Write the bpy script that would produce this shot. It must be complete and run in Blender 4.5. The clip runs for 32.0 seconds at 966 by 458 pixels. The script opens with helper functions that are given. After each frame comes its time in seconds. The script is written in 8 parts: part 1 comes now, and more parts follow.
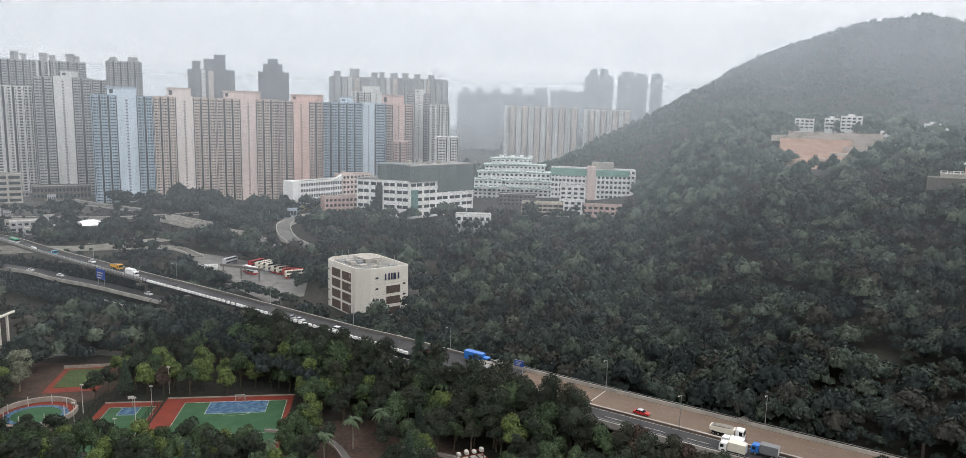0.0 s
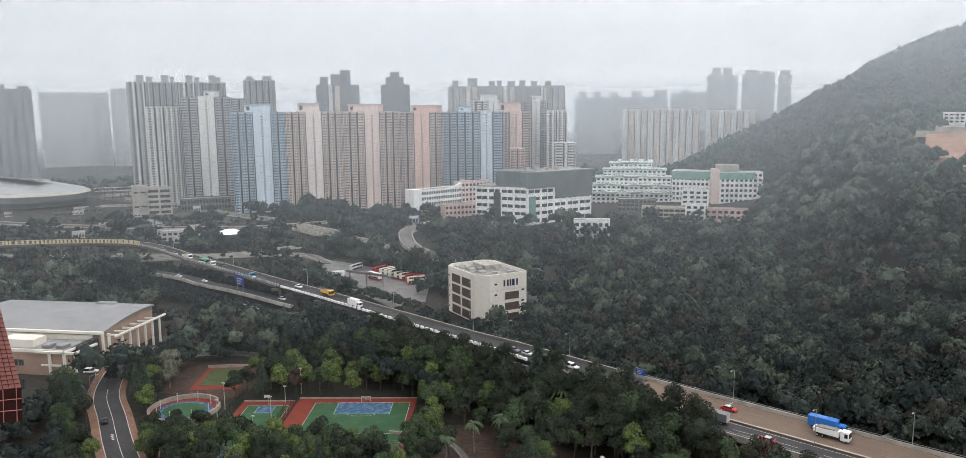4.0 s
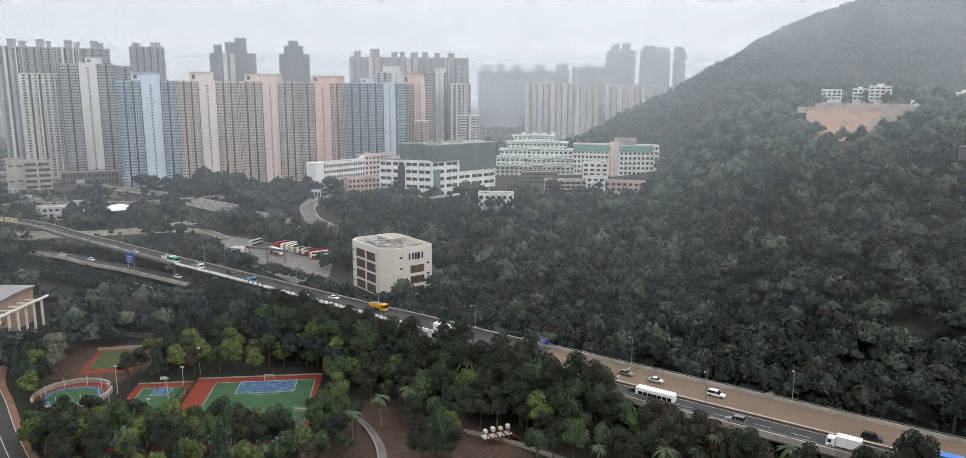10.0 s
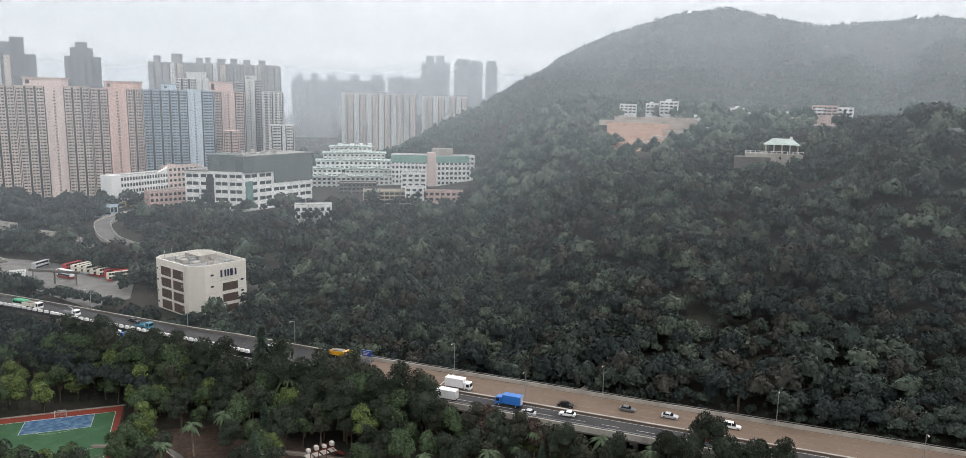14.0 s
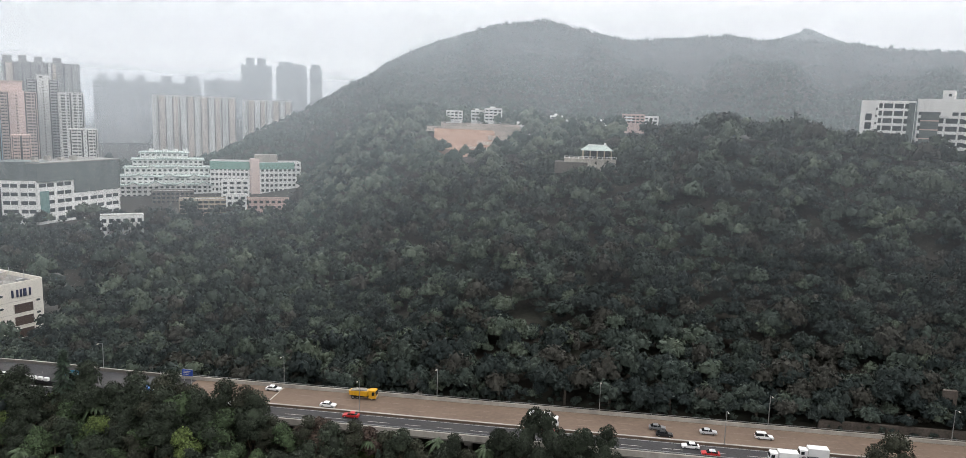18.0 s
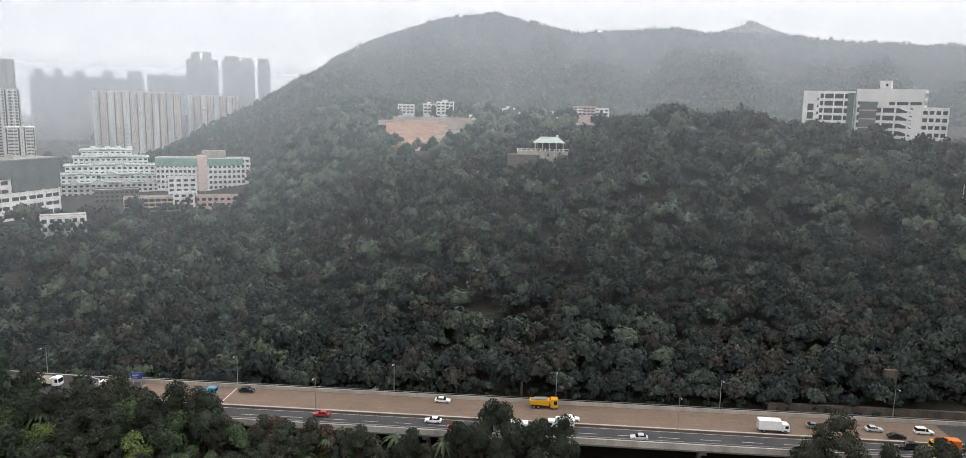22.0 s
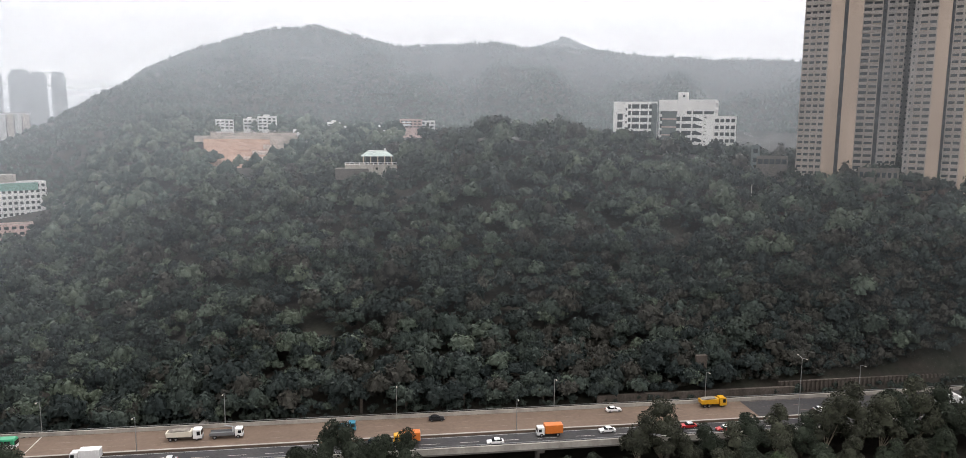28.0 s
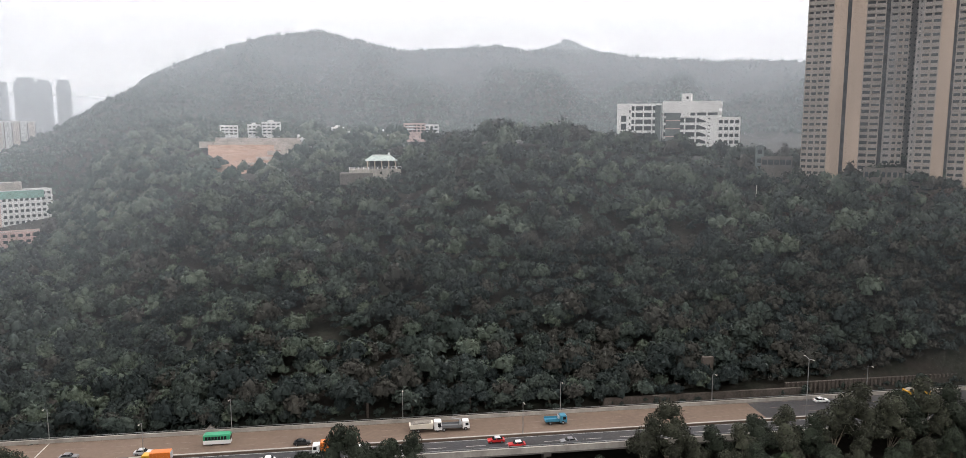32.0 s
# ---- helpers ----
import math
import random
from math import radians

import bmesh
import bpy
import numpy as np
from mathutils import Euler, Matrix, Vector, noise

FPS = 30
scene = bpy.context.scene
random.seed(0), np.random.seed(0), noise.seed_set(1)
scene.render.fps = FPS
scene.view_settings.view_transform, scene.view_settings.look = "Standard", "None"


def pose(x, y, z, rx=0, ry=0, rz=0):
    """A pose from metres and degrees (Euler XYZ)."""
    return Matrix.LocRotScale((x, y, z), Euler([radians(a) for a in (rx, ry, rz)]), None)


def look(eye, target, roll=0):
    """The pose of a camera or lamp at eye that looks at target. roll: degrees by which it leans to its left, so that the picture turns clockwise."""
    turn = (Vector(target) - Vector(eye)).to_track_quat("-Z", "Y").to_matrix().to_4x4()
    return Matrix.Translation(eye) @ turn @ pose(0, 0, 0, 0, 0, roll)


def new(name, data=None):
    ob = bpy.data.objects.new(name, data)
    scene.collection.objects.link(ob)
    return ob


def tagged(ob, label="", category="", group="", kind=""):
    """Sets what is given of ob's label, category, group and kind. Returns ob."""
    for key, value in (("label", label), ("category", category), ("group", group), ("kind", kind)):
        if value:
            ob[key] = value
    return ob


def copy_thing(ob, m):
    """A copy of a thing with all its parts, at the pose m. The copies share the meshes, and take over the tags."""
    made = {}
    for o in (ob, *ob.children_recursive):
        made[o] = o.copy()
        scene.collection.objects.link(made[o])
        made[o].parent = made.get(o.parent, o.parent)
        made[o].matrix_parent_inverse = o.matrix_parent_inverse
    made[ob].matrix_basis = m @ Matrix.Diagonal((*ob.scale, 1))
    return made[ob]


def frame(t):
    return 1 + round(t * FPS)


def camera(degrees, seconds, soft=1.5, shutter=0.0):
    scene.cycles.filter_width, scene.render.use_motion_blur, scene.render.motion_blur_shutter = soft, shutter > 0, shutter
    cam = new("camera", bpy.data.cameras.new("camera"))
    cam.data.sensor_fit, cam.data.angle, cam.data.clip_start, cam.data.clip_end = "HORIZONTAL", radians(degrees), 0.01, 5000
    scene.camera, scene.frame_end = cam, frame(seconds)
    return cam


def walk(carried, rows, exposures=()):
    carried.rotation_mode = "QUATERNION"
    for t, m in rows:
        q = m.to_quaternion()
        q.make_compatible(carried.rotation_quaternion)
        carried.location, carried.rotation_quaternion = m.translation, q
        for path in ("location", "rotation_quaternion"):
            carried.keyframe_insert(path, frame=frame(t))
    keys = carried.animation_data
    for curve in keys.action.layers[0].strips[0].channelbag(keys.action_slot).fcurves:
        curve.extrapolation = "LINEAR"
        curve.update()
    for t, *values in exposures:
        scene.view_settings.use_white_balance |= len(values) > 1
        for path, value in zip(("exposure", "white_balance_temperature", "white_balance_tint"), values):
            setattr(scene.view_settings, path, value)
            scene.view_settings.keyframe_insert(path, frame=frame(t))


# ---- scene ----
cam = camera(66.04, 32.0, soft=0.55)
EYE = 93.0
# seconds, yaw, pitch, roll of the camera held at a high window
ROWS = [
    (0, -0.20, -8.93, -1.41), (0.5, 0.46, -8.81, -1.02), (1, 2.58, -8.29, -0.43), (1.5, 4.26, -7.90, -0.11),
    (2, 5.34, -7.89, 0.14), (2.5, 6.32, -7.99, 0.41), (3, 7.04, -8.09, 0.43), (3.5, 7.71, -8.35, 0.65),
    (4, 8.70, -8.52, 0.46), (4.5, 9.45, -8.24, 0.11), (6.5, 9.12, -8.23, 0.15), (7, 8.94, -8.50, 0.32),
    (7.5, 8.61, -8.73, 0.48), (8, 7.84, -9.20, 0.55), (8.5, 6.59, -9.23, 0.40), (8.8, 5.39, -9.35, 0.20),
    (9, 4.42, -9.63, -0.11), (9.5, 2.86, -9.92, 0.04), (10, 1.39, -10.61, -0.21), (10.2, 0.81, -10.66, -0.31),
    (10.5, -0.30, -10.04, -0.86), (11, -1.85, -9.68, -1.07), (11.5, -3.22, -9.49, -1.02), (12, -4.89, -9.65, -1.27),
    (12.5, -6.27, -9.71, -1.03), (13, -8.49, -10.10, -1.24), (13.5, -10.24, -10.06, -1.30), (14, -12.48, -9.65, -1.10),
    (14.5, -14.58, -9.00, -1.11), (16.5, -21.52, -8.40, -1.95), (17, -22.83, -8.55, -1.98), (17.5, -24.39, -8.42, -2.16),
    (18, -25.57, -8.88, -1.77), (18.5, -26.62, -9.32, -1.54), (19, -27.23, -9.42, -1.35), (19.5, -27.89, -9.32, -1.47),
    (20, -28.04, -9.34, -1.28), (20.5, -28.58, -9.27, -1.47), (21, -28.87, -9.10, -1.36), (21.5, -29.00, -9.11, -1.24),
    (22, -29.22, -9.30, -1.28), (22.5, -29.42, -9.40, -0.50), (23, -30.99, -9.52, 0.03), (23.1, -31.51, -9.63, -0.01),
    (23.2, -32.20, -9.44, 0.16), (23.5, -34.18, -9.02, -0.04), (24, -36.98, -8.89, -0.59), (24.5, -39.37, -8.91, -0.90),
    (25, -40.43, -7.85, -0.68), (25.5, -41.90, -7.36, -0.50), (26, -42.11, -7.51, -1.00), (26.5, -42.21, -7.85, -0.95),
    (28.5, -42.25, -8.21, -0.22), (29, -41.90, -8.38, -0.24), (29.5, -42.01, -8.52, -0.37), (30, -41.95, -8.34, -0.52),
    (30.5, -41.85, -7.97, -0.31), (31, -41.75, -7.59, -0.56), (31.5, -41.90, -7.86, 0.14), (32, -42.11, -7.86, 0.13),
]
walk(cam, [(t, pose(0, 0, EYE, 90 + pitch, roll, yaw)) for t, yaw, pitch, roll in ROWS],
     [(0, 0.03, 6480, 11.5), (14, 0.07, 6500, 11.5), (19, 0.12, 6560, 12), (24, 0.17, 6640, 14), (32, 0.19, 6700, 15)])

# ---- light ----
world = bpy.data.worlds.new("overcast_sky")
scene.world = world
world.use_nodes = True
wn, wl = world.node_tree.nodes, world.node_tree.links
wn.clear()
w_out, w_bg = wn.new("ShaderNodeOutputWorld"), wn.new("ShaderNodeBackground")
w_sky = wn.new("ShaderNodeTexSky")
w_sky.sky_type, w_sky.sun_disc = "NISHITA", False
w_sky.sun_elevation, w_sky.sun_rotation, w_sky.dust_density = radians(55), radians(70), 4.0
w_bw, w_mix, w_mul = wn.new("ShaderNodeHueSaturation"), wn.new("ShaderNodeMixRGB"), wn.new("ShaderNodeMixRGB")
w_bw.inputs["Saturation"].default_value, w_bw.inputs["Value"].default_value = 0.15, 0.1
w_co, w_map, w_noise, w_ramp = wn.new("ShaderNodeTexCoord"), wn.new("ShaderNodeMapping"), wn.new("ShaderNodeTexNoise"), wn.new("ShaderNodeValToRGB")
w_map.inputs["Scale"].default_value = (1.0, 1.0, 1.6)
w_noise.inputs["Scale"].default_value, w_noise.inputs["Detail"].default_value = 1.3, 3.0
w_ramp.color_ramp.elements[0].position, w_ramp.color_ramp.elements[0].color = 0.30, (1.0, 1.008, 1.022, 1)
w_ramp.color_ramp.elements[1].position, w_ramp.color_ramp.elements[1].color = 0.72, (1.13, 1.133, 1.14, 1)
wl.new(w_co.outputs["Generated"], w_map.inputs["Vector"])
wl.new(w_map.outputs["Vector"], w_noise.inputs["Vector"])
wl.new(w_noise.outputs["Fac"], w_ramp.inputs["Fac"])
wl.new(w_sky.outputs["Color"], w_bw.inputs["Color"])
w_mix.inputs["Fac"].default_value = 0.9
wl.new(w_bw.outputs["Color"], w_mix.inputs["Color1"])
wl.new(w_ramp.outputs["Color"], w_mix.inputs["Color2"])
wl.new(w_mix.outputs["Color"], w_bg.inputs["Color"])
# an overcast sky is brighter overhead than near the horizon, and towards the hidden sun
w_sep, w_up = wn.new("ShaderNodeSeparateXYZ"), wn.new("ShaderNodeMapRange")
w_up.inputs["From Min"].default_value, w_up.inputs["From Max"].default_value = 0.25, 0.55
w_up.inputs["To Min"].default_value, w_up.inputs["To Max"].default_value = 1.09, 1.8
wl.new(w_co.outputs["Generated"], w_sep.inputs["Vector"])
wl.new(w_sep.outputs["Z"], w_up.inputs["Value"])
w_dot, w_side, w_str = wn.new("ShaderNodeVectorMath"), wn.new("ShaderNodeMapRange"), wn.new("ShaderNodeMath")
w_dot.operation, w_str.operation = "DOT_PRODUCT", "MULTIPLY"
w_dot.inputs[1].default_value = (math.sin(radians(70)), math.cos(radians(70)), 0)
w_side.inputs["From Min"].default_value, w_side.inputs["From Max"].default_value = -0.35, 0.5
w_side.inputs["To Min"].default_value, w_side.inputs["To Max"].default_value = 0.78, 1.05
wl.new(w_co.outputs["Generated"], w_dot.inputs[0])
wl.new(w_dot.outputs["Value"], w_side.inputs["Value"])
wl.new(w_up.outputs["Result"], w_str.inputs[0])
wl.new(w_side.outputs["Result"], w_str.inputs[1])
wl.new(w_str.outputs[0], w_bg.inputs["Strength"])
wl.new(w_bg.outputs["Background"], w_out.inputs["Surface"])

sun = new("sun", bpy.data.lights.new("sun", "SUN"))
sun.data.energy, sun.data.angle, sun.data.color = 0.5, radians(25), (1.0, 0.97, 0.93)
sun.matrix_world = look((100, -60, 200), (0, 0, 0))
scene.cycles.transparent_max_bounces = 64


# ---- materials ----
def mat(name, colour, rough=0.8, grain=0.0, grain_size=1.0, stain=0.0, stain_size=8.0, bump=0.0, metal=0.0, island=0.0, vary=0.0, other=None, streak=1.0, spec=0.3):
    """Colour with fine grain, broad stains (towards other), and small differences from piece to piece."""
    m = bpy.data.materials.new(name)
    m.use_nodes = True
    n, l = m.node_tree.nodes, m.node_tree.links
    b = n["Principled BSDF"]
    b.inputs["Roughness"].default_value, b.inputs["Metallic"].default_value = rough, metal
    b.inputs["Specular IOR Level"].default_value = spec
    co = n.new("ShaderNodeTexCoord")
    mp = n.new("ShaderNodeMapping")
    mp.inputs["Scale"].default_value = (1, 1, 1 / streak)
    l.new(co.outputs["Object"], mp.inputs["Vector"])
    rgb = n.new("ShaderNodeRGB")
    rgb.outputs[0].default_value = (*colour, 1)
    last = rgb.outputs[0]
    if stain:
        t, r, x = n.new("ShaderNodeTexNoise"), n.new("ShaderNodeValToRGB"), n.new("ShaderNodeMixRGB")
        t.inputs["Scale"].default_value, t.inputs["Detail"].default_value = 1 / stain_size, 6
        r.color_ramp.elements[0].position, r.color_ramp.elements[1].position = 0.42, 0.68
        r.color_ramp.elements[1].color = (stain, stain, stain, 1)
        l.new(mp.outputs["Vector"], t.inputs["Vector"])
        l.new(t.outputs["Fac"], r.inputs["Fac"])
        l.new(r.outputs["Color"], x.inputs["Fac"])
        l.new(last, x.inputs["Color1"])
        x.inputs["Color2"].default_value = (*(other or [c * 0.55 for c in colour]), 1)
        last = x.outputs["Color"]
    for amount, kind in ((grain, "grain"), (island, "island"), (vary, "object")):
        if not amount:
            continue
        h, mr = n.new("ShaderNodeHueSaturation"), n.new("ShaderNodeMapRange")
        mr.inputs["To Min"].default_value, mr.inputs["To Max"].default_value = 1 - amount, 1 + amount
        if kind == "grain":
            t = n.new("ShaderNodeTexNoise")
            t.inputs["Scale"].default_value, t.inputs["Detail"].default_value = 1 / grain_size, 3
            mr.inputs["From Min"].default_value, mr.inputs["From Max"].default_value = 0.3, 0.7
            l.new(co.outputs["Object"], t.inputs["Vector"])
            l.new(t.outputs["Fac"], mr.inputs["Value"])
            if bump:
                bp = n.new("ShaderNodeBump")
                bp.inputs["Strength"].default_value, bp.inputs["Distance"].default_value = bump, grain_size * 0.3
                l.new(t.outputs["Fac"], bp.inputs["Height"])
                l.new(bp.outputs["Normal"], b.inputs["Normal"])
        elif kind == "island":
            g = n.new("ShaderNodeNewGeometry")
            l.new(g.outputs["Random Per Island"], mr.inputs["Value"])
        else:
            g = n.new("ShaderNodeObjectInfo")
            l.new(g.outputs["Random"], mr.inputs["Value"])
        l.new(mr.outputs["Result"], h.inputs["Value"])
        l.new(last, h.inputs["Color"])
        last = h.outputs["Color"]
    l.new(last, b.inputs["Base Color"])
    return m


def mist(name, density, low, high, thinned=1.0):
    """Translucent sheet standing in for mist: part scattered daylight, part clear, denser under the low cloud, thinner
    above and over the western valley.
    """
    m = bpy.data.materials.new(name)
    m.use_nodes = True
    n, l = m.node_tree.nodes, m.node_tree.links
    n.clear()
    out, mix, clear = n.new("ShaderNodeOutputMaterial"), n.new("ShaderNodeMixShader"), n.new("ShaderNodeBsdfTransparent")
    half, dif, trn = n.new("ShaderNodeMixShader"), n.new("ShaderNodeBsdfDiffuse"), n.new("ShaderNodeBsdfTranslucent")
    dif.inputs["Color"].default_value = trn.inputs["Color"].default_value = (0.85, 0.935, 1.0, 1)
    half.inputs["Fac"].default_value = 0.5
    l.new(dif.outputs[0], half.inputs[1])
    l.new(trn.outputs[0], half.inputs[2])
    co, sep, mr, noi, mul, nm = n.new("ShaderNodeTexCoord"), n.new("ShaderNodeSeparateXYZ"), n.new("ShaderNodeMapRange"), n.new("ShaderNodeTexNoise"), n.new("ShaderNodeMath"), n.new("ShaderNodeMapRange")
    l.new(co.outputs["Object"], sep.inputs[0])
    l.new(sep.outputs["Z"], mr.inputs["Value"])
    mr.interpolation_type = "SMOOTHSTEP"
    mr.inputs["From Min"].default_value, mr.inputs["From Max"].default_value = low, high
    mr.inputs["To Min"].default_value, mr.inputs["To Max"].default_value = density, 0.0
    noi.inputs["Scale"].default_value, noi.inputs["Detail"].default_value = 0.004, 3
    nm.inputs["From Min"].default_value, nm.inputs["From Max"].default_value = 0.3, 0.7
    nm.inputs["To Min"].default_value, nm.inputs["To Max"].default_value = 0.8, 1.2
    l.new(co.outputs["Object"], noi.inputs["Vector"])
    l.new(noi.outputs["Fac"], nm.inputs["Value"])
    # thinned westward only to darken the haze over that valley
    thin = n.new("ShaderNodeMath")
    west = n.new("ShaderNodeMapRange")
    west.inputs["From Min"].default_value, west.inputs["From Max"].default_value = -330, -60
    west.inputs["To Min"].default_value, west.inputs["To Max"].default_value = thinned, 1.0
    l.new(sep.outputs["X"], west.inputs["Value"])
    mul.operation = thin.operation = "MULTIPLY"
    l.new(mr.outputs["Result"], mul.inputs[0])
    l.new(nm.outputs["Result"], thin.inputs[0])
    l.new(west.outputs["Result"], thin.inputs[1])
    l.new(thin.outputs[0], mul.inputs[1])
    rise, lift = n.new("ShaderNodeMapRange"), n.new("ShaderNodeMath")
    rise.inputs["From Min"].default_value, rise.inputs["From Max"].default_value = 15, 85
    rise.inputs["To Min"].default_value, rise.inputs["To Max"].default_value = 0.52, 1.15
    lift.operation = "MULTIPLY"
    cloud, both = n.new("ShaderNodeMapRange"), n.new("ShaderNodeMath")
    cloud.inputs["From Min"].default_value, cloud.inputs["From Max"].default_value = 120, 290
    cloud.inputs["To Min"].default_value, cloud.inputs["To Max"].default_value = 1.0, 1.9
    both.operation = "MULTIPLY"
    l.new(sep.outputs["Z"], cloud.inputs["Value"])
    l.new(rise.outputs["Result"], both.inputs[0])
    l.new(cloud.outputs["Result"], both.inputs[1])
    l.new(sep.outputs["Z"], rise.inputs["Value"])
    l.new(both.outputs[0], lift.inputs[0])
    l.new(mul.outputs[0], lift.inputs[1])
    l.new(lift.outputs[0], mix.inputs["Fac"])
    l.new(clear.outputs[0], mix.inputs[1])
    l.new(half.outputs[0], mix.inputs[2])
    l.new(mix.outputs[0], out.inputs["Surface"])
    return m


M = {
    "soil": mat("soil", (0.026, 0.022, 0.0175), 0.95, 0.25, 2.0, 0.8, 14, 0.4, other=(0.017, 0.021, 0.0135)),
    "park_earth": mat("park_earth", (0.06, 0.038, 0.028), 0.95, 0.3, 1.2, 0.9, 6, 0.4, other=(0.034, 0.026, 0.02)),
    "town_ground": mat("town_ground", (0.075, 0.072, 0.065), 0.95, 0.25, 3.0, 0.9, 30, 0.3, other=(0.035, 0.04, 0.028)),
    "brown_concrete": mat("brown_concrete", (0.15, 0.108, 0.08), 0.85, 0.1, 1.2, 0.7, 9, 0.1, other=(0.125, 0.09, 0.068)),
    "asphalt": mat("asphalt", (0.034, 0.034, 0.037), 0.8, 0.2, 0.8, 0.6, 7, 0.15, other=(0.055, 0.052, 0.049)),
    "concrete": mat("concrete", (0.14, 0.13, 0.118), 0.85, 0.12, 0.8, 0.7, 5, 0.1, other=(0.11, 0.10, 0.088), streak=3),
    "pale_concrete": mat("pale_concrete", (0.40, 0.375, 0.335), 0.85, 0.1, 0.8, 0.6, 4, 0.1, streak=3),
    "line_worn": mat("line_worn", (0.24, 0.19, 0.155), 0.75, 0.2, 0.4, 0.8, 2, other=(0.17, 0.125, 0.095)),
    "line_white": mat("line_white", (0.5, 0.48, 0.44), 0.7, 0.15, 0.4, 0.6, 2),
    "steel": mat("steel", (0.35, 0.36, 0.36), 0.45, 0.1, 0.3, 0.4, 2, metal=0.7),
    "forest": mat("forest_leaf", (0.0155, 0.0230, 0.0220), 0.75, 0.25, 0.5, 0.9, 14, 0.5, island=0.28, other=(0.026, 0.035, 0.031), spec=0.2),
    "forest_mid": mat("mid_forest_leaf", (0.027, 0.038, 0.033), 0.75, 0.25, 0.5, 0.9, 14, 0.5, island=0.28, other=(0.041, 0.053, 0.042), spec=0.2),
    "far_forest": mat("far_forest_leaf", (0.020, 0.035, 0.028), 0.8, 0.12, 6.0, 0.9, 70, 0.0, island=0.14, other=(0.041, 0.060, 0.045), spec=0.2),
    # paler leaves also stand in for lit crown tops and for haze
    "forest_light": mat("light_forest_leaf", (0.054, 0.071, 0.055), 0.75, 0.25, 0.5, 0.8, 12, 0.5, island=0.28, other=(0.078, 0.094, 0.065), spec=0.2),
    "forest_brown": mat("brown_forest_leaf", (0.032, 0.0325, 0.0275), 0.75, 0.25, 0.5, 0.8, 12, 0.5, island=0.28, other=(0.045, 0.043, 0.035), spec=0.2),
    "red_scrub": mat("red_scrub_leaf", (0.062, 0.042, 0.034), 0.8, 0.25, 0.7, 0.8, 9, island=0.3, other=(0.04, 0.042, 0.032), spec=0.2),
    "glass_dark": mat("window_glass", (0.05, 0.06, 0.065), 0.12, 0.3, 3.0, 0.0),
}


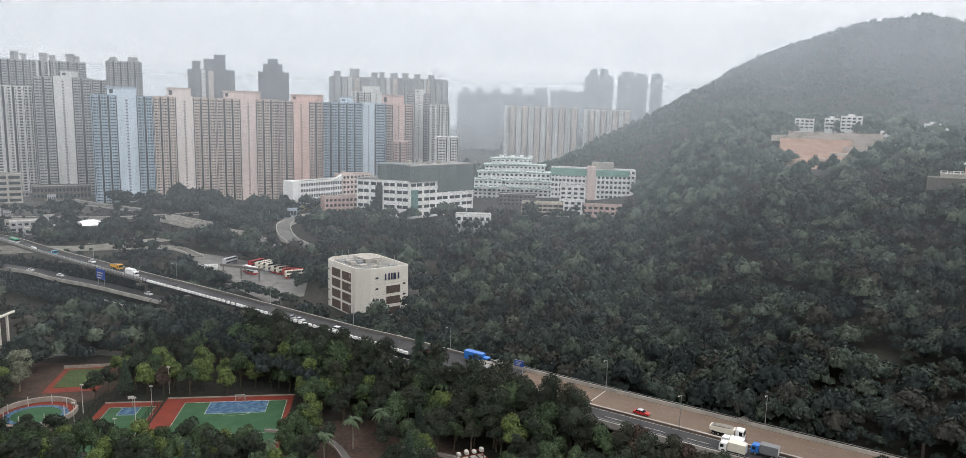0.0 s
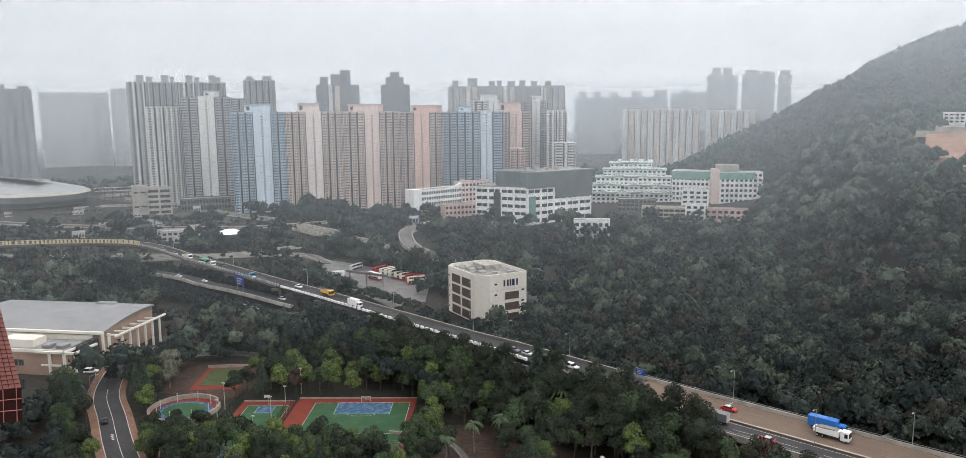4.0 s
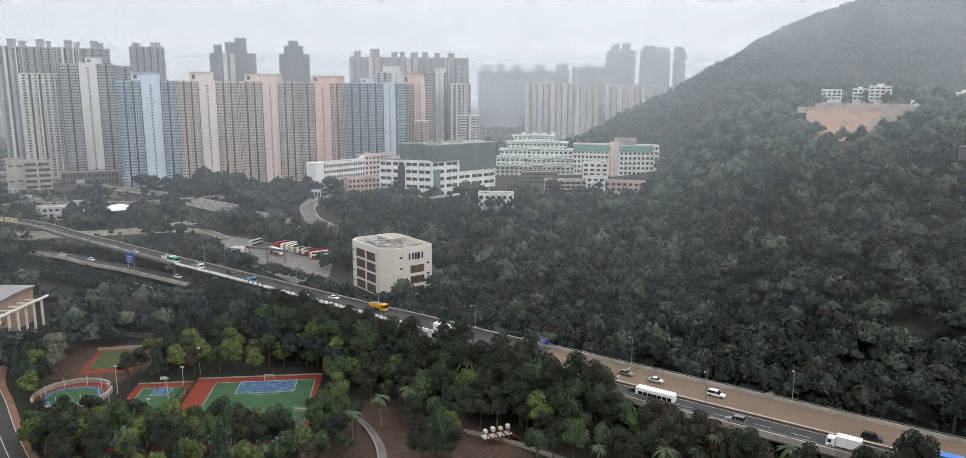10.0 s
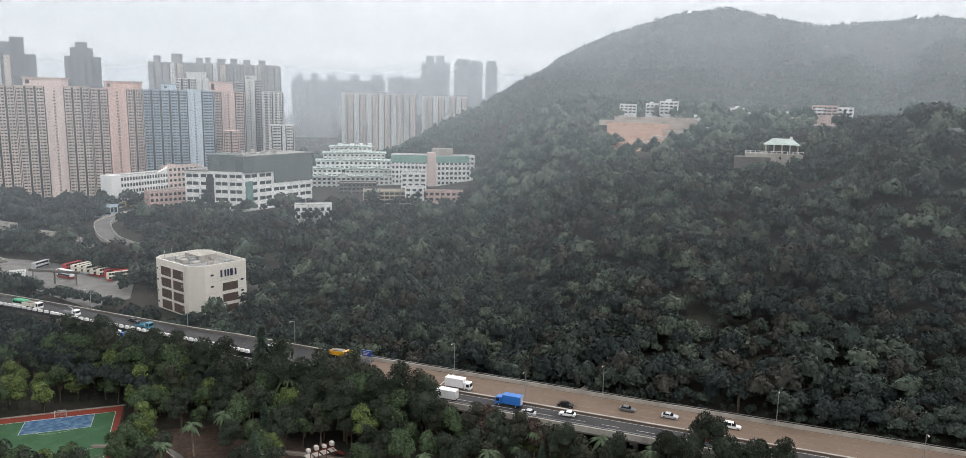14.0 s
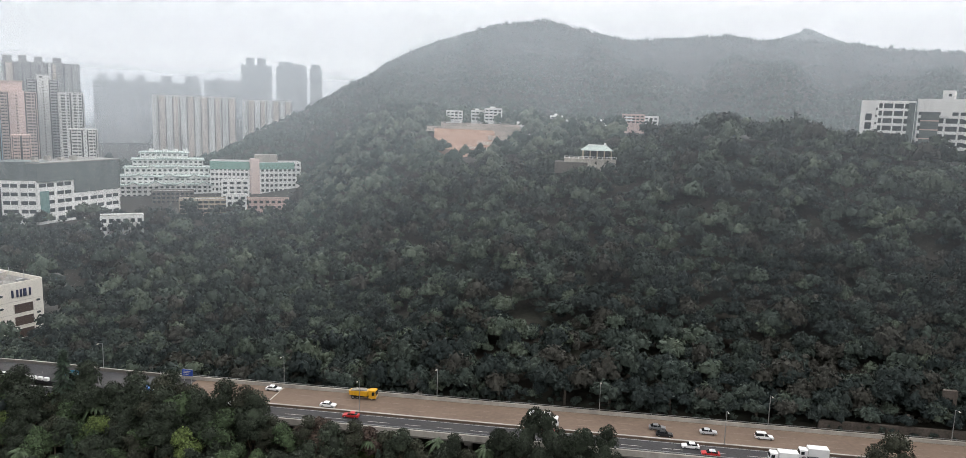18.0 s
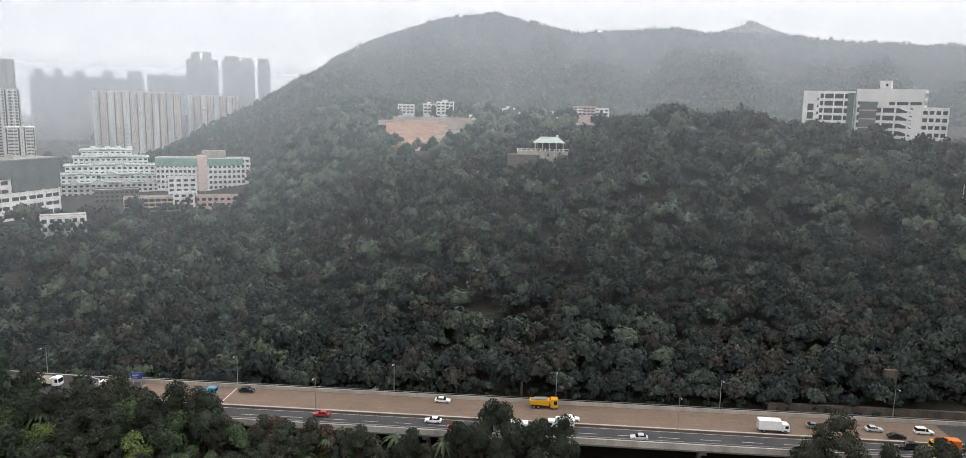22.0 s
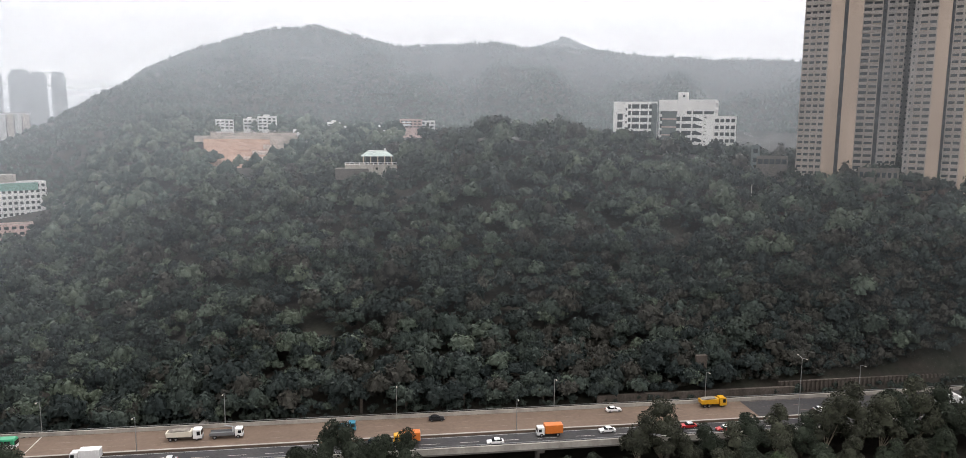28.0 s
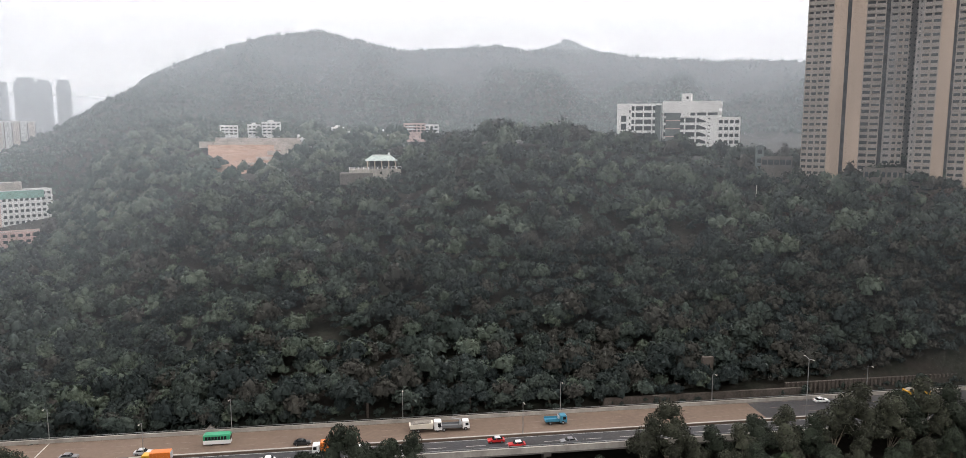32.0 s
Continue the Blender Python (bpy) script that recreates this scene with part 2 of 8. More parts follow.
# ---- mesh helpers ----
class Geo:
    """Gathers boxes, prisms and tubes of one part."""

    def __init__(self):
        self.v, self.f = [], []

    def add(self, verts, faces):
        k = len(self.v)
        self.v += [tuple(p) for p in verts]
        self.f += [tuple(i + k for i in q) for q in faces]
        return self

    def box(self, x0, x1, y0, y1, z0, z1):
        return self.add([(x0, y0, z0), (x1, y0, z0), (x1, y1, z0), (x0, y1, z0), (x0, y0, z1), (x1, y0, z1), (x1, y1, z1), (x0, y1, z1)],
                        [(0, 3, 2, 1), (4, 5, 6, 7), (0, 1, 5, 4), (1, 2, 6, 5), (2, 3, 7, 6), (3, 0, 4, 7)])

    def soft_box(self, x0, x1, y0, y1, z0, z1, r=0.1):
        """A box with its upright edges and its top edge chamfered."""
        def ring(a, z):
            x, X, y, Y = x0 + a, x1 - a, y0 + a, y1 - a
            c = r
            return [(x + c, y, z), (X - c, y, z), (X, y + c, z), (X, Y - c, z), (X - c, Y, z), (x + c, Y, z), (x, Y - c, z), (x, y + c, z)]
        v = ring(0, z0) + ring(0, z1 - r) + ring(r * 0.8, z1)
        f = [tuple(range(7, -1, -1)), tuple(range(16, 24))]
        for a in (0, 8):
            f += [(a + i, a + (i + 1) % 8, a + 8 + (i + 1) % 8, a + 8 + i) for i in range(8)]
        return self.add(v, f)

    def prism(self, pts, z0, z1):
        n = len(pts)
        v = [(x, y, z0) for x, y in pts] + [(x, y, z1) for x, y in pts]
        return self.add(v, [tuple(range(n - 1, -1, -1)), tuple(range(n, 2 * n))] + [(i, (i + 1) % n, n + (i + 1) % n, n + i) for i in range(n)])

    def side(self, pts, y0, y1):
        """A profile in x and z drawn out along y."""
        n = len(pts)
        v = [(x, y0, z) for x, z in pts] + [(x, y1, z) for x, z in pts]
        return self.add(v, [tuple(range(n)), tuple(range(2 * n - 1, n - 1, -1))] + [(n + i, n + (i + 1) % n, (i + 1) % n, i) for i in range(n)])

    def tube(self, a, b, r0, r1=None, n=8):
        a, b = Vector(a), Vector(b)
        q = (b - a).to_track_quat("Z", "Y")
        r1 = r0 if r1 is None else r1
        v = [a + q @ Vector((r0 * math.cos(k * math.tau / n), r0 * math.sin(k * math.tau / n), 0)) for k in range(n)]
        v += [b + q @ Vector((r1 * math.cos(k * math.tau / n), r1 * math.sin(k * math.tau / n), 0)) for k in range(n)]
        return self.add(v, [tuple(range(n - 1, -1, -1)), tuple(range(n, 2 * n))] + [(i, (i + 1) % n, n + (i + 1) % n, n + i) for i in range(n)])

    def strip(self, line, a, b, z0, z1):
        """A slab along a line of (x, y, z, nx, ny): from offset a to b (numbers, or functions of x) across it, from z0 to z1 above it."""
        v, f = [], []
        for x, y, z, nx, ny in line:
            p, q = (w(x) if callable(w) else w for w in (a, b))
            v += [(x + nx * p, y + ny * p, z + z0), (x + nx * q, y + ny * q, z + z0), (x + nx * q, y + ny * q, z + z1), (x + nx * p, y + ny * p, z + z1)]
        for k in range(len(line) - 1):
            i, j = 4 * k, 4 * k + 4
            f += [(i, i + 1, j + 1, j), (i + 1, i + 2, j + 2, j + 1), (i + 2, i + 3, j + 3, j + 2), (i + 3, i, j, j + 3)]
        f += [(3, 2, 1, 0), (len(v) - 4, len(v) - 3, len(v) - 2, len(v) - 1)]
        return self.add(v, f)

    def mesh(self, name, material):
        me = bpy.data.meshes.new(name)
        me.from_pydata(self.v, [], self.f)
        bm = bmesh.new()
        bm.from_mesh(me)
        bmesh.ops.recalc_face_normals(bm, faces=bm.faces)
        bm.to_mesh(me)
        bm.free()
        me.materials.append(material)
        return me


def part(name, geo, material, parent=None, label=""):
    """Links gathered geometry, or a mesh that is shared, as one mesh object under its thing."""
    me = geo.mesh(name, M[material] if isinstance(material, str) else material) if isinstance(geo, Geo) else geo
    ob = new(name, me)
    ob.parent = parent
    return tagged(ob, label)


def thing(name, m, label, category, group="", kind=""):
    """An Empty at a thing's base."""
    ob = tagged(new(name), label, category, group, kind)
    ob.empty_display_size = 0.5
    ob.matrix_basis = m
    return ob


def polar(az, r):
    return r * math.sin(radians(az)), r * math.cos(radians(az))


# ---- terrain ----
# bearing in degrees, then heights at the distances of NEAR and FAR
NEAR_R, FAR_R = (300, 420, 520, 650, 815), (900, 1200, 1500)
NEAR = {-5: (0, 0, 0, 0, 0), 6: (0, 1, 2, 3, 4), 9: (0, 2, 3, 4, 5), 12: (0, 3, 6, 9, 12), 15: (2, 10, 22, 42, 62), 18: (8, 24, 40, 65, 86), 22: (18, 42, 55, 74, 92), 26: (24, 50, 60, 78, 88),
        30: (28, 56, 68, 74, 83), 36: (30, 66, 80, 72, 80), 43: (30, 82, 82, 62, 76), 55: (28, 76, 70, 55, 70), 64: (44, 68, 64, 55, 70), 80: (46, 70, 62, 58, 72), 100: (40, 60, 60, 60, 70)}
FAR = {-5: (0, 0, 0), 2: (3, 2, 0), 6: (31, 18, 8), 9: (46, 52, 25), 12: (48, 84, 58), 15: (81, 123, 108), 18: (98, 148, 176), 22: (100, 165, 228), 26: (92, 169, 262),
       30: (90, 168, 274), 36: (86, 160, 238), 43: (86, 180, 247), 46: (86, 176, 239), 51: (84, 164, 232), 55: (82, 154, 219), 65: (82, 152, 206), 100: (80, 140, 178)}
ROAD_N, ROAD_Z = 203.2, 9.5


def road_offset(x, y):
    """Distance across the expressway from the eye's foot: its far edge lies at ROAD_N."""
    return 0.558 * x + 0.83 * y


def terrain(x, y):
    """Height of the ground (arrays)."""
    x, y = np.asarray(x, float), np.asarray(y, float)
    r, az = np.hypot(x, y), np.degrees(np.arctan2(x, y))
    near = [np.interp(az, list(NEAR), [NEAR[a][k] for a in NEAR]) for k in range(5)]
    far = [np.interp(az, list(FAR), [FAR[a][k] for a in FAR]) for k in range(3)]
    foot = np.interp(az, (-5, 8, 20), (0, 2, ROAD_Z - 1.0))
    edge = np.where(az > 8, np.clip((ROAD_N + 3) / np.maximum(np.cos(np.radians(az - 33.9)), 0.35), 0, 290), 240)
    hs = [0 * foot, 0 * foot, foot, *near, *far, np.interp(az, (26, 40, 48.5, 53, 60), (100, 190, 345, 250, 100)) * (far[2] > 0), 0 * foot]
    rs = [0 * edge, edge - 14, edge, *[v + 0 * edge for v in (*NEAR_R, *FAR_R, 2300, 3600)]]
    z = np.zeros_like(r)
    for k in range(len(rs) - 1):
        u = np.clip((r - rs[k]) / (rs[k + 1] - rs[k]), 0, 1)
        z = np.where((r >= rs[k]) & (r <= rs[k + 1]), hs[k] + (hs[k + 1] - hs[k]) * u, z)
    z = z - 38 * np.exp(-((r - 1350) / 75) ** 2) * np.clip((az - 34) / 8, 0, 1) * np.clip((90 - az) / 8, 0, 1)
    rough = np.sin(x / 37 + np.sin(y / 51)) * np.sin(y / 43 + 1.3) + 0.5 * np.sin(x / 17 + y / 23)
    spur = np.clip((r - 850) / 150, 0, 1) * np.clip((1450 - r) / 130, 0, 1) * np.clip((az - 20) / 6, 0, 1) * (np.sin(az * 0.62 + r / 260) + 0.5 * np.sin(az * 1.35 - r / 190) - 0.5) * 18
    return z + np.clip(z / 60, 0, 1) * (2.5 * rough + spur)


def smooth_ground():
    az = np.radians(np.concatenate([np.arange(-180, -60, 4), np.arange(-60, 110, 0.75), np.arange(110, 180, 4)]))
    r = np.concatenate([np.arange(4, 180, 16), np.arange(180, 700, 6), np.arange(700, 1620, 16), np.geomspace(1620, 4700, 36)])
    A, R = np.meshgrid(az, r, indexing="ij")
    X, Y = R * np.sin(A), R * np.cos(A)
    return X, Y, terrain(X, Y)


def build_ground():
    X, Y, Z = smooth_ground()
    na, nr = X.shape
    idx = np.arange(na * nr).reshape(na, nr)
    a, b = idx, np.roll(idx, -1, axis=0)
    quads = np.stack([a[:, :-1], a[:, 1:], b[:, 1:], b[:, :-1]], -1).reshape(-1, 4)
    v = [tuple(p) for p in np.stack([X, Y, Z], -1).reshape(-1, 3)]
    centre = [(0.0, 0.0, 0.0)]
    fan = [(na * nr, int(a[k, 0]), int(b[k, 0])) for k in range(na)]
    me = bpy.data.meshes.new("ground")
    me.from_pydata(v + centre, [], [tuple(int(i) for i in q) for q in quads] + fan)
    me.materials.append(M["soil"])
    me.shade_smooth()
    return tagged(new("ground", me), "dark earth ground rising to a wooded mountain", "ground", kind="structure")


build_ground()

# curved translucent sheets round the eye stand in for haze, denser with distance
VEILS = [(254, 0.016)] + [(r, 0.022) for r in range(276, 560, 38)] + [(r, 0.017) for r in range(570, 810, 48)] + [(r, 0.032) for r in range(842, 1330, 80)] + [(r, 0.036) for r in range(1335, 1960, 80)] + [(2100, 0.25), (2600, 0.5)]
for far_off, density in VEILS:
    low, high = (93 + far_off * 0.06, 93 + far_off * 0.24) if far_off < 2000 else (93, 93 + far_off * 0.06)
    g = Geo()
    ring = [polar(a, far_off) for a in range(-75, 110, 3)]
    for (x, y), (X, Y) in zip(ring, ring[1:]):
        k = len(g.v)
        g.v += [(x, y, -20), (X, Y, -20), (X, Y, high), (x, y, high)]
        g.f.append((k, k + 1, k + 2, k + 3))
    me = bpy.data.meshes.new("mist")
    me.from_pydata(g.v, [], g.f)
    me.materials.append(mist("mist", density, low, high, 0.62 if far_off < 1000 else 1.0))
    tagged(new("mist", me), "translucent sheet standing in for pale grey mist in the valley", "mist", kind="structure")


# ---- trees ----
def crown_shape(rng, leaves, leaf, radius, height, lobes, up=0.1):
    """Leaf sprays on the outside of the domed lobes of a crown whose base is at z = 0: vertices of quads, lobes and their radii."""
    a = np.arange(lobes) * math.tau / max(1, lobes - 1) + rng.uniform(0, 6)
    out = radius * rng.uniform(0.35, 0.62, lobes)
    c = np.stack([out * np.cos(a), out * np.sin(a), height * rng.uniform(0.28, 0.55, lobes)], -1)
    lr = radius * rng.uniform(0.30, 0.5, lobes) * (8 / max(lobes, 6)) ** 0.3
    c[0], lr[0] = (0, 0, height * 0.55), radius * 0.55
    if lobes > 10:
        # a second ring of smaller lobes sits higher on the crown
        up_ = np.arange(lobes) > lobes * 0.6
        c[up_, :2] *= 0.62
        c[up_, 2] = height * rng.uniform(0.6, 0.86, up_.sum())
    p, d, w = np.zeros((0, 3)), np.zeros((0, 3)), np.zeros(0, int)
    while len(p) < leaves:
        which = rng.integers(0, lobes, leaves * 2)
        e = rng.normal(0, 1, (leaves * 2, 3))
        e /= np.linalg.norm(e, axis=1)[:, None]
        e[:, 2] = np.where(e[:, 2] < -0.3, -e[:, 2], e[:, 2])
        q = c[which] + e * (lr[which] * rng.uniform(0.82, 1.14, leaves * 2))[:, None]
        free = np.ones(len(q), bool)
        for k in range(lobes):
            free &= (which == k) | (np.linalg.norm(q - c[k], axis=1) > lr[k] * 0.95)
        p, d = np.concatenate([p, q[free]]), np.concatenate([d, e[free]])
    p, d = p[:leaves], d[:leaves]
    n = d + rng.normal(0, 0.55, (leaves, 3)) + (0, 0, up)
    n /= np.linalg.norm(n, axis=1)[:, None]
    t = np.cross(n, rng.normal(0, 1, (leaves, 3)))
    t /= np.linalg.norm(t, axis=1)[:, None]
    b = np.cross(n, t)
    s = (leaf * rng.uniform(0.6, 1.35, leaves))[:, None]
    w = s * rng.uniform(0.55, 0.95, (leaves, 1))
    quad = np.stack([p - t * s - n * s * 0.2, p - b * w, p + t * s - n * s * 0.2, p + b * w], 1)
    return quad.reshape(-1, 3), c, lr


BALL = bmesh.new()
bmesh.ops.create_icosphere(BALL, subdivisions=1, radius=1.0)
BALL_V = np.array([v.co[:] for v in BALL.verts])
BALL_F = np.array([[v.index for v in f.verts] for f in BALL.faces])
BALL.free()


_ring = np.arange(5) * math.tau / 5
DOME_V = np.concatenate([[(0, 0, 1.0)], np.stack([0.78 * np.cos(_ring), 0.78 * np.sin(_ring), np.full(5, 0.58)], -1), np.stack([np.cos(_ring + 0.63), np.sin(_ring + 0.63), np.full(5, -0.3)], -1)])
DOME_F = np.array([(0, 1 + k, 1 + (k + 1) % 5) for k in range(5)] + [(1 + k, 6 + k, 1 + (k + 1) % 5) for k in range(5)] + [(6 + k, 6 + (k + 1) % 5, 1 + (k + 1) % 5) for k in range(5)])


def core_shape(c, lr, far=False):
    """Inner masses of foliage that close the crown behind its leaves, one in each lobe."""
    ball, faces = (DOME_V, DOME_F) if far else (BALL_V, BALL_F)
    wave = c.sum(1)[:, None]
    bump = 0.95 + 0.13 * np.sin(ball[None, :, 0] * 5 + ball[None, :, 1] * 7 + ball[None, :, 2] * 6 + wave * 9)
    v = (c[:, None, :] + ball[None] * bump[:, :, None] * lr[:, None, None]).reshape(-1, 3)
    return v, (faces[None] + len(ball) * np.arange(len(c))[:, None, None]).reshape(-1, 3)


def raw_mesh(name, verts, quads, tris, material, smooth=None):
    me = bpy.data.meshes.new(name)
    nq, nt = len(quads), len(tris)
    me.vertices.add(len(verts))
    me.vertices.foreach_set("co", np.asarray(verts, np.float32).ravel())
    loops = np.concatenate([np.asarray(quads, np.int32).ravel(), np.asarray(tris, np.int32).ravel()])
    me.loops.add(len(loops))
    me.loops.foreach_set("vertex_index", loops)
    me.polygons.add(nq + nt)
    me.polygons.foreach_set("loop_start", np.concatenate([np.arange(nq) * 4, nq * 4 + np.arange(nt) * 3]).astype(np.int32))
    if smooth is not None:
        me.polygons.foreach_set("use_smooth", smooth)
    me.update(calc_edges=True)
    me.materials.append(material)
    return me


def woods(name, spots, sizes, kinds, material, label, seed):
    """Many crowns in one mesh. spots: x, y, z of the crown's base; sizes: radius and height factors; kinds: (leaves, leaf, lobes)."""
    rng = np.random.default_rng(seed)
    forms = []
    for _ in range(7):
        lv, c, lr = crown_shape(rng, max(kinds[0], 4), kinds[1], 1.0, 1.5, kinds[2], 0.15)
        a, b, c2, d = lv.reshape(-1, 4, 3).transpose(1, 0, 2)
        lv = np.stack([a, c2, (a + c2) / 2 + (d - b) * 0.85], 1).reshape(-1, 3)
        forms.append((lv[:3 * kinds[0]], *core_shape(c, lr * (0.82 if kinds[0] > 30 else 1.0), True)))
    pick = rng.integers(0, 7, len(spots))
    V, T, S, base = [], [], [], 0
    for k, (lv, cv, ct) in enumerate(forms):
        s, z = spots[pick == k], sizes[pick == k]
        m = len(s)
        if not m:
            continue
        a = rng.uniform(0, math.tau, m)
        ca, sa = np.cos(a)[:, None], np.sin(a)[:, None]
        pts = np.concatenate([lv, cv])
        x = (pts[None, :, 0] * ca - pts[None, :, 1] * sa) * z[:, :1] + s[:, :1]
        y = (pts[None, :, 0] * sa + pts[None, :, 1] * ca) * z[:, :1] + s[:, 1:2]
        h = pts[None, :, 2] * z[:, 1:] + s[:, 2:]
        V.append(np.stack([x, y, h], -1).reshape(-1, 3))
        off = (base + len(pts) * np.arange(m))[:, None, None]
        T.append((np.arange(len(lv)).reshape(1, -1, 3) + off).reshape(-1, 3))
        T.append((ct[None] + len(lv) + off).reshape(-1, 3))
        S.append(np.repeat([False, True], [m * len(lv) // 3, m * len(ct)]))
        base += m * len(pts)
    me = raw_mesh(name, np.concatenate(V), np.zeros((0, 4), int), np.concatenate(T), material, np.concatenate(S))
    return tagged(new(name, me), label, "woods", kind="stuff")


# clear ground where no tree of the woods stands: x, y, radius
CLEAR = [(-24, 418, 13), (-21, 392, 12), (-33, 448, 12), (-55, 344, 30), (249, 540, 42), (270, 560, 30), (219, 488, 23), (245, 506, 22), (-3, 540, 17), (54, 606, 22), (77, 600, 16), (103, 612, 22), (37, 706, 26), (87, 680, 22), (-42, 600, 30), (-74, 595, 26), (-137, 645, 28), (10, 640, 24), (-150, 590, 15), (-145, 552, 15), (-132, 515, 14), (-114, 487, 13), (-136, 534, 13), (-122, 500, 13), (-150, 570, 13), (230, 347, 13), (222, 352, 12), (242, 338, 10)]


def scatter(az0, az1, r0, r1, gap, seed):
    rng = np.random.default_rng(seed)
    n = int((az1 - az0) / 360 * math.pi * (r1 * r1 - r0 * r0) / (gap * gap))
    az, r = rng.uniform(az0, az1, n), np.sqrt(rng.uniform(r0 * r0, r1 * r1, n))
    x, y = r * np.sin(np.radians(az)), r * np.cos(np.radians(az))
    for cx, cy, cr in CLEAR:
        keep = np.hypot(x - cx, y - cy) > cr
        x, y = x[keep], y[keep]
    return x, y


def plant(name, region, gap, radius, tall, kinds, material, label, seed, keep=None):
    x, y = scatter(*region, gap, seed)
    if keep is not None:
        ok = keep(x, y)
        x, y = x[ok], y[ok]
    rng = np.random.default_rng(seed + 1)
    s = np.clip(np.exp(rng.normal(0, 0.3, len(x))), 0.55, 1.9)
    size = np.stack([radius * s, radius * s * rng.uniform(0.85, 1.35, len(x))], -1)
    z = terrain(x, y) + tall * s * 0.35
    return woods(name, np.stack([x, y, z], -1), size, kinds, M[material], label, seed + 2)


hill_side = lambda x, y: (road_offset(x, y) > ROAD_N + np.where(0.83 * (x - 115) - 0.558 * (y - 171) < 84, 3.5, 9))
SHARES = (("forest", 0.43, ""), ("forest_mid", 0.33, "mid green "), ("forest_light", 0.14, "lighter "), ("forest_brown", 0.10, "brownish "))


def mixed_woods(name, region, gap, radius, tall, kinds, label, seed, keep=None, shares=SHARES):
    for k, (material, share, word) in enumerate(shares):
        plant(name, region, gap / math.sqrt(share), radius * (1.0 + 0.05 * k), tall, kinds, material, word + label, seed + 100 * k, keep)


# darker mix; at the slope's foot it stands in for shade between trees
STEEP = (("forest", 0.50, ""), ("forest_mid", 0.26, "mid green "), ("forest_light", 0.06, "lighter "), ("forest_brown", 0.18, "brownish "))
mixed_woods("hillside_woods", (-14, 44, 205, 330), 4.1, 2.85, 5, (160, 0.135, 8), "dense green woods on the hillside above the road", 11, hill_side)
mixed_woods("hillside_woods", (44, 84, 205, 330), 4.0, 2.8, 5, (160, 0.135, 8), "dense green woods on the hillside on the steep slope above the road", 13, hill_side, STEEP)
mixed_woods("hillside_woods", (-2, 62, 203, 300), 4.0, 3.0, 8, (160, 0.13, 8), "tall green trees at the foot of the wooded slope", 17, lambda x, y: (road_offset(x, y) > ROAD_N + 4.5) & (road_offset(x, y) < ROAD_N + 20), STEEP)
plant("hillside_woods", (46, 84, 215, 330), 4.4, 1.9, 3, (80, 0.14, 6), "forest_brown", "brown-green scrub on the steep cutting", 15, lambda x, y: road_offset(x, y) > 211)
# paler mix: the brightening of haze upslope is put into the leaf colours
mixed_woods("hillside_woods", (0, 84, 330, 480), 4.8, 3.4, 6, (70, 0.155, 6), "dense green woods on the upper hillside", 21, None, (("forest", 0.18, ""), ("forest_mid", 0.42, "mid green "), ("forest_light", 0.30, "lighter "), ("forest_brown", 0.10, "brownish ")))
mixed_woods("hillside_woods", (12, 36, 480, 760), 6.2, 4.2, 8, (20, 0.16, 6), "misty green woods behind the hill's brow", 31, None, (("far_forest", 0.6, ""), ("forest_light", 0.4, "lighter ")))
plant("mountain_woods", (4, 84, 760, 1150), 6.2, 4.1, -5, (0, 0.3, 1), "far_forest", "hazy woods on the mountain's flank", 41, lambda x, y: terrain(x, y) > np.where(x > 0.65 * y, 82, 12))
plant("mountain_woods", (8, 84, 1150, 1560), 7.2, 3.9, -5, (0, 0.3, 1), "far_forest", "hazy woods below the mountain's ridge", 51, lambda x, y: terrain(x, y) > 20)
mixed_woods("valley_woods", (-12, 12, 330, 640), 5.9, 4.0, 8, (66, 0.14, 6), "green woods on the valley floor", 61, lambda x, y: (road_offset(x, y) > ROAD_N + 4))
for key, word, gap, seed in (("forest", "dark green", 2.7, 71), ("forest_brown", "brown-green", 3.4, 73), ("forest_mid", "mid green", 4.6, 74)):
    plant("hillside_woods", (56, 86, 240, 322), gap, 2.0, 3, (54, 0.18, 5), key, word + " trees and scrub on the steep bank above the retaining wall", seed, lambda x, y: road_offset(x, y) > 211)
plant("roadside_scrub", (2, 80, 203, 300), 2.3, 1.2, 1, (50, 0.22, 4), "forest_mid", "low green scrub between the road and the woods", 65, lambda x, y: (road_offset(x, y) > ROAD_N + 2.5) & (road_offset(x, y) < ROAD_N + np.where(0.83 * (x - 115) - 0.558 * (y - 171) < 60, 10, 5)))
plant("roadside_scrub", (40, 92, 205, 330), 3.4, 1.5, 1, (60, 0.2, 4), "forest_brown", "brown-green scrub above the retaining wall", 67, lambda x, y: (road_offset(x, y) > 212) & (road_offset(x, y) < 236))
for key, word, gap, seed in (("forest_brown", "brown-green", 3.2, 171), ("forest", "dark green", 3.6, 173), ("forest_mid", "mid green", 5.5, 175)):
    plant("roadside_scrub", (66, 92, 236, 330), gap, 1.8, 5, (80, 0.17, 5), key, word + " bushes on the bank behind the ribbed wall", seed, lambda x, y: (road_offset(x, y) > 214.5) & (road_offset(x, y) < 240))
plant("mountain_woods", (38, 58, 1850, 2420), 13, 6.0, -7, (0, 0.3, 1), "far_forest", "pale hazy woods on the farther peak", 55)
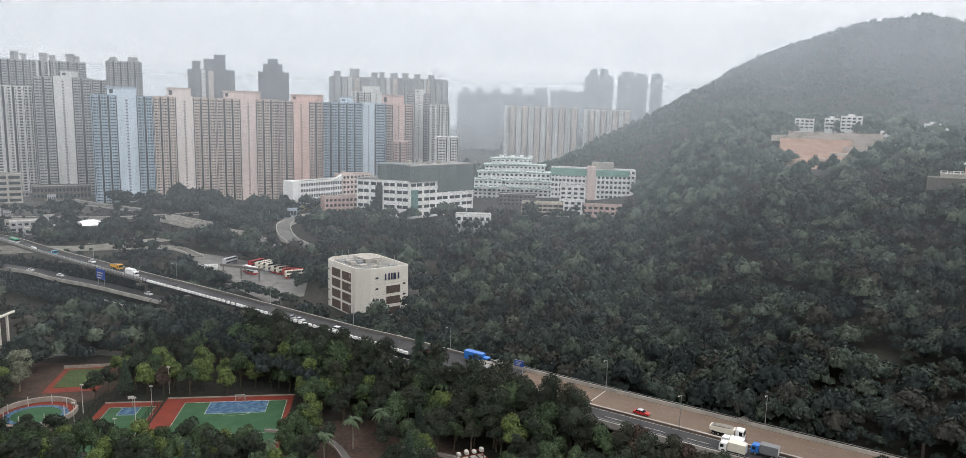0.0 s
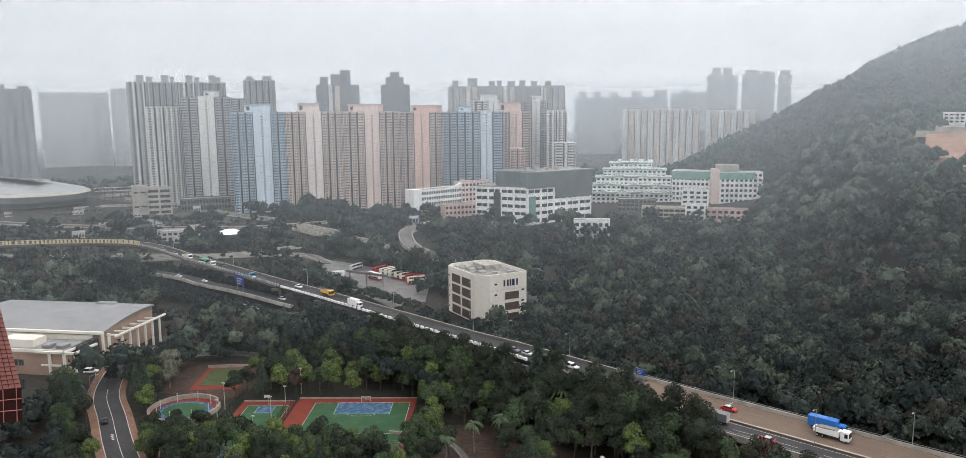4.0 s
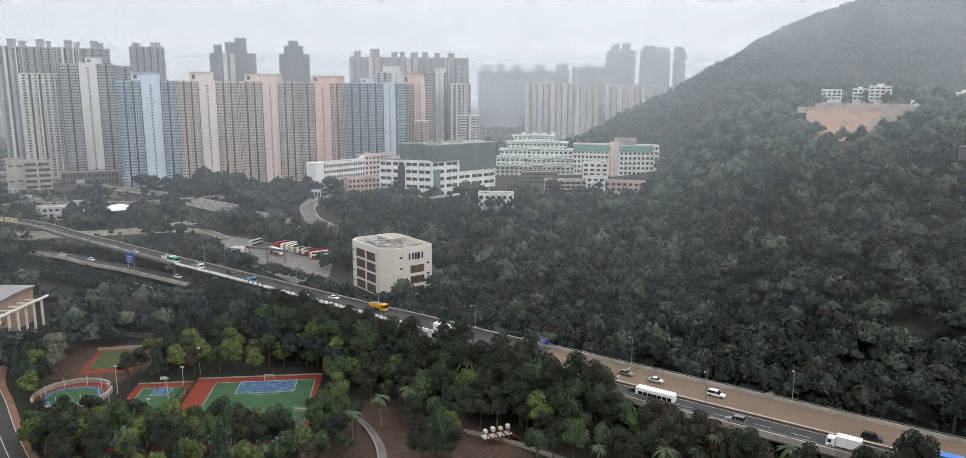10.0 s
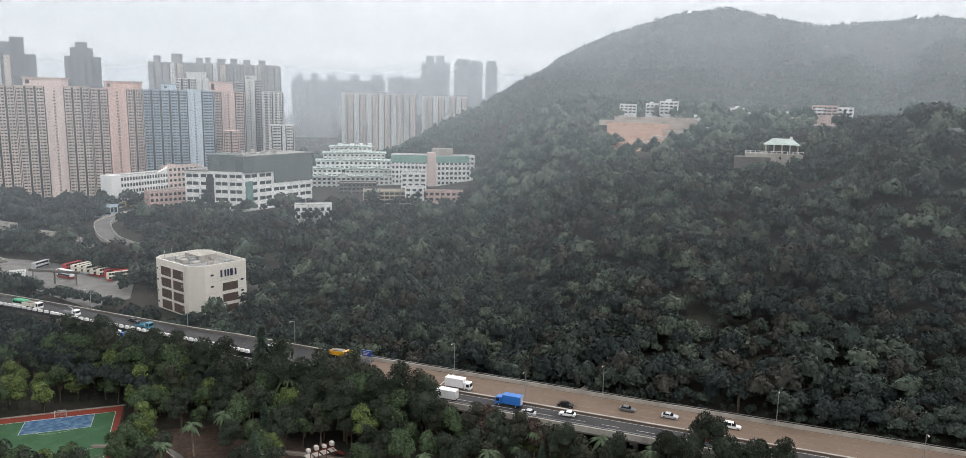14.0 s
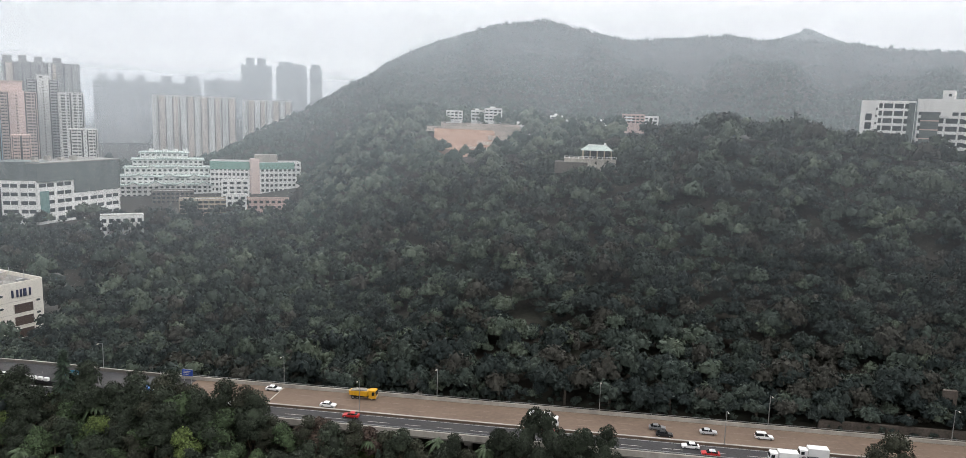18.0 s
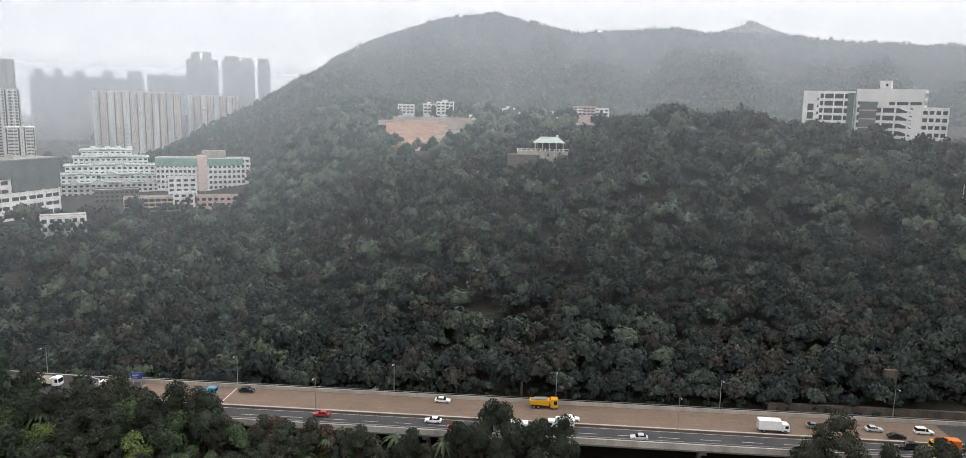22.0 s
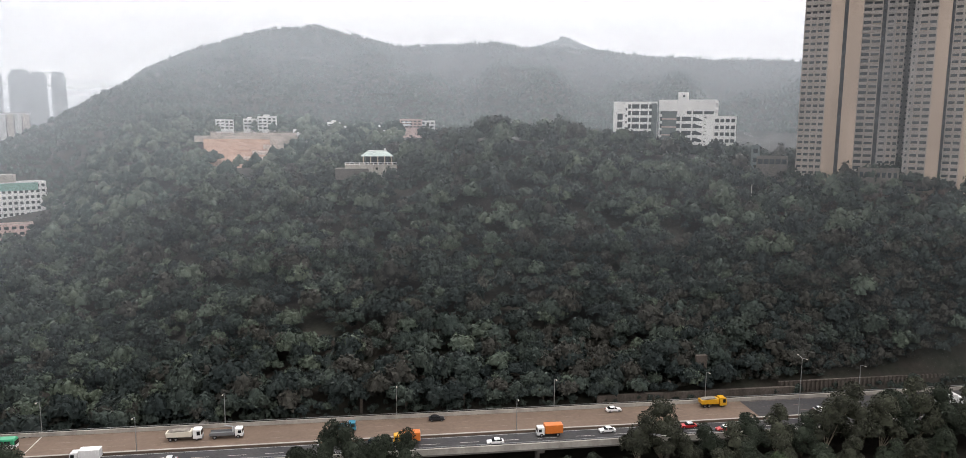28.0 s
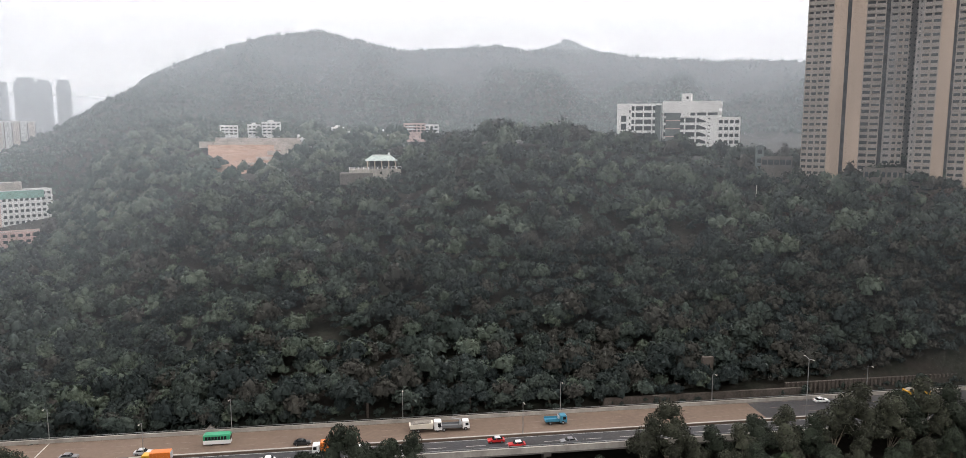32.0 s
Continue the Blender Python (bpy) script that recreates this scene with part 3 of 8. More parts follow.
plant("hillside_woods", (62, 84, 300, 372), 4.0, 1.7, 2, (60, 0.2, 5), "red_scrub", "reddish-brown scrub below the hill towers", 69)


# ---- expressway ----
def curve(points, step=5.0):
    """A smooth line through points of (x, y, z), with the way across it to its left-hand side (away from the eye for lines drawn from right to left)."""
    p = [Vector(q) for q in points]
    p = [p[0] * 2 - p[1]] + p + [p[-1] * 2 - p[-2]]
    out = []
    for a, b, c, d in zip(p, p[1:], p[2:], p[3:]):
        n = max(2, int((c - b).length / step))
        for k in range(n):
            t = k / n
            out.append(0.5 * ((2 * b) + (c - a) * t + (2 * a - 5 * b + 4 * c - d) * t * t + (3 * b - a - 3 * c + d) * t ** 3))
    out.append(p[-2])
    line = []
    for k, q in enumerate(out):
        w = out[min(k + 1, len(out) - 1)] - out[max(k - 1, 0)]
        w.z = 0
        w.normalize()
        line.append((q.x, q.y, q.z, w.y, -w.x))
    return line


def along(s, n, z=ROAD_Z):
    """The place s metres along the straight of the expressway and n metres from the eye's foot across it."""
    return 115.0 + 0.83 * s + 0.558 * (n - 206.0), 170.9 - 0.558 * s + 0.83 * (n - 206.0), z


def straight(n, end):
    return [along(s, n) for s in (420, 250, 100, -50, end)]


def at_x(line, x):
    """The first point of a line drawn westwards that lies west of x."""
    return next(k for k, q in enumerate(line) if q[0] < x)


# the far carriageway narrows into a flyover to the west, the near one drops to the ground
FAR_LINE = curve(straight(203.2, -128) + [(-27.6, 265.1, 9.5), (-47.3, 278, 9.5), (-95.6, 312.7, 9.6), (-128.6, 335.1, 10), (-158.4, 354.2, 10.5), (-188.7, 374.4, 11), (-235.3, 405.3, 12), (-270.5, 429.7, 13), (-299, 440, 13.7), (-335, 436, 14), (-373, 425, 14), (-440, 396, 14)])
NEAR_LINE = curve(straight(190.0, -150) + [(-62, 272, 8.6), (-104.2, 308.6, 6.7), (-142.7, 338.9, 4.2), (-184.4, 364.3, 4.2), (-208.4, 376.3, 4.2), (-239.3, 394.8, 4.2), (-306.2, 417.7, 4.2), (-357.3, 440, 4.2), (-428.9, 446, 4.2)])
structure = lambda ob, label, cat: tagged(ob, label, cat, kind="structure")


def deck_width(x):
    """Width of the far carriageway, which narrows towards the flyover."""
    return float(np.interp(x, (-190, -150, -47, -28, -4, 8), (7.5, 8.0, 9.0, 10.5, 12.5, 13.2)))


K_ASPHALT, K_BEND, K_FLY = at_x(FAR_LINE, 24), at_x(FAR_LINE, 4), at_x(FAR_LINE, -150)
structure(part("road", Geo().strip(FAR_LINE[:K_ASPHALT + 2], -13.2, 0, -1.2, 0), "brown_concrete"), "beige-brown concrete expressway carriageway", "road")
structure(part("road", Geo().strip(FAR_LINE[K_ASPHALT + 1:], lambda x: -deck_width(x), 0, -1.2, 0), "asphalt"), "dark asphalt carriageway narrowing onto the flyover", "road")
structure(part("road", Geo().strip(NEAR_LINE, -9.2, -1.0, -1.0, 0), "asphalt"), "dark asphalt expressway carriageway", "road")


def barrier(name, line, off, tall, thick, material, label, rail=True, step=1):
    ob = thing(name, pose(0, 0, 0), label, "barrier")
    at = off if callable(off) else (lambda x: off)
    part("wall", Geo().strip(line, lambda x: at(x) - thick / 2, lambda x: at(x) + thick / 2, -0.9, tall), material, ob)
    part("coping", Geo().strip(line, lambda x: at(x) - thick / 2 - 0.06, lambda x: at(x) + thick / 2 + 0.06, tall, tall + 0.12), "pale_concrete", ob)
    if rail:
        part("rail", Geo().strip(line, lambda x: at(x) - 0.06, lambda x: at(x) + 0.06, tall + 0.5, tall + 0.62), "steel", ob)
        for x, y, z, a, b in line[::step]:
            part("rail_post", Geo().box(x + a * at(x) - 0.05, x + a * at(x) + 0.05, y + b * at(x) - 0.05, y + b * at(x) + 0.05, z + tall, z + tall + 0.56), "steel", ob)
    return ob


barrier("parapet", FAR_LINE[10:K_BEND], 0.25, 0.9, 0.4, "pale_concrete", "weathered concrete parapet with a steel rail along the expressway", True, 3)
barrier("parapet", FAR_LINE[K_BEND - 1:], 0.25, 0.9, 0.3, "concrete", "grey concrete parapet of the flyover", False)
barrier("parapet", FAR_LINE[K_FLY:], lambda x: -deck_width(x) - 0.2, 0.9, 0.3, "concrete", "grey concrete parapet of the flyover", False)
K_DROP = at_x(NEAR_LINE, -30)
barrier("parapet", NEAR_LINE[10:K_DROP], -9.5, 0.55, 0.4, "pale_concrete", "weathered concrete parapet with a pale steel fence above the viaduct", True, 1)
barrier("median_barrier", FAR_LINE[10:K_BEND], -13.7, 0.5, 0.5, "brown_concrete", "low concrete median barrier between the carriageways", False)
barrier("parapet", NEAR_LINE[K_DROP - 1:], -9.5, 0.8, 0.4, "pale_concrete", "pale concrete wall of the lower road", False)
structure(part("fascia", Geo().strip(NEAR_LINE[5:K_DROP], -9.75, -9.3, -1.3, -0.9), "concrete"), "grey concrete edge beam of the viaduct", "beam")

# lane lines, worn
for off, dash in ((-0.7, 0), (-4.8, 1), (-8.8, 1), (-12.7, 0)):
    g = Geo()
    if dash:
        for k in range(6, K_ASPHALT, 2):
            g.strip([(x, y, z + 0.006, a, b) for x, y, z, a, b in FAR_LINE[k:k + 2]], off - 0.06, off + 0.06, 0, 0.005)
    else:
        g.strip([(x, y, z + 0.006, a, b) for x, y, z, a, b in FAR_LINE[6:K_ASPHALT]], off - 0.06, off + 0.06, 0, 0.005)
    structure(part("lane_line", g, "line_worn"), "worn white lane line on concrete", "road marking")
for off, dash in ((-1.5, 0), (-5.2, 1), (-8.9, 0)):
    g = Geo()
    if dash:
        for k in range(6, K_ASPHALT, 2):
            g.strip([(x, y, z + 0.006, a, b) for x, y, z, a, b in NEAR_LINE[k:k + 2]], off - 0.08, off + 0.08, 0, 0.005)
    else:
        g.strip([(x, y, z + 0.006, a, b) for x, y, z, a, b in NEAR_LINE[6:K_DROP]], off - 0.08, off + 0.08, 0, 0.005)
    structure(part("lane_line", g, "line_white"), "white lane line on asphalt", "road marking")
# expansion joints across the concrete carriageway
for s in (-88,):
    structure(part("road_joint", Geo().strip([(*along(s, 203.2, ROAD_Z + 0.006), 0.558, 0.83), (*along(s + 0.35, 203.2, ROAD_Z + 0.006), 0.558, 0.83)], -13.0, -0.2, 0, 0.005), "line_white"), "pale expansion joint across the carriageway", "road joint")
# darker asphalt where the concrete surface ends
structure(part("road", Geo().strip([(*along(s, 203.2, ROAD_Z + 0.004), 0.558, 0.83) for s in (110, 180, 260, 400)], -13.1, -0.1, -0.3, 0.004), "asphalt"), "dark asphalt beyond the concrete surface", "road")

# white blocks along the inner side, turning into close ribs on the flyover
row = thing("barrier_blocks", pose(0, 0, 0), "row of white concrete barrier blocks along the flyover", "barrier")
M["block_white"] = mat("block_white", (0.72, 0.72, 0.7), 0.8, 0.1, 0.5, 0.5, 3, vary=0.1)
M["rib_grey"] = mat("rib_grey", (0.34, 0.34, 0.33), 0.8, 0.1, 0.5, 0.5, 3, vary=0.12)
block = Geo().soft_box(-0.78, 0.78, -0.5, 0.5, 0, 0.95, 0.14).mesh("block", M["block_white"])
rib = Geo().soft_box(-0.6, 0.6, -0.25, 0.25, 0, 1.3, 0.08).mesh("rib", M["rib_grey"])
for k in range(K_BEND + 4, at_x(FAR_LINE, -285)):
    for t in (0.0, 0.5):
        x, y, z, a, b = [p + (q - p) * t for p, q in zip(FAR_LINE[k], FAR_LINE[k + 1])]
        off = deck_width(x) + (0.1 if x > -150 else 0.45)
        ob = part("block", block, None, row) if x > -150 else part("rib", rib, None, row)
        ob.matrix_basis = pose(x - a * off, y - b * off, z + (0.01 if x > -150 else 0.2), 0, 0, math.degrees(math.atan2(-a, b)))
# concrete abutment below the lower road
ab = structure(part("bridge_abutment", Geo().side([(-9, -1), (9, -1), (9, 4.4), (7, 4.4), (-9, 3.8)], 0, 3.0).box(-9.5, 9.5, -0.4, 0.1, 4.4, 5.3), "pale_concrete"), "pale concrete abutment with a parapet below the lower road", "abutment")
ab.matrix_basis = pose(-160.5, 322.5, 0, 0, 0, -35)

# viaduct columns
column = Geo().tube((0, 0, 0), (0, 0, 7.2), 0.7, 0.7, 14).box(-1.0, 1.0, -4.2, 4.2, 6.2, 7.4).mesh("column", M["concrete"])
for k in range(12, 190, 7):
    for line, off in ((NEAR_LINE, -5), (FAR_LINE, -6)):
        if k < len(line):
            x, y, z, a, b = line[k]
            if z > 6 and not (line is FAR_LINE and -320 < x < -170):
                ob = structure(part("viaduct_column", column, None), "round grey concrete viaduct column with a crosshead", "column")
                ob.matrix_basis = pose(x + a * off, y + b * off, z - 8.6, 0, 0, math.degrees(math.atan2(-a, b)))

# yellow noise barrier on the curved flyover
nb = thing("noise_barrier", pose(0, 0, 0), "cream-yellow noise barrier of upright panels on the flyover", "barrier")
M["cream_panel"] = mat("cream_panel", (0.55, 0.47, 0.3), 0.6, 0.06, 0.5, 0.4, 4)
k0 = max(k for k, q in enumerate(FAR_LINE) if q[0] > -288)
part("rail", Geo().strip(FAR_LINE[k0:], -8.8, -8.6, 3.3, 3.6), "cream_panel", nb)
part("rail", Geo().strip(FAR_LINE[k0:], -8.8, -8.6, 0.9, 1.2), "cream_panel", nb)
panel = Geo().box(-0.7, 0.7, -0.08, 0.08, 0, 2.6).mesh("panel", M["cream_panel"])
for (x, y, z, a, b), (X, Y, Z, A, B) in zip(FAR_LINE[k0:], FAR_LINE[k0 + 1:]):
    for t in (0.0, 0.5):
        px, py = x + (X - x) * t, y + (Y - y) * t
        ob = part("panel", panel, None, nb)
        ob.matrix_basis = pose(px - a * 8.7, py - b * 8.7, z + 0.9, 0, 0, math.degrees(math.atan2(-a, b)))


# street lamps
def street_lamp(x, y, z, turn, tall=10.0, arms=1):
    ob = thing("street_lamp", pose(x, y, z, 0, 0, turn), "tall grey steel street lamp with a curved arm", "street lamp", "lamps along the road")
    part("pole", Geo().tube((0, 0, 0), (0, 0, tall), 0.13, 0.08), "steel", ob)
    part("base", Geo().tube((0, 0, 0), (0, 0, 0.8), 0.2, 0.18), "steel", ob)
    for k in range(arms):
        d = 1 if k == 0 else -1
        part("arm", Geo().tube((0, 0, tall - 0.05), (0, -1.3 * d, tall + 0.35), 0.06).tube((0, -1.3 * d, tall + 0.35), (0, -1.9 * d, tall + 0.38), 0.05), "steel", ob)
        part("lantern", Geo().soft_box(-0.16, 0.16, min(-1.8 * d, -2.6 * d), max(-1.8 * d, -2.6 * d), tall + 0.3, tall + 0.5, 0.06), "pale_concrete", ob)
    return ob


turn = math.degrees(math.atan2(-0.558, 0.83))
for s in (-88, -41, 6, 52, 99, 150):
    street_lamp(*along(s, 203.7), turn, 9.5)
for s in (-60, 38):
    street_lamp(*along(s, 189.5), turn, 9.5)
street_lamp(*along(121, 189.5), turn, 17.5, 2)
for k in [at_x(FAR_LINE, x) for x in (-8, -42, -85, -140, -200, -262)]:
    x, y, z, a, b = FAR_LINE[k]
    street_lamp(x + a * 0.3, y + b * 0.3, z, math.degrees(math.atan2(-a, b)), 9.0)

# wall and steps of the cutting beside the road
M["ribbed"] = mat("ribbed_concrete", (0.098, 0.083, 0.071), 0.9, 0.25, 0.6, 0.9, 3, 0.25, other=(0.05, 0.042, 0.034), streak=4)
rw = thing("retaining_wall", pose(0, 0, 0), "tall ribbed concrete retaining wall stained by water", "wall")
part("wall", Geo().prism([along(s, n)[:2] for s, n in ((66, 206.5), (130, 206.5), (130, 207.5), (66, 207.5))], 8, 12.0), "ribbed", rw)
part("wall", Geo().prism([along(s, n)[:2] for s, n in ((126, 208.5), (330, 210), (330, 211), (126, 209.6))], 7, 12.9), "ribbed", rw)
rib = Geo().box(-0.3, 0.3, -0.45, 0.35, 0, 4.9).mesh("rib", M["ribbed"])
for k in range(110):
    s = 126.5 + k * 1.5
    ob = part("rib", rib, None, rw)
    ob.matrix_basis = pose(*along(s, 208.3 + (s - 126) * 0.0073, 8.3), 0, 0, turn)
for s, tall in ((-4, 5), (9, 4), (17, 6), (26, 5), (42, 4.5), (50, 5), (66, 5.5), (79, 4.5), (90, 6)):
    but = structure(part("slope_buttress", Geo().soft_box(-0.35, 0.35, -0.3, 0.3, -2, tall * 0.6, 0.08), "ribbed"), "grey concrete buttress at the foot of the wooded slope", "buttress")
    but.matrix_basis = pose(*along(s, 209.5, 11), 0, 0, turn)
but = structure(part("slope_buttress", Geo().soft_box(-1.8, 1.8, -0.6, 0.6, -2, 6, 0.1), "ribbed"), "broad grey concrete panel on the slope", "buttress")
but.matrix_basis = pose(*along(102, 214, 15), 0, 0, turn)

# sign gantries
M["sign_blue"] = mat("sign_blue", (0.02, 0.06, 0.28), 0.5, 0.05, 0.5)
for x, y, z, w, h in ((-178.0, 345.0, 7.5, 7.5, 5.0), (14.4, 230.0, 9.5, 3.4, 1.9)):
    g = thing("road_sign", pose(x, y, z, 0, 0, turn), "large blue road sign on steel posts", "road sign")
    part("board", Geo().box(-w / 2, w / 2, -0.1, 0.1, 2.8, 2.8 + h), "sign_blue", g)
    for up in (2.7, 2.7 + h):
        part("frame_bar", Geo().box(-w / 2, w / 2, 0.11, 0.2, up, up + 0.2), "steel", g)
    for dx in (-0.35, 0.35):
        part("post", Geo().tube((w * dx, 0.2, 0), (w * dx, 0.2, 3 + h), 0.12), "steel", g)
    for k in range(3):
        part("lettering_bar", Geo().box(-w * 0.36, w * (0.1 + 0.1 * k), -0.13, -0.104, 3.2 + h * 0.25 * k, 3.2 + h * 0.25 * k + h * 0.1), "line_white", g)

# concrete drain stair on the slope above the road
st = thing("slope_stair", pose(*along(-48, 205.5, 9.6), 0, 0, turn + 62), "pale concrete stair with rails up the wooded slope", "stair")
part("flight", Geo().side([(0, -1), (9, 1.4), (9, 2.4), (0, 0)], -0.8, 0.8), "pale_concrete", st)
for y in (-0.9, 0.9):
    part("handrail", Geo().tube((0, y, 1.0), (9, y, 3.4), 0.06), "steel", st)


# ---- housing towers ----
WALLS = {"blue_grid": (0.37, 0.46, 0.53), "beige_grid": (0.60, 0.50, 0.44), "brown_grid": (0.54, 0.43, 0.39), "grey_grid": (0.40, 0.40, 0.40), "white_grid": (0.64, 0.63, 0.60),
         "pink_grid": (0.60, 0.44, 0.39), "slate_grid": (0.22, 0.23, 0.24), "pale_blue": (0.60, 0.69, 0.77), "cream": (0.76, 0.68, 0.64), "pink_cream": (0.74, 0.60, 0.55),
         "salmon": (0.74, 0.52, 0.45), "pink": (0.72, 0.54, 0.49), "off_white": (0.68, 0.68, 0.66)}
for key, colour in WALLS.items():
    M[key] = mat(key, colour, 0.85, 0.06, 1.5, 0.5, 12, streak=6)
M["grey_strip"] = mat("grey_strip", (0.285, 0.265, 0.25), 0.8, 0.08, 1.0, 0.5, 8, streak=4)
M["warm_bay"] = mat("warm_bay", (0.60, 0.53, 0.48), 0.85, 0.06, 1.5, 0.5, 12, streak=6)
# dark colour for window glass, also for the shade in recesses and interiors
M["glass_and_shade"] = mat("glass_and_shade", (0.045, 0.05, 0.055), 0.35, 0.5, 2.0)
M["roof_grey"] = mat("roof_grey", (0.26, 0.255, 0.24), 0.9, 0.15, 1.0, 0.7, 6)


def grid_facade(w, h, storey, pitch, deep, x0=0.0, solid=1.55, fin=0.6):
    """Stacks of windows in proud bays, parted by dark upright recesses."""
    g = Geo()
    n = max(1, round(w / (pitch * 2.6)))
    bay = w / n
    for k in range(n):
        a, b = x0 + bay * k + bay * 0.12, x0 + bay * (k + 1) - bay * 0.12
        front = -deep * (1.5 if k % 2 else 0.7)
        mid = a + (b - a) * (0.36 if k % 3 else 0.55)
        for q in range(int(h / storey) + 1):
            z = q * storey
            g.box(a, b, front * 0.8, 0.3, z, min(z + solid, h))
            if q % 2 == k % 2:
                g.box(mid + 0.4, b - 0.5, front * 0.8 - 0.4, front * 0.8, z + solid * 0.5, min(z + solid * 0.9, h))
        for x, wide in ((a, fin), (mid, fin * 1.3), (b - fin, fin)):
            g.box(x, x + wide, front, 0.3, 0, h)
    return g


def tower(az0, az1, r, h, depth, facade, wall, end, roofs):
    a, b = polar(az0, r), polar(az1, r)
    w = math.dist(a, b)
    tone = {"blue_grid": "pale blue and grey", "beige_grid": "beige and cream", "brown_grid": "brown and pink", "grey_grid": "grey", "white_grid": "white", "pink_grid": "pink", "slate_grid": "slate grey"}[wall]
    how = "hazy " if r > 950 else ""
    ob = thing("residential_tower", pose(a[0], a[1], 0, 0, 0, math.degrees(math.atan2(b[1] - a[1], b[0] - a[0]))),
               f"{how}{tone} high-rise housing tower with rows of windows", "tower", "housing towers")
    storey = 2.8 if r < 1050 else 4.2
    far = r > 1090
    # the near towers' dark body stands in for shade between the bays
    part("body", Geo().box(0.3, w - 0.3, 0.31, depth, 0, h - 0.3), wall if far else "glass_and_shade", ob)
    part("roof_slab", Geo().box(0, w, -0.2, depth + 0.2, h - 0.3, h + 0.5), wall, ob)
    segs = [(q[0], float(q[1:])) for q in facade.split()]
    total = sum(q[1] for q in segs)
    x = 0.0
    for i, (kind, share) in enumerate(segs):
        sw = w * share / total
        if kind == "s":
            part("end_wall", Geo().box(x, x + sw, -1.6, 0.3, 0, h + 1.2), end, ob)
            g = Geo()
            for k in range(1, int(h / storey)):
                g.box(x + sw * 0.44, x + sw * 0.56, -1.66, -1.55, k * storey, k * storey + 1.2)
            part("stair_windows", g, "glass_and_shade", ob)
        elif far:
            # too far off for windows: proud bays, and dark strips as the shade between
            n = max(2, round(sw / 9.5))
            for k in range(n):
                xx = x + sw * k / n
                part("bay", Geo().box(xx, xx + sw / n * (0.78 if k % 3 else 0.6), -2.5 - (k % 2) * 1.5, 0.3, 0, h - (k % 2) * 1.5), ("warm_bay" if k % 2 else end) if kind == "v" else wall, ob)
                if r < 1500:
                    part("slot", Geo().box(xx + sw / n * 0.84, xx + sw / n * 0.94, -0.5, 0.3, 0, h - 3), "grey_strip" if kind == "v" else "slate_grid", ob)
        elif kind == "v":
            n = max(2, round(sw / 5.2))
            for k in range(n):
                xx = x + sw * k / n
                part("pier", Geo().box(xx, xx + sw / n * (0.36 if k % 3 else 0.24), -1.3 - (k % 2) * 0.6, 0.3, 0, h), end if k % 2 else wall, ob)
            part("floor_bands", grid_facade(sw, h, storey, 3.4, 0.8, x, 1.25), wall, ob)
        else:
            part("window_bay", grid_facade(sw, h, storey, 3.1 if r < 1050 else 5.0, 0.9, x), wall, ob)
        x += sw
    if not far:
        for m in (pose(w, 0, 0, 0, 0, 90), pose(0, depth, 0, 0, 0, -90)):
            part("side_wall", grid_facade(depth, h, storey, 3.1 if r < 1050 else 5, 0.5), wall, ob).matrix_basis = m
    for f0, f1, up in roofs:
        room = part("roof_room", Geo().box(w * f0, w * f1, 2, depth * 0.7, h, h + up), end if "s" in facade else wall, ob)
        part("cap", Geo().box(w * f0 - 0.8, w * f1 + 0.8, 1.2, depth * 0.7 + 0.8, up + h, up + h + 1.0), wall, room)
        if r < 900:
            # dark panel on the solid face stands in for shade inside an opening
            part("opening", Geo().box(w * f0 + 2, w * f0 + 5, 1.9, 2.1, h + 2, h + up - 1.5), "glass_and_shade", room)
    return ob


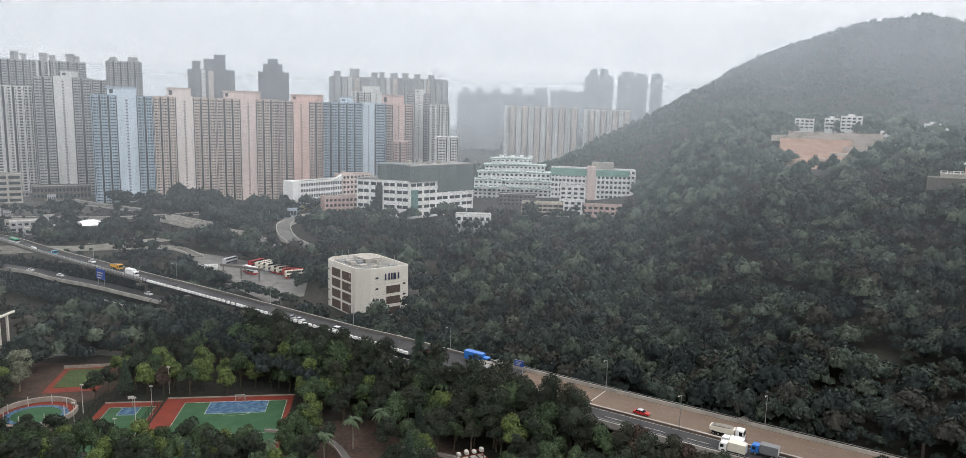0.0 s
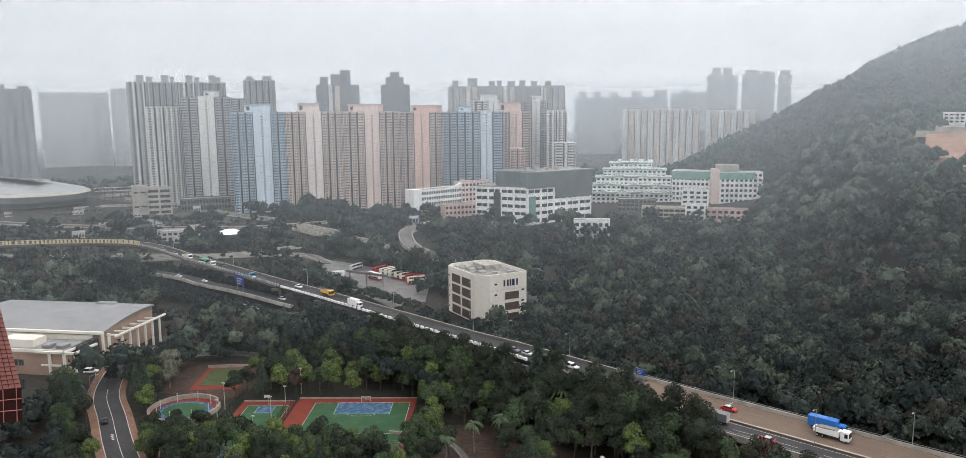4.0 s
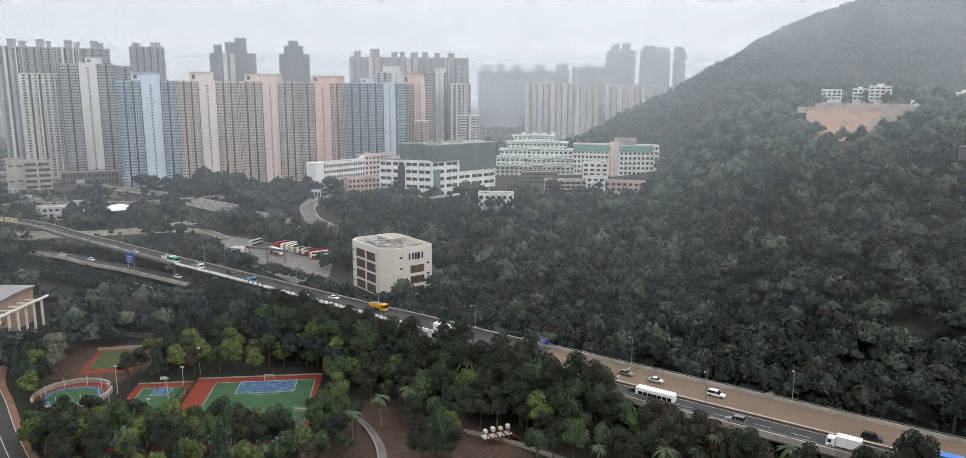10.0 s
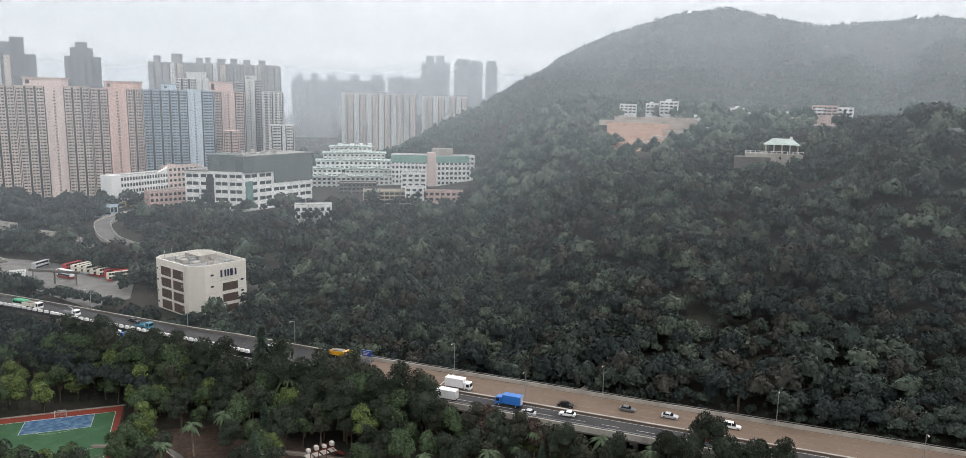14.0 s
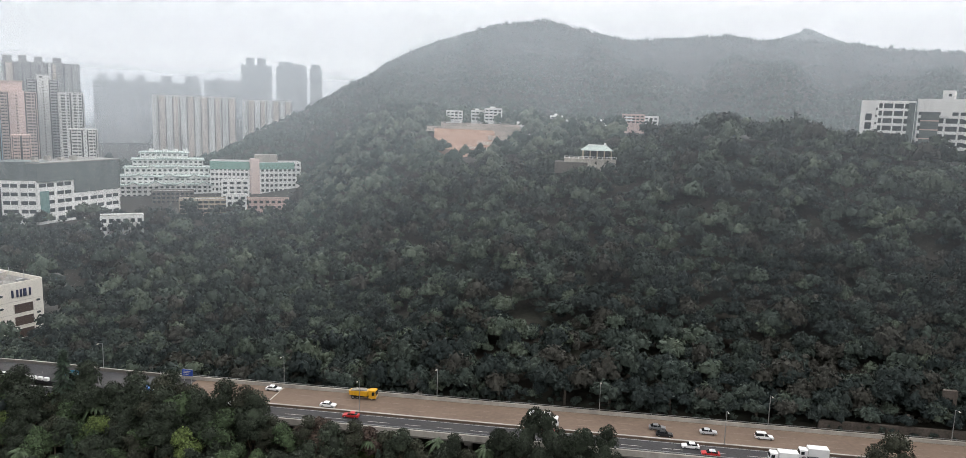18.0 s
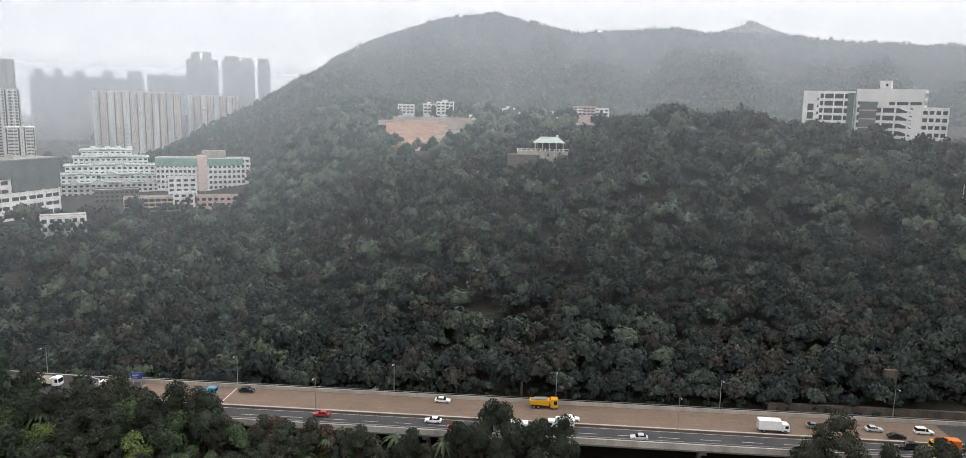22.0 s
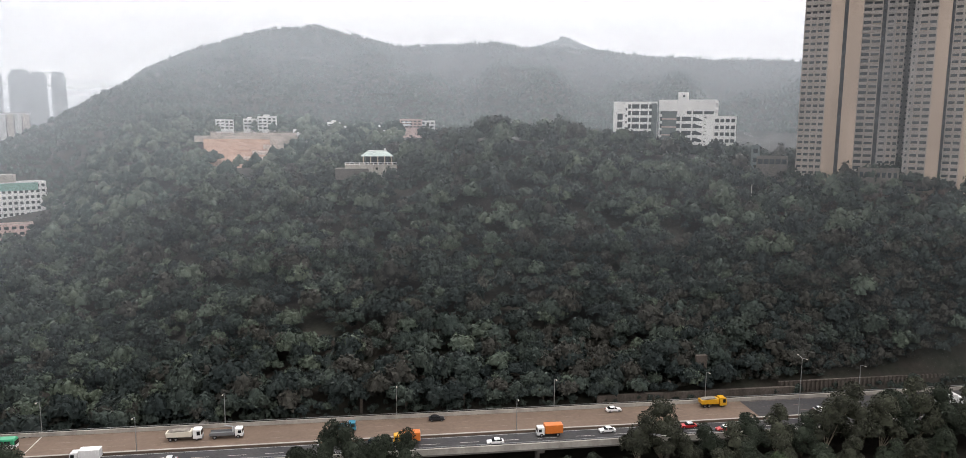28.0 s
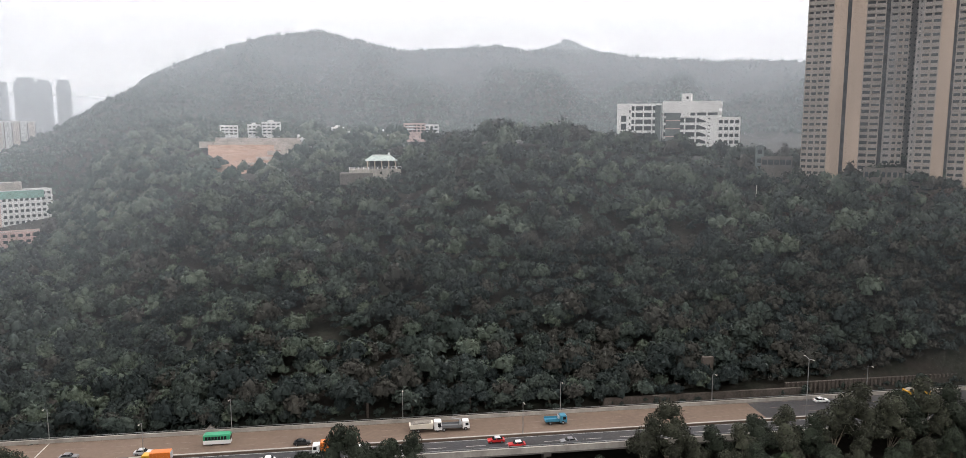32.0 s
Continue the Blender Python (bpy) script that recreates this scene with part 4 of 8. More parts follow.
# bearing of both ends, distance, height, depth, facade, wall, end wall; roof rooms: share along the front from and to, height
TOWERS = [
    (-27.29, -23.47, 780, 100, 22, "g36 s28 g24", "blue_grid", "pale_blue", [(0.26, 0.74, 7.2)]),
    (-23.47, -19.32, 780, 100, 22, "g33 s25 g34", "beige_grid", "cream", [(0.22, 0.6, 8.0)]),
    (-19.32, -15.02, 784, 100, 22, "g36 s23 g34", "beige_grid", "pink_cream", [(0.11, 0.71, 6.9)]),
    (-15.02, -11.83, 780, 99, 22, "g23 s24 g21", "brown_grid", "salmon", [(0.28, 1.01, 6.3)]),
    (-11.83, -7.15, 800, 99, 22, "g62 s19 g18", "blue_grid", "pale_blue", [(0.27, 0.47, 5.2)]),
    (-7.15, -5.08, 835, 99, 20, "g11 s19 g14", "brown_grid", "pink", [(-0.14, 0.64, 9.5)]),
    (-5.60, -3.77, 870, 112, 20, "g13 s14 g12", "grey_grid", "off_white", [(0.33, 0.74, 4.9)]),
    (-3.81, -2.36, 850, 100, 20, "v31", "white_grid", "off_white", []),
    (-9.70, -7.48, 905, 113, 20, "g30 s17", "white_grid", "off_white", [(0.36, 0.94, 6.5)]),
    (-3.28, -1.65, 760, 67, 18, "g17 s5 g13", "white_grid", "off_white", []),
    (-6.59, -5.55, 770, 61, 16, "g22", "pink_grid", "pink", []),
    (-32.82, -30.61, 880, 107, 22, "v55", "white_grid", "off_white", []),
    (-30.59, -27.22, 860, 117, 22, "g28 s26 g27", "grey_grid", "off_white", [(0.47, 0.78, 5.9)]),
    (-33.90, -27.49, 1010, 139, 30, "v40 g40 v40 g38", "grey_grid", "off_white", [(0.09, 0.16, 7.6), (0.19, 0.25, 5.6), (0.34, 0.41, 8.1), (0.43, 0.47, 6.0), (0.59, 0.66, 7.8), (0.68, 0.73, 5.6), (0.83, 0.9, 8.1), (0.91, 0.95, 5.9)]),
    (-27.18, -26.07, 960, 118, 20, "g26", "grey_grid", "off_white", []),
    (-26.25, -24.08, 1000, 142, 24, "g50", "grey_grid", "off_white", [(0.1, 0.3, 3.7), (0.62, 0.9, 4.6)]),
    (-21.15, -17.96, 1150, 143, 30, "g20 v20 g30", "slate_grid", "off_white", [(0.1, 0.27, 10.7), (0.34, 0.7, 14.4), (0.56, 0.8, 20.8)]),
    (-16.39, -14.21, 1150, 143, 30, "g47", "slate_grid", "off_white", [(0.17, 0.79, 11.0), (0.32, 0.64, 18.3)]),
    (-11.35, -2.47, 1100, 138, 28, "g30 v20 g40 v20 g40 v10 g29", "grey_grid", "off_white", [(0.04, 0.09, 7.4), (0.17, 0.25, 10.8), (0.35, 0.4, 6.3), (0.42, 0.46, 7.1), (0.51, 0.57, 6.1), (0.61, 0.66, 6.8), (0.71, 0.76, 5.8), (0.83, 0.88, 5.6)]),
    (-1.76, 5.11, 1900, 140, 30, "g50 g50 g51", "grey_grid", "off_white", [(0.05, 0.12, 13.1), (0.21, 0.28, 14.2), (0.38, 0.47, 12.2), (0.62, 0.72, 13.1), (0.85, 0.98, 15.4)]),
    (5.28, 7.82, 1900, 149, 30, "g58", "grey_grid", "off_white", [(0.31, 0.52, 6.0)]),
    (7.80, 9.94, 1950, 191, 30, "g50", "grey_grid", "off_white", [(0.16, 0.44, 16.7), (0.52, 0.8, 17.5)]),
    (10.23, 12.42, 1950, 192, 30, "g53", "grey_grid", "off_white", [(0.09, 0.53, 9.1), (0.62, 0.92, 5.3)]),
    (12.63, 13.52, 1950, 188, 30, "g22", "grey_grid", "off_white", [(0.09, 0.86, 10.1)]),
    (1.84, 7.41, 1200, 104, 30, "v125", "white_grid", "off_white", []),
    (7.85, 11.33, 1250, 101.6, 30, "v82", "white_grid", "off_white", []),
    (-44.04, -39.55, 1250, 138, 30, "g45 g45 g45", "slate_grid", "off_white", [(0.56, 0.67, 5.2), (0.83, 0.96, 4.0)]),
    (-39.21, -35.08, 1750, 150, 30, "g60 g53", "grey_grid", "off_white", []),
    (-34.99, -33.84, 1700, 157, 30, "g30", "grey_grid", "off_white", []),
]
for row in TOWERS:
    tower(*row)


# ---- low buildings ----
def pane_mesh(w, h):
    return Geo().box(0, w, -0.06, 0.06, 0, h).mesh("window", M["glass_dark"])


def facade_wall(ob, w, h, storeys, cols, wall, x0=0.0, base=0.0, solid=0.5, fin=0.45, deep=0.35, turn_m=None, panes=True, name="wall", skip=()):
    """A wall with real openings: sills, lintels and piers, and a pane in each opening."""
    g = Geo()
    sh, cw = (h - base) / storeys, w / cols
    if base:
        g.box(x0, x0 + w, -deep, 0.3, 0, base)
    for k in range(storeys):
        z = base + k * sh
        g.box(x0, x0 + w, -deep, 0.3, z, z + sh * solid * 0.62)
        g.box(x0, x0 + w, -deep, 0.3, z + sh * (1 - solid * 0.38), z + sh)
        for c in range(cols + 1):
            x = x0 + c * cw
            a, b = max(x0, x - cw * fin / 2), min(x0 + w, x + cw * fin / 2)
            g.box(a, b, -deep + 0.02, 0.28, z + sh * solid * 0.62, z + sh * (1 - solid * 0.38))
    m = turn_m or Matrix()
    wl_ = part(name, g, wall, ob)
    wl_.matrix_basis = m
    if panes:
        me = pane_mesh(cw * (1 - fin), sh * (1 - solid))
        for k in range(storeys):
            for c in range(cols):
                p = part("window", me, None, wl_)
                p.matrix_basis = pose(x0 + c * cw + cw * fin / 2, 0.0, base + k * sh + sh * solid * 0.62)
    return wl_


def low_block(name, label, az0, az1, r, z, h, depth, storeys, cols, wall, roof="roof_grey", solid=0.5, fin=0.4, side_cols=4, lean=0.0, category="building", panes=True, parapet=1.0):
    a, b = polar(az0, r), polar(az1, r + lean)
    w = math.dist(a, b)
    ob = thing(name, pose(a[0], a[1], z, 0, 0, math.degrees(math.atan2(b[1] - a[1], b[0] - a[0]))), label, category)
    part("core", Geo().box(0.3, w - 0.3, 0.32, depth - 0.3, -6, h - 0.2), "glass_and_shade", ob)
    facade_wall(ob, w, h, storeys, cols, wall, solid=solid, fin=fin, panes=panes)
    facade_wall(ob, depth, h, storeys, side_cols, wall, solid=solid, fin=fin, turn_m=pose(w, 0, 0, 0, 0, 90), panes=panes)
    facade_wall(ob, depth, h, storeys, side_cols, wall, solid=solid, fin=fin, turn_m=pose(0, depth, 0, 0, 0, -90), panes=False)
    part("footing", Geo().box(-0.2, w + 0.2, -0.2, depth, -8, 0.05), wall, ob)
    part("roof", Geo().box(0, w, 0, depth, h - 0.15, h + 0.15), roof, ob)
    if parapet:
        for g in (Geo().box(-0.35, w + 0.35, -0.37, -0.1, h, h + parapet), Geo().box(-0.35, w + 0.35, depth + 0.1, depth + 0.35, h, h + parapet),
                  Geo().box(-0.37, -0.1, -0.1, depth + 0.1, h, h + parapet), Geo().box(w + 0.1, w + 0.37, -0.1, depth + 0.1, h, h + parapet)):
            part("parapet", g, wall, ob)
    return ob, w


M["white_paint"] = mat("white_paint", (0.82, 0.82, 0.80), 0.8, 0.05, 1.0, 0.4, 6, streak=4)
M["green_tile"] = mat("green_tile", (0.22, 0.40, 0.34), 0.6, 0.08, 0.8, 0.4, 5)
M["grey_cladding"] = mat("grey_cladding", (0.13, 0.155, 0.15), 0.7, 0.12, 2.0, 0.5, 9, streak=4)
M["green_glass"] = mat("green_glass", (0.16, 0.27, 0.26), 0.2, 0.2, 2.0)
M["pale_green_roof"] = mat("pale_green_roof", (0.40, 0.47, 0.44), 0.6, 0.08, 2.0, 0.4, 8)
M["yellow_paint"] = mat("yellow_paint", (0.62, 0.52, 0.22), 0.7, 0.06, 1, 0.3, 4)
M["pink_paint"] = mat("pink_paint", (0.58, 0.42, 0.38), 0.8, 0.06, 1, 0.4, 5, streak=3)
M["tan_paint"] = mat("tan_paint", (0.50, 0.42, 0.33), 0.8, 0.06, 1, 0.5, 5, streak=3)

# white school before the towers
school, w = low_block("school_building", "white school building with rows of dark windows and a yellow base", -13.5, -10.45, 690, 0, 26, 14, 5, 17, "white_paint", lean=32, solid=0.45, fin=0.3)
part("end_wall", Geo().box(-9, -0.36, -0.2, 13, -2, 27.5), "white_paint", school)
part("fascia", Geo().box(-0.5, w * 0.8, -0.7, -0.38, 0, 5), "yellow_paint", school)
part("roof_fin", Geo().side([(w * 0.7, 26), (w + 0.5, 26), (w + 0.5, 31), (w * 0.86, 28)], -0.6, 2), "white_paint", school)
low_block("school_wing", "low pale pink school wing before the white block", -11.7, -9.0, 672, 0, 14, 14, 3, 9, "pink_paint", lean=10)
pink, w = low_block("school_wing", "pale pink and white school wing with a sloping roof", -10.4, -8.2, 735, 0, 29, 14, 6, 8, "pink_cream", lean=20)
part("roof_fin", Geo().side([(0, 29), (w * 0.4, 29), (w * 0.3, 31), (0, 33)], -0.6, 2), "pink_cream", pink)
# white office block wrapped in a grey green upper screen
for az0, az1, r, lean, cols in ((-9.3, -5.36, 660, -20, 4), (-5.32, -0.45, 640, 48, 5)):
    ob, w = low_block("office_block", "white institutional block with a dark grey-green upper storey screen", az0, az1, r, 0, 32, 30, 5, cols, "white_paint", fin=0.16, solid=0.56, lean=lean, side_cols=3)
    for c in range(cols * 2 + 1):
        part("mullion", Geo().box(w * c / (cols * 2) - 0.25, w * c / (cols * 2) + 0.25, -0.42, -0.1, 0, 32), "white_paint", ob)
    if az1 > -3:
        part("upper_screen", Geo().box(-0.8, w + 0.6, -1.4, 30.6, 32, 45.5), "grey_cladding", ob)
        part("screen_skirt", Geo().box(w * 0.42, w + 0.5, -1.0, -0.45, 22, 32), "grey_cladding", ob)
        part("glass_corner", Geo().box(1.5, 9, -0.5, -0.3, 3, 25), "green_glass", ob)
        part("roof_deck", Geo().box(-1.2, w + 1, -1.6, 31, 45.5, 46.2), "roof_grey", ob)
        for q in range(9):
            part("roof_plant", Geo().soft_box(4 + q * 5.2, 7.5 + q * 5.2, 6 + (q * 7) % 15, 10 + (q * 7) % 15, 46, 47.5 + (q * 5) % 3, 0.2), "pale_concrete", ob)
    else:
        part("upper_screen", Geo().box(w * 0.36, w + 0.3, 4, 30, 32, 46.5), "grey_cladding", ob)
        part("stair_glass", Geo().box(w * 0.36, w * 0.5, -0.55, -0.3, 2, 28), "glass_and_shade", ob)
        part("roof_deck", Geo().box(-0.6, w * 0.4, -0.8, 30, 32.9, 33.6), "roof_grey", ob)
# clinic with tiered pale green roofs
def tiered(az0, az1, r, tiers, label):
    a, b = polar(az0, r), polar(az1, r)
    w = math.dist(a, b)
    ob = thing("hospital_building", pose(a[0], a[1], 0, 0, 0, math.degrees(math.atan2(b[1] - a[1], b[0] - a[0]))), label, "building")
    for k, (f0, f1, y, top, low) in enumerate(tiers):
        x0, x1 = w * f0, w * f1
        part("storey_core", Geo().box(x0 + 0.4, x1 - 0.4, y + 0.4, y + 26, -2, top), "glass_and_shade", ob)
        facade_wall(ob, x1 - x0, top - low, max(1, round((top - low) / 3.8)), max(3, round((x1 - x0) / 5)), "white_paint" if k % 2 else "off_white", turn_m=pose(x0, y, low), solid=0.5 + 0.06 * (k % 3), name="storey_wall")
        part("roof", Geo().side([(x0 - 1.5, top), ((x0 + x1) / 2, top + 0.9), (x1 + 1.5, top), (x1 + 1.5, top + 1.0), ((x0 + x1) / 2, top + 2.2), (x0 - 1.5, top + 1.0)], y - 1.5, y + 28), "pale_green_roof", ob)
    return ob, w
hosp, w = tiered(-0.4, 5.7, 800, [(0.0, 1.0, 0, 12, 0), (0.0, 0.36, 12, 19.5, 11), (0.40, 1.0, 9, 19, 11), (0.04, 0.98, 26, 27, 18), (0.12, 0.92, 44, 34, 26), (0.2, 0.75, 60, 40, 33)], "white hospital complex with tiered pale green roofs")
for x, y, z, wide in ((0.14, -2.2, 11.5, 7), (0.38, -2.2, 11.5, 9), (0.66, -2.2, 11.5, 7), (0.9, -2.2, 11.5, 7), (0.2, 10.5, 19, 6), (0.52, 7.5, 18.5, 8), (0.8, 7.5, 18.5, 7), (0.34, 24.5, 26.5, 6), (0.62, 24.5, 26.5, 6)):
    part("gable", Geo().side([(w * x - wide, z), (w * x + wide, z), (w * x, z + wide * 0.5)], y, y + 8), "white_paint", hosp)
    part("gable_ridge", Geo().side([(w * x - wide - 0.8, z), (w * x - wide, z), (w * x, z + wide * 0.5), (w * x + wide, z), (w * x + wide + 0.8, z), (w * x, z + wide * 0.5 + 1.1)], y - 0.6, y + 8.2), "pale_green_roof", hosp)
for x in (0.3, 0.46, 0.58, 0.7):
    part("roof_room", Geo().box(w * x, w * x + 5, 64, 70, 40, 44.5), "white_paint", hosp)
# green and white ward block
ward, w = low_block("hospital_ward_block", "white and green hospital ward block with rows of windows", 5.55, 8.8, 800, 0, 36, 18, 7, 11, "white_paint", lean=-6)
part("green_band", Geo().box(-0.5, w + 0.5, -0.6, -0.38, 28.5, 36.5), "green_tile", ward)
ward, w = low_block("hospital_ward_block", "white and green hospital ward block with stepped stair end", 8.7, 11.9, 785, 0, 36, 18, 7, 10, "white_paint", lean=8)
part("green_band", Geo().box(-0.5, w * 0.86, -0.6, -0.38, 29.5, 36.5), "green_tile", ward)
part("stair_core", Geo().box(-w * 0.1, w * 0.08, -1.2, 10, 0, 40), "pink_cream", ward)
part("roof_room", Geo().box(w * 0.02, w * 0.5, 4, 14, 36, 44), "pale_concrete", ward)
for k in range(7):
    part("stair_flight", Geo().side([(w - 4.6, 3 + k * 4.8), (w + 0.6, 1 + k * 4.8), (w + 0.6, 2.8 + k * 4.8), (w - 4.6, 4.8 + k * 4.8)], -1.4, -0.4), "white_paint", ward)
# small houses at the woods' edge
low_block("annex_building", "small white flat-roofed building with arched ends", -1.7, 1.0, 560, 4, 11, 12, 2, 6, "white_paint")
low_block("annex_building", "tan building with long open galleries", 3.4, 6.6, 640, 2, 14, 14, 4, 8, "tan_paint", solid=0.4, fin=0.15)
low_block("annex_building", "cream stair block beside the galleries", 6.6, 8.0, 635, 3, 17, 10, 4, 3, "white_paint")
low_block("annex_building", "low brown-roofed pink wing at the slope", 8.0, 11.0, 650, 6, 9, 10, 2, 7, "pink_paint")
low_block("annex_building", "white block stepping down below the ward", 6.3, 8.2, 720, 2, 22, 12, 5, 4, "white_paint")
low_block("annex_building", "grey low wing below the clinic roofs", 1.6, 4.4, 740, 1, 11, 14, 3, 9, "concrete")
low_block("car_park_building", "pale blank-walled block beside the towers", -34.1, -33.15, 805, 0, 28, 18, 2, 2, "pale_concrete", solid=0.9)
low_block("car_park_building", "pale car park building with dark ribbon openings", -33.15, -31.6, 800, 0, 26, 18, 5, 2, "pale_concrete", solid=0.5, fin=0.16)
fb = thing("footbridge", pose(*polar(-36.4, 985), 10, 0, 0, 33), "long pale covered footbridge on columns", "footbridge")
part("deck", Geo().box(0, 46, 0, 4, 0, 1), "pale_concrete", fb)
part("roof", Geo().box(-1, 47, -0.4, 4.4, 4, 4.6), "pale_concrete", fb)
for q in range(6):
    part("column", Geo().tube((2 + q * 8.4, 2, -10), (2 + q * 8.4, 2, 4), 0.6), "concrete", fb)
cw = thing("covered_walkway", pose(*polar(-34.6, 905), 0, 0, 0, 33), "pale roofed walkway sloping to the street", "walkway")
part("roof", Geo().side([(0, 6), (26, 7), (40, 7), (40, 7.8), (26, 7.8), (0, 6.8)], 0, 6), "pale_concrete", cw)
for q in range(6):
    part("post", Geo().tube((2 + q * 7, 1, 0), (2 + q * 7, 1, 6.3), 0.3), "concrete", cw)
low_block("podium", "long pale podium below the towers", -31.0, -27.6, 820, 0, 12, 18, 2, 16, "concrete", solid=0.45)

# ---- tall towers on the hill ----
M["tan_wall"] = mat("tan_wall", (0.46, 0.36, 0.285), 0.8, 0.06, 1.5, 0.5, 10, streak=8)
M["grey_bay"] = mat("grey_bay", (0.335, 0.30, 0.27), 0.8, 0.08, 1.0, 0.5, 8, streak=4)


def hill_tower(az0, az1, r, z, h, bays, label):
    a, b = polar(az0, r), polar(az1, r)
    w = math.dist(a, b)
    ob = thing("residential_tower", pose(a[0], a[1], z, 0, 0, math.degrees(math.atan2(b[1] - a[1], b[0] - a[0]))), label, "tower", "towers on the hill")
    # dark body colour stands in for the shade of the open d recesses
    part("body", Geo().box(0.3, w - 0.3, 1.2, 24, -14, h), "glass_and_shade", ob)
    total, x = sum(q[1] for q in bays), 0.0
    storey = 2.85
    n = int(h / storey)
    for kind, share, out in bays:
        sw = w * share / total
        if kind == "t":
            part("tan_wall", Geo().box(x, x + sw, -out, 1.3, -14, h), "tan_wall", ob)
        elif kind in "gsb":
            # g: wide windows above sills, s: small windows in a plain strip, b: recessed balconies with parapets
            cols, low, top, pier = {"g": (max(1, round(sw / 2.9)), 1.1, 2.3, 0.4), "s": (max(1, round(sw / 3.2)), 1.2, 2.2, 0.75), "b": (max(1, round(sw / 3.4)), 1.05, 2.5, 0.3)}[kind]
            skin = "grey_strip" if kind == "s" else "grey_bay"
            bay = part("window_bay", Geo(), skin, ob)
            g = Geo()
            for k in range(-5, n):
                zz = k * storey
                g.box(x, x + sw, -out - (0.3 if kind == "b" else 0), 1.3, zz, zz + low)
                g.box(x, x + sw, -out + 0.1, 1.3, zz + top, zz + storey)
                for c in range(cols + 1):
                    xx = x + sw * c / cols
                    g.box(max(x, xx - pier), min(x + sw, xx + pier), -out + 0.05, 1.3, zz + low, zz + top)
            bay.data = g.mesh("window_bay", M[skin])
            cw = sw / cols
            me = Geo().box(pier, cw - pier, -out + (0.7 if kind == "b" else 0.28), -out + 0.8, low, top).mesh("window", M["glass_dark"])
            box = Geo().soft_box(cw * 0.3, cw * 0.3 + 0.8, -out - 0.55, -out, 0.25, 0.85, 0.05).mesh("air_conditioner", M["pale_concrete"])
            sill = Geo().box(pier * 0.4, cw - pier * 0.4, -out - 0.45, -out, 1.0, 1.14).mesh("sill", M["tan_wall"])
            for k in range(min(n, 24)):
                for c in range(cols):
                    at = pose(x + cw * c, 0, k * storey)
                    for nm, q in (("window", me),) + ((("sill", sill),) if kind == "g" and c % 2 == 0 else ()) + ((("air_conditioner", box),) if (k * 3 + c * 5) % 11 < 2 else ()):
                        p = part(nm, q, None, bay)
                        p.matrix_basis = at
        x += sw
    return ob


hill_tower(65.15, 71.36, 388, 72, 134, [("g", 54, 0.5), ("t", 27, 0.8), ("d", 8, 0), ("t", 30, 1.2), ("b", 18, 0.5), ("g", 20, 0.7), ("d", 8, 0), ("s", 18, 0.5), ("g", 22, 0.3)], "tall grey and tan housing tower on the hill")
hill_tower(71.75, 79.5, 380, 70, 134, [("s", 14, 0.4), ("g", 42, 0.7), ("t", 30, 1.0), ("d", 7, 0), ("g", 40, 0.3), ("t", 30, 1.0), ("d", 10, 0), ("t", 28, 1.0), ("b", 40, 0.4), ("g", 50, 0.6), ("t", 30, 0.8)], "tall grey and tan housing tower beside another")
hill_tower(71.1, 72.0, 415, 72, 112, [("s", 1.3, 0.2)], "recessed grey wing between two housing towers")

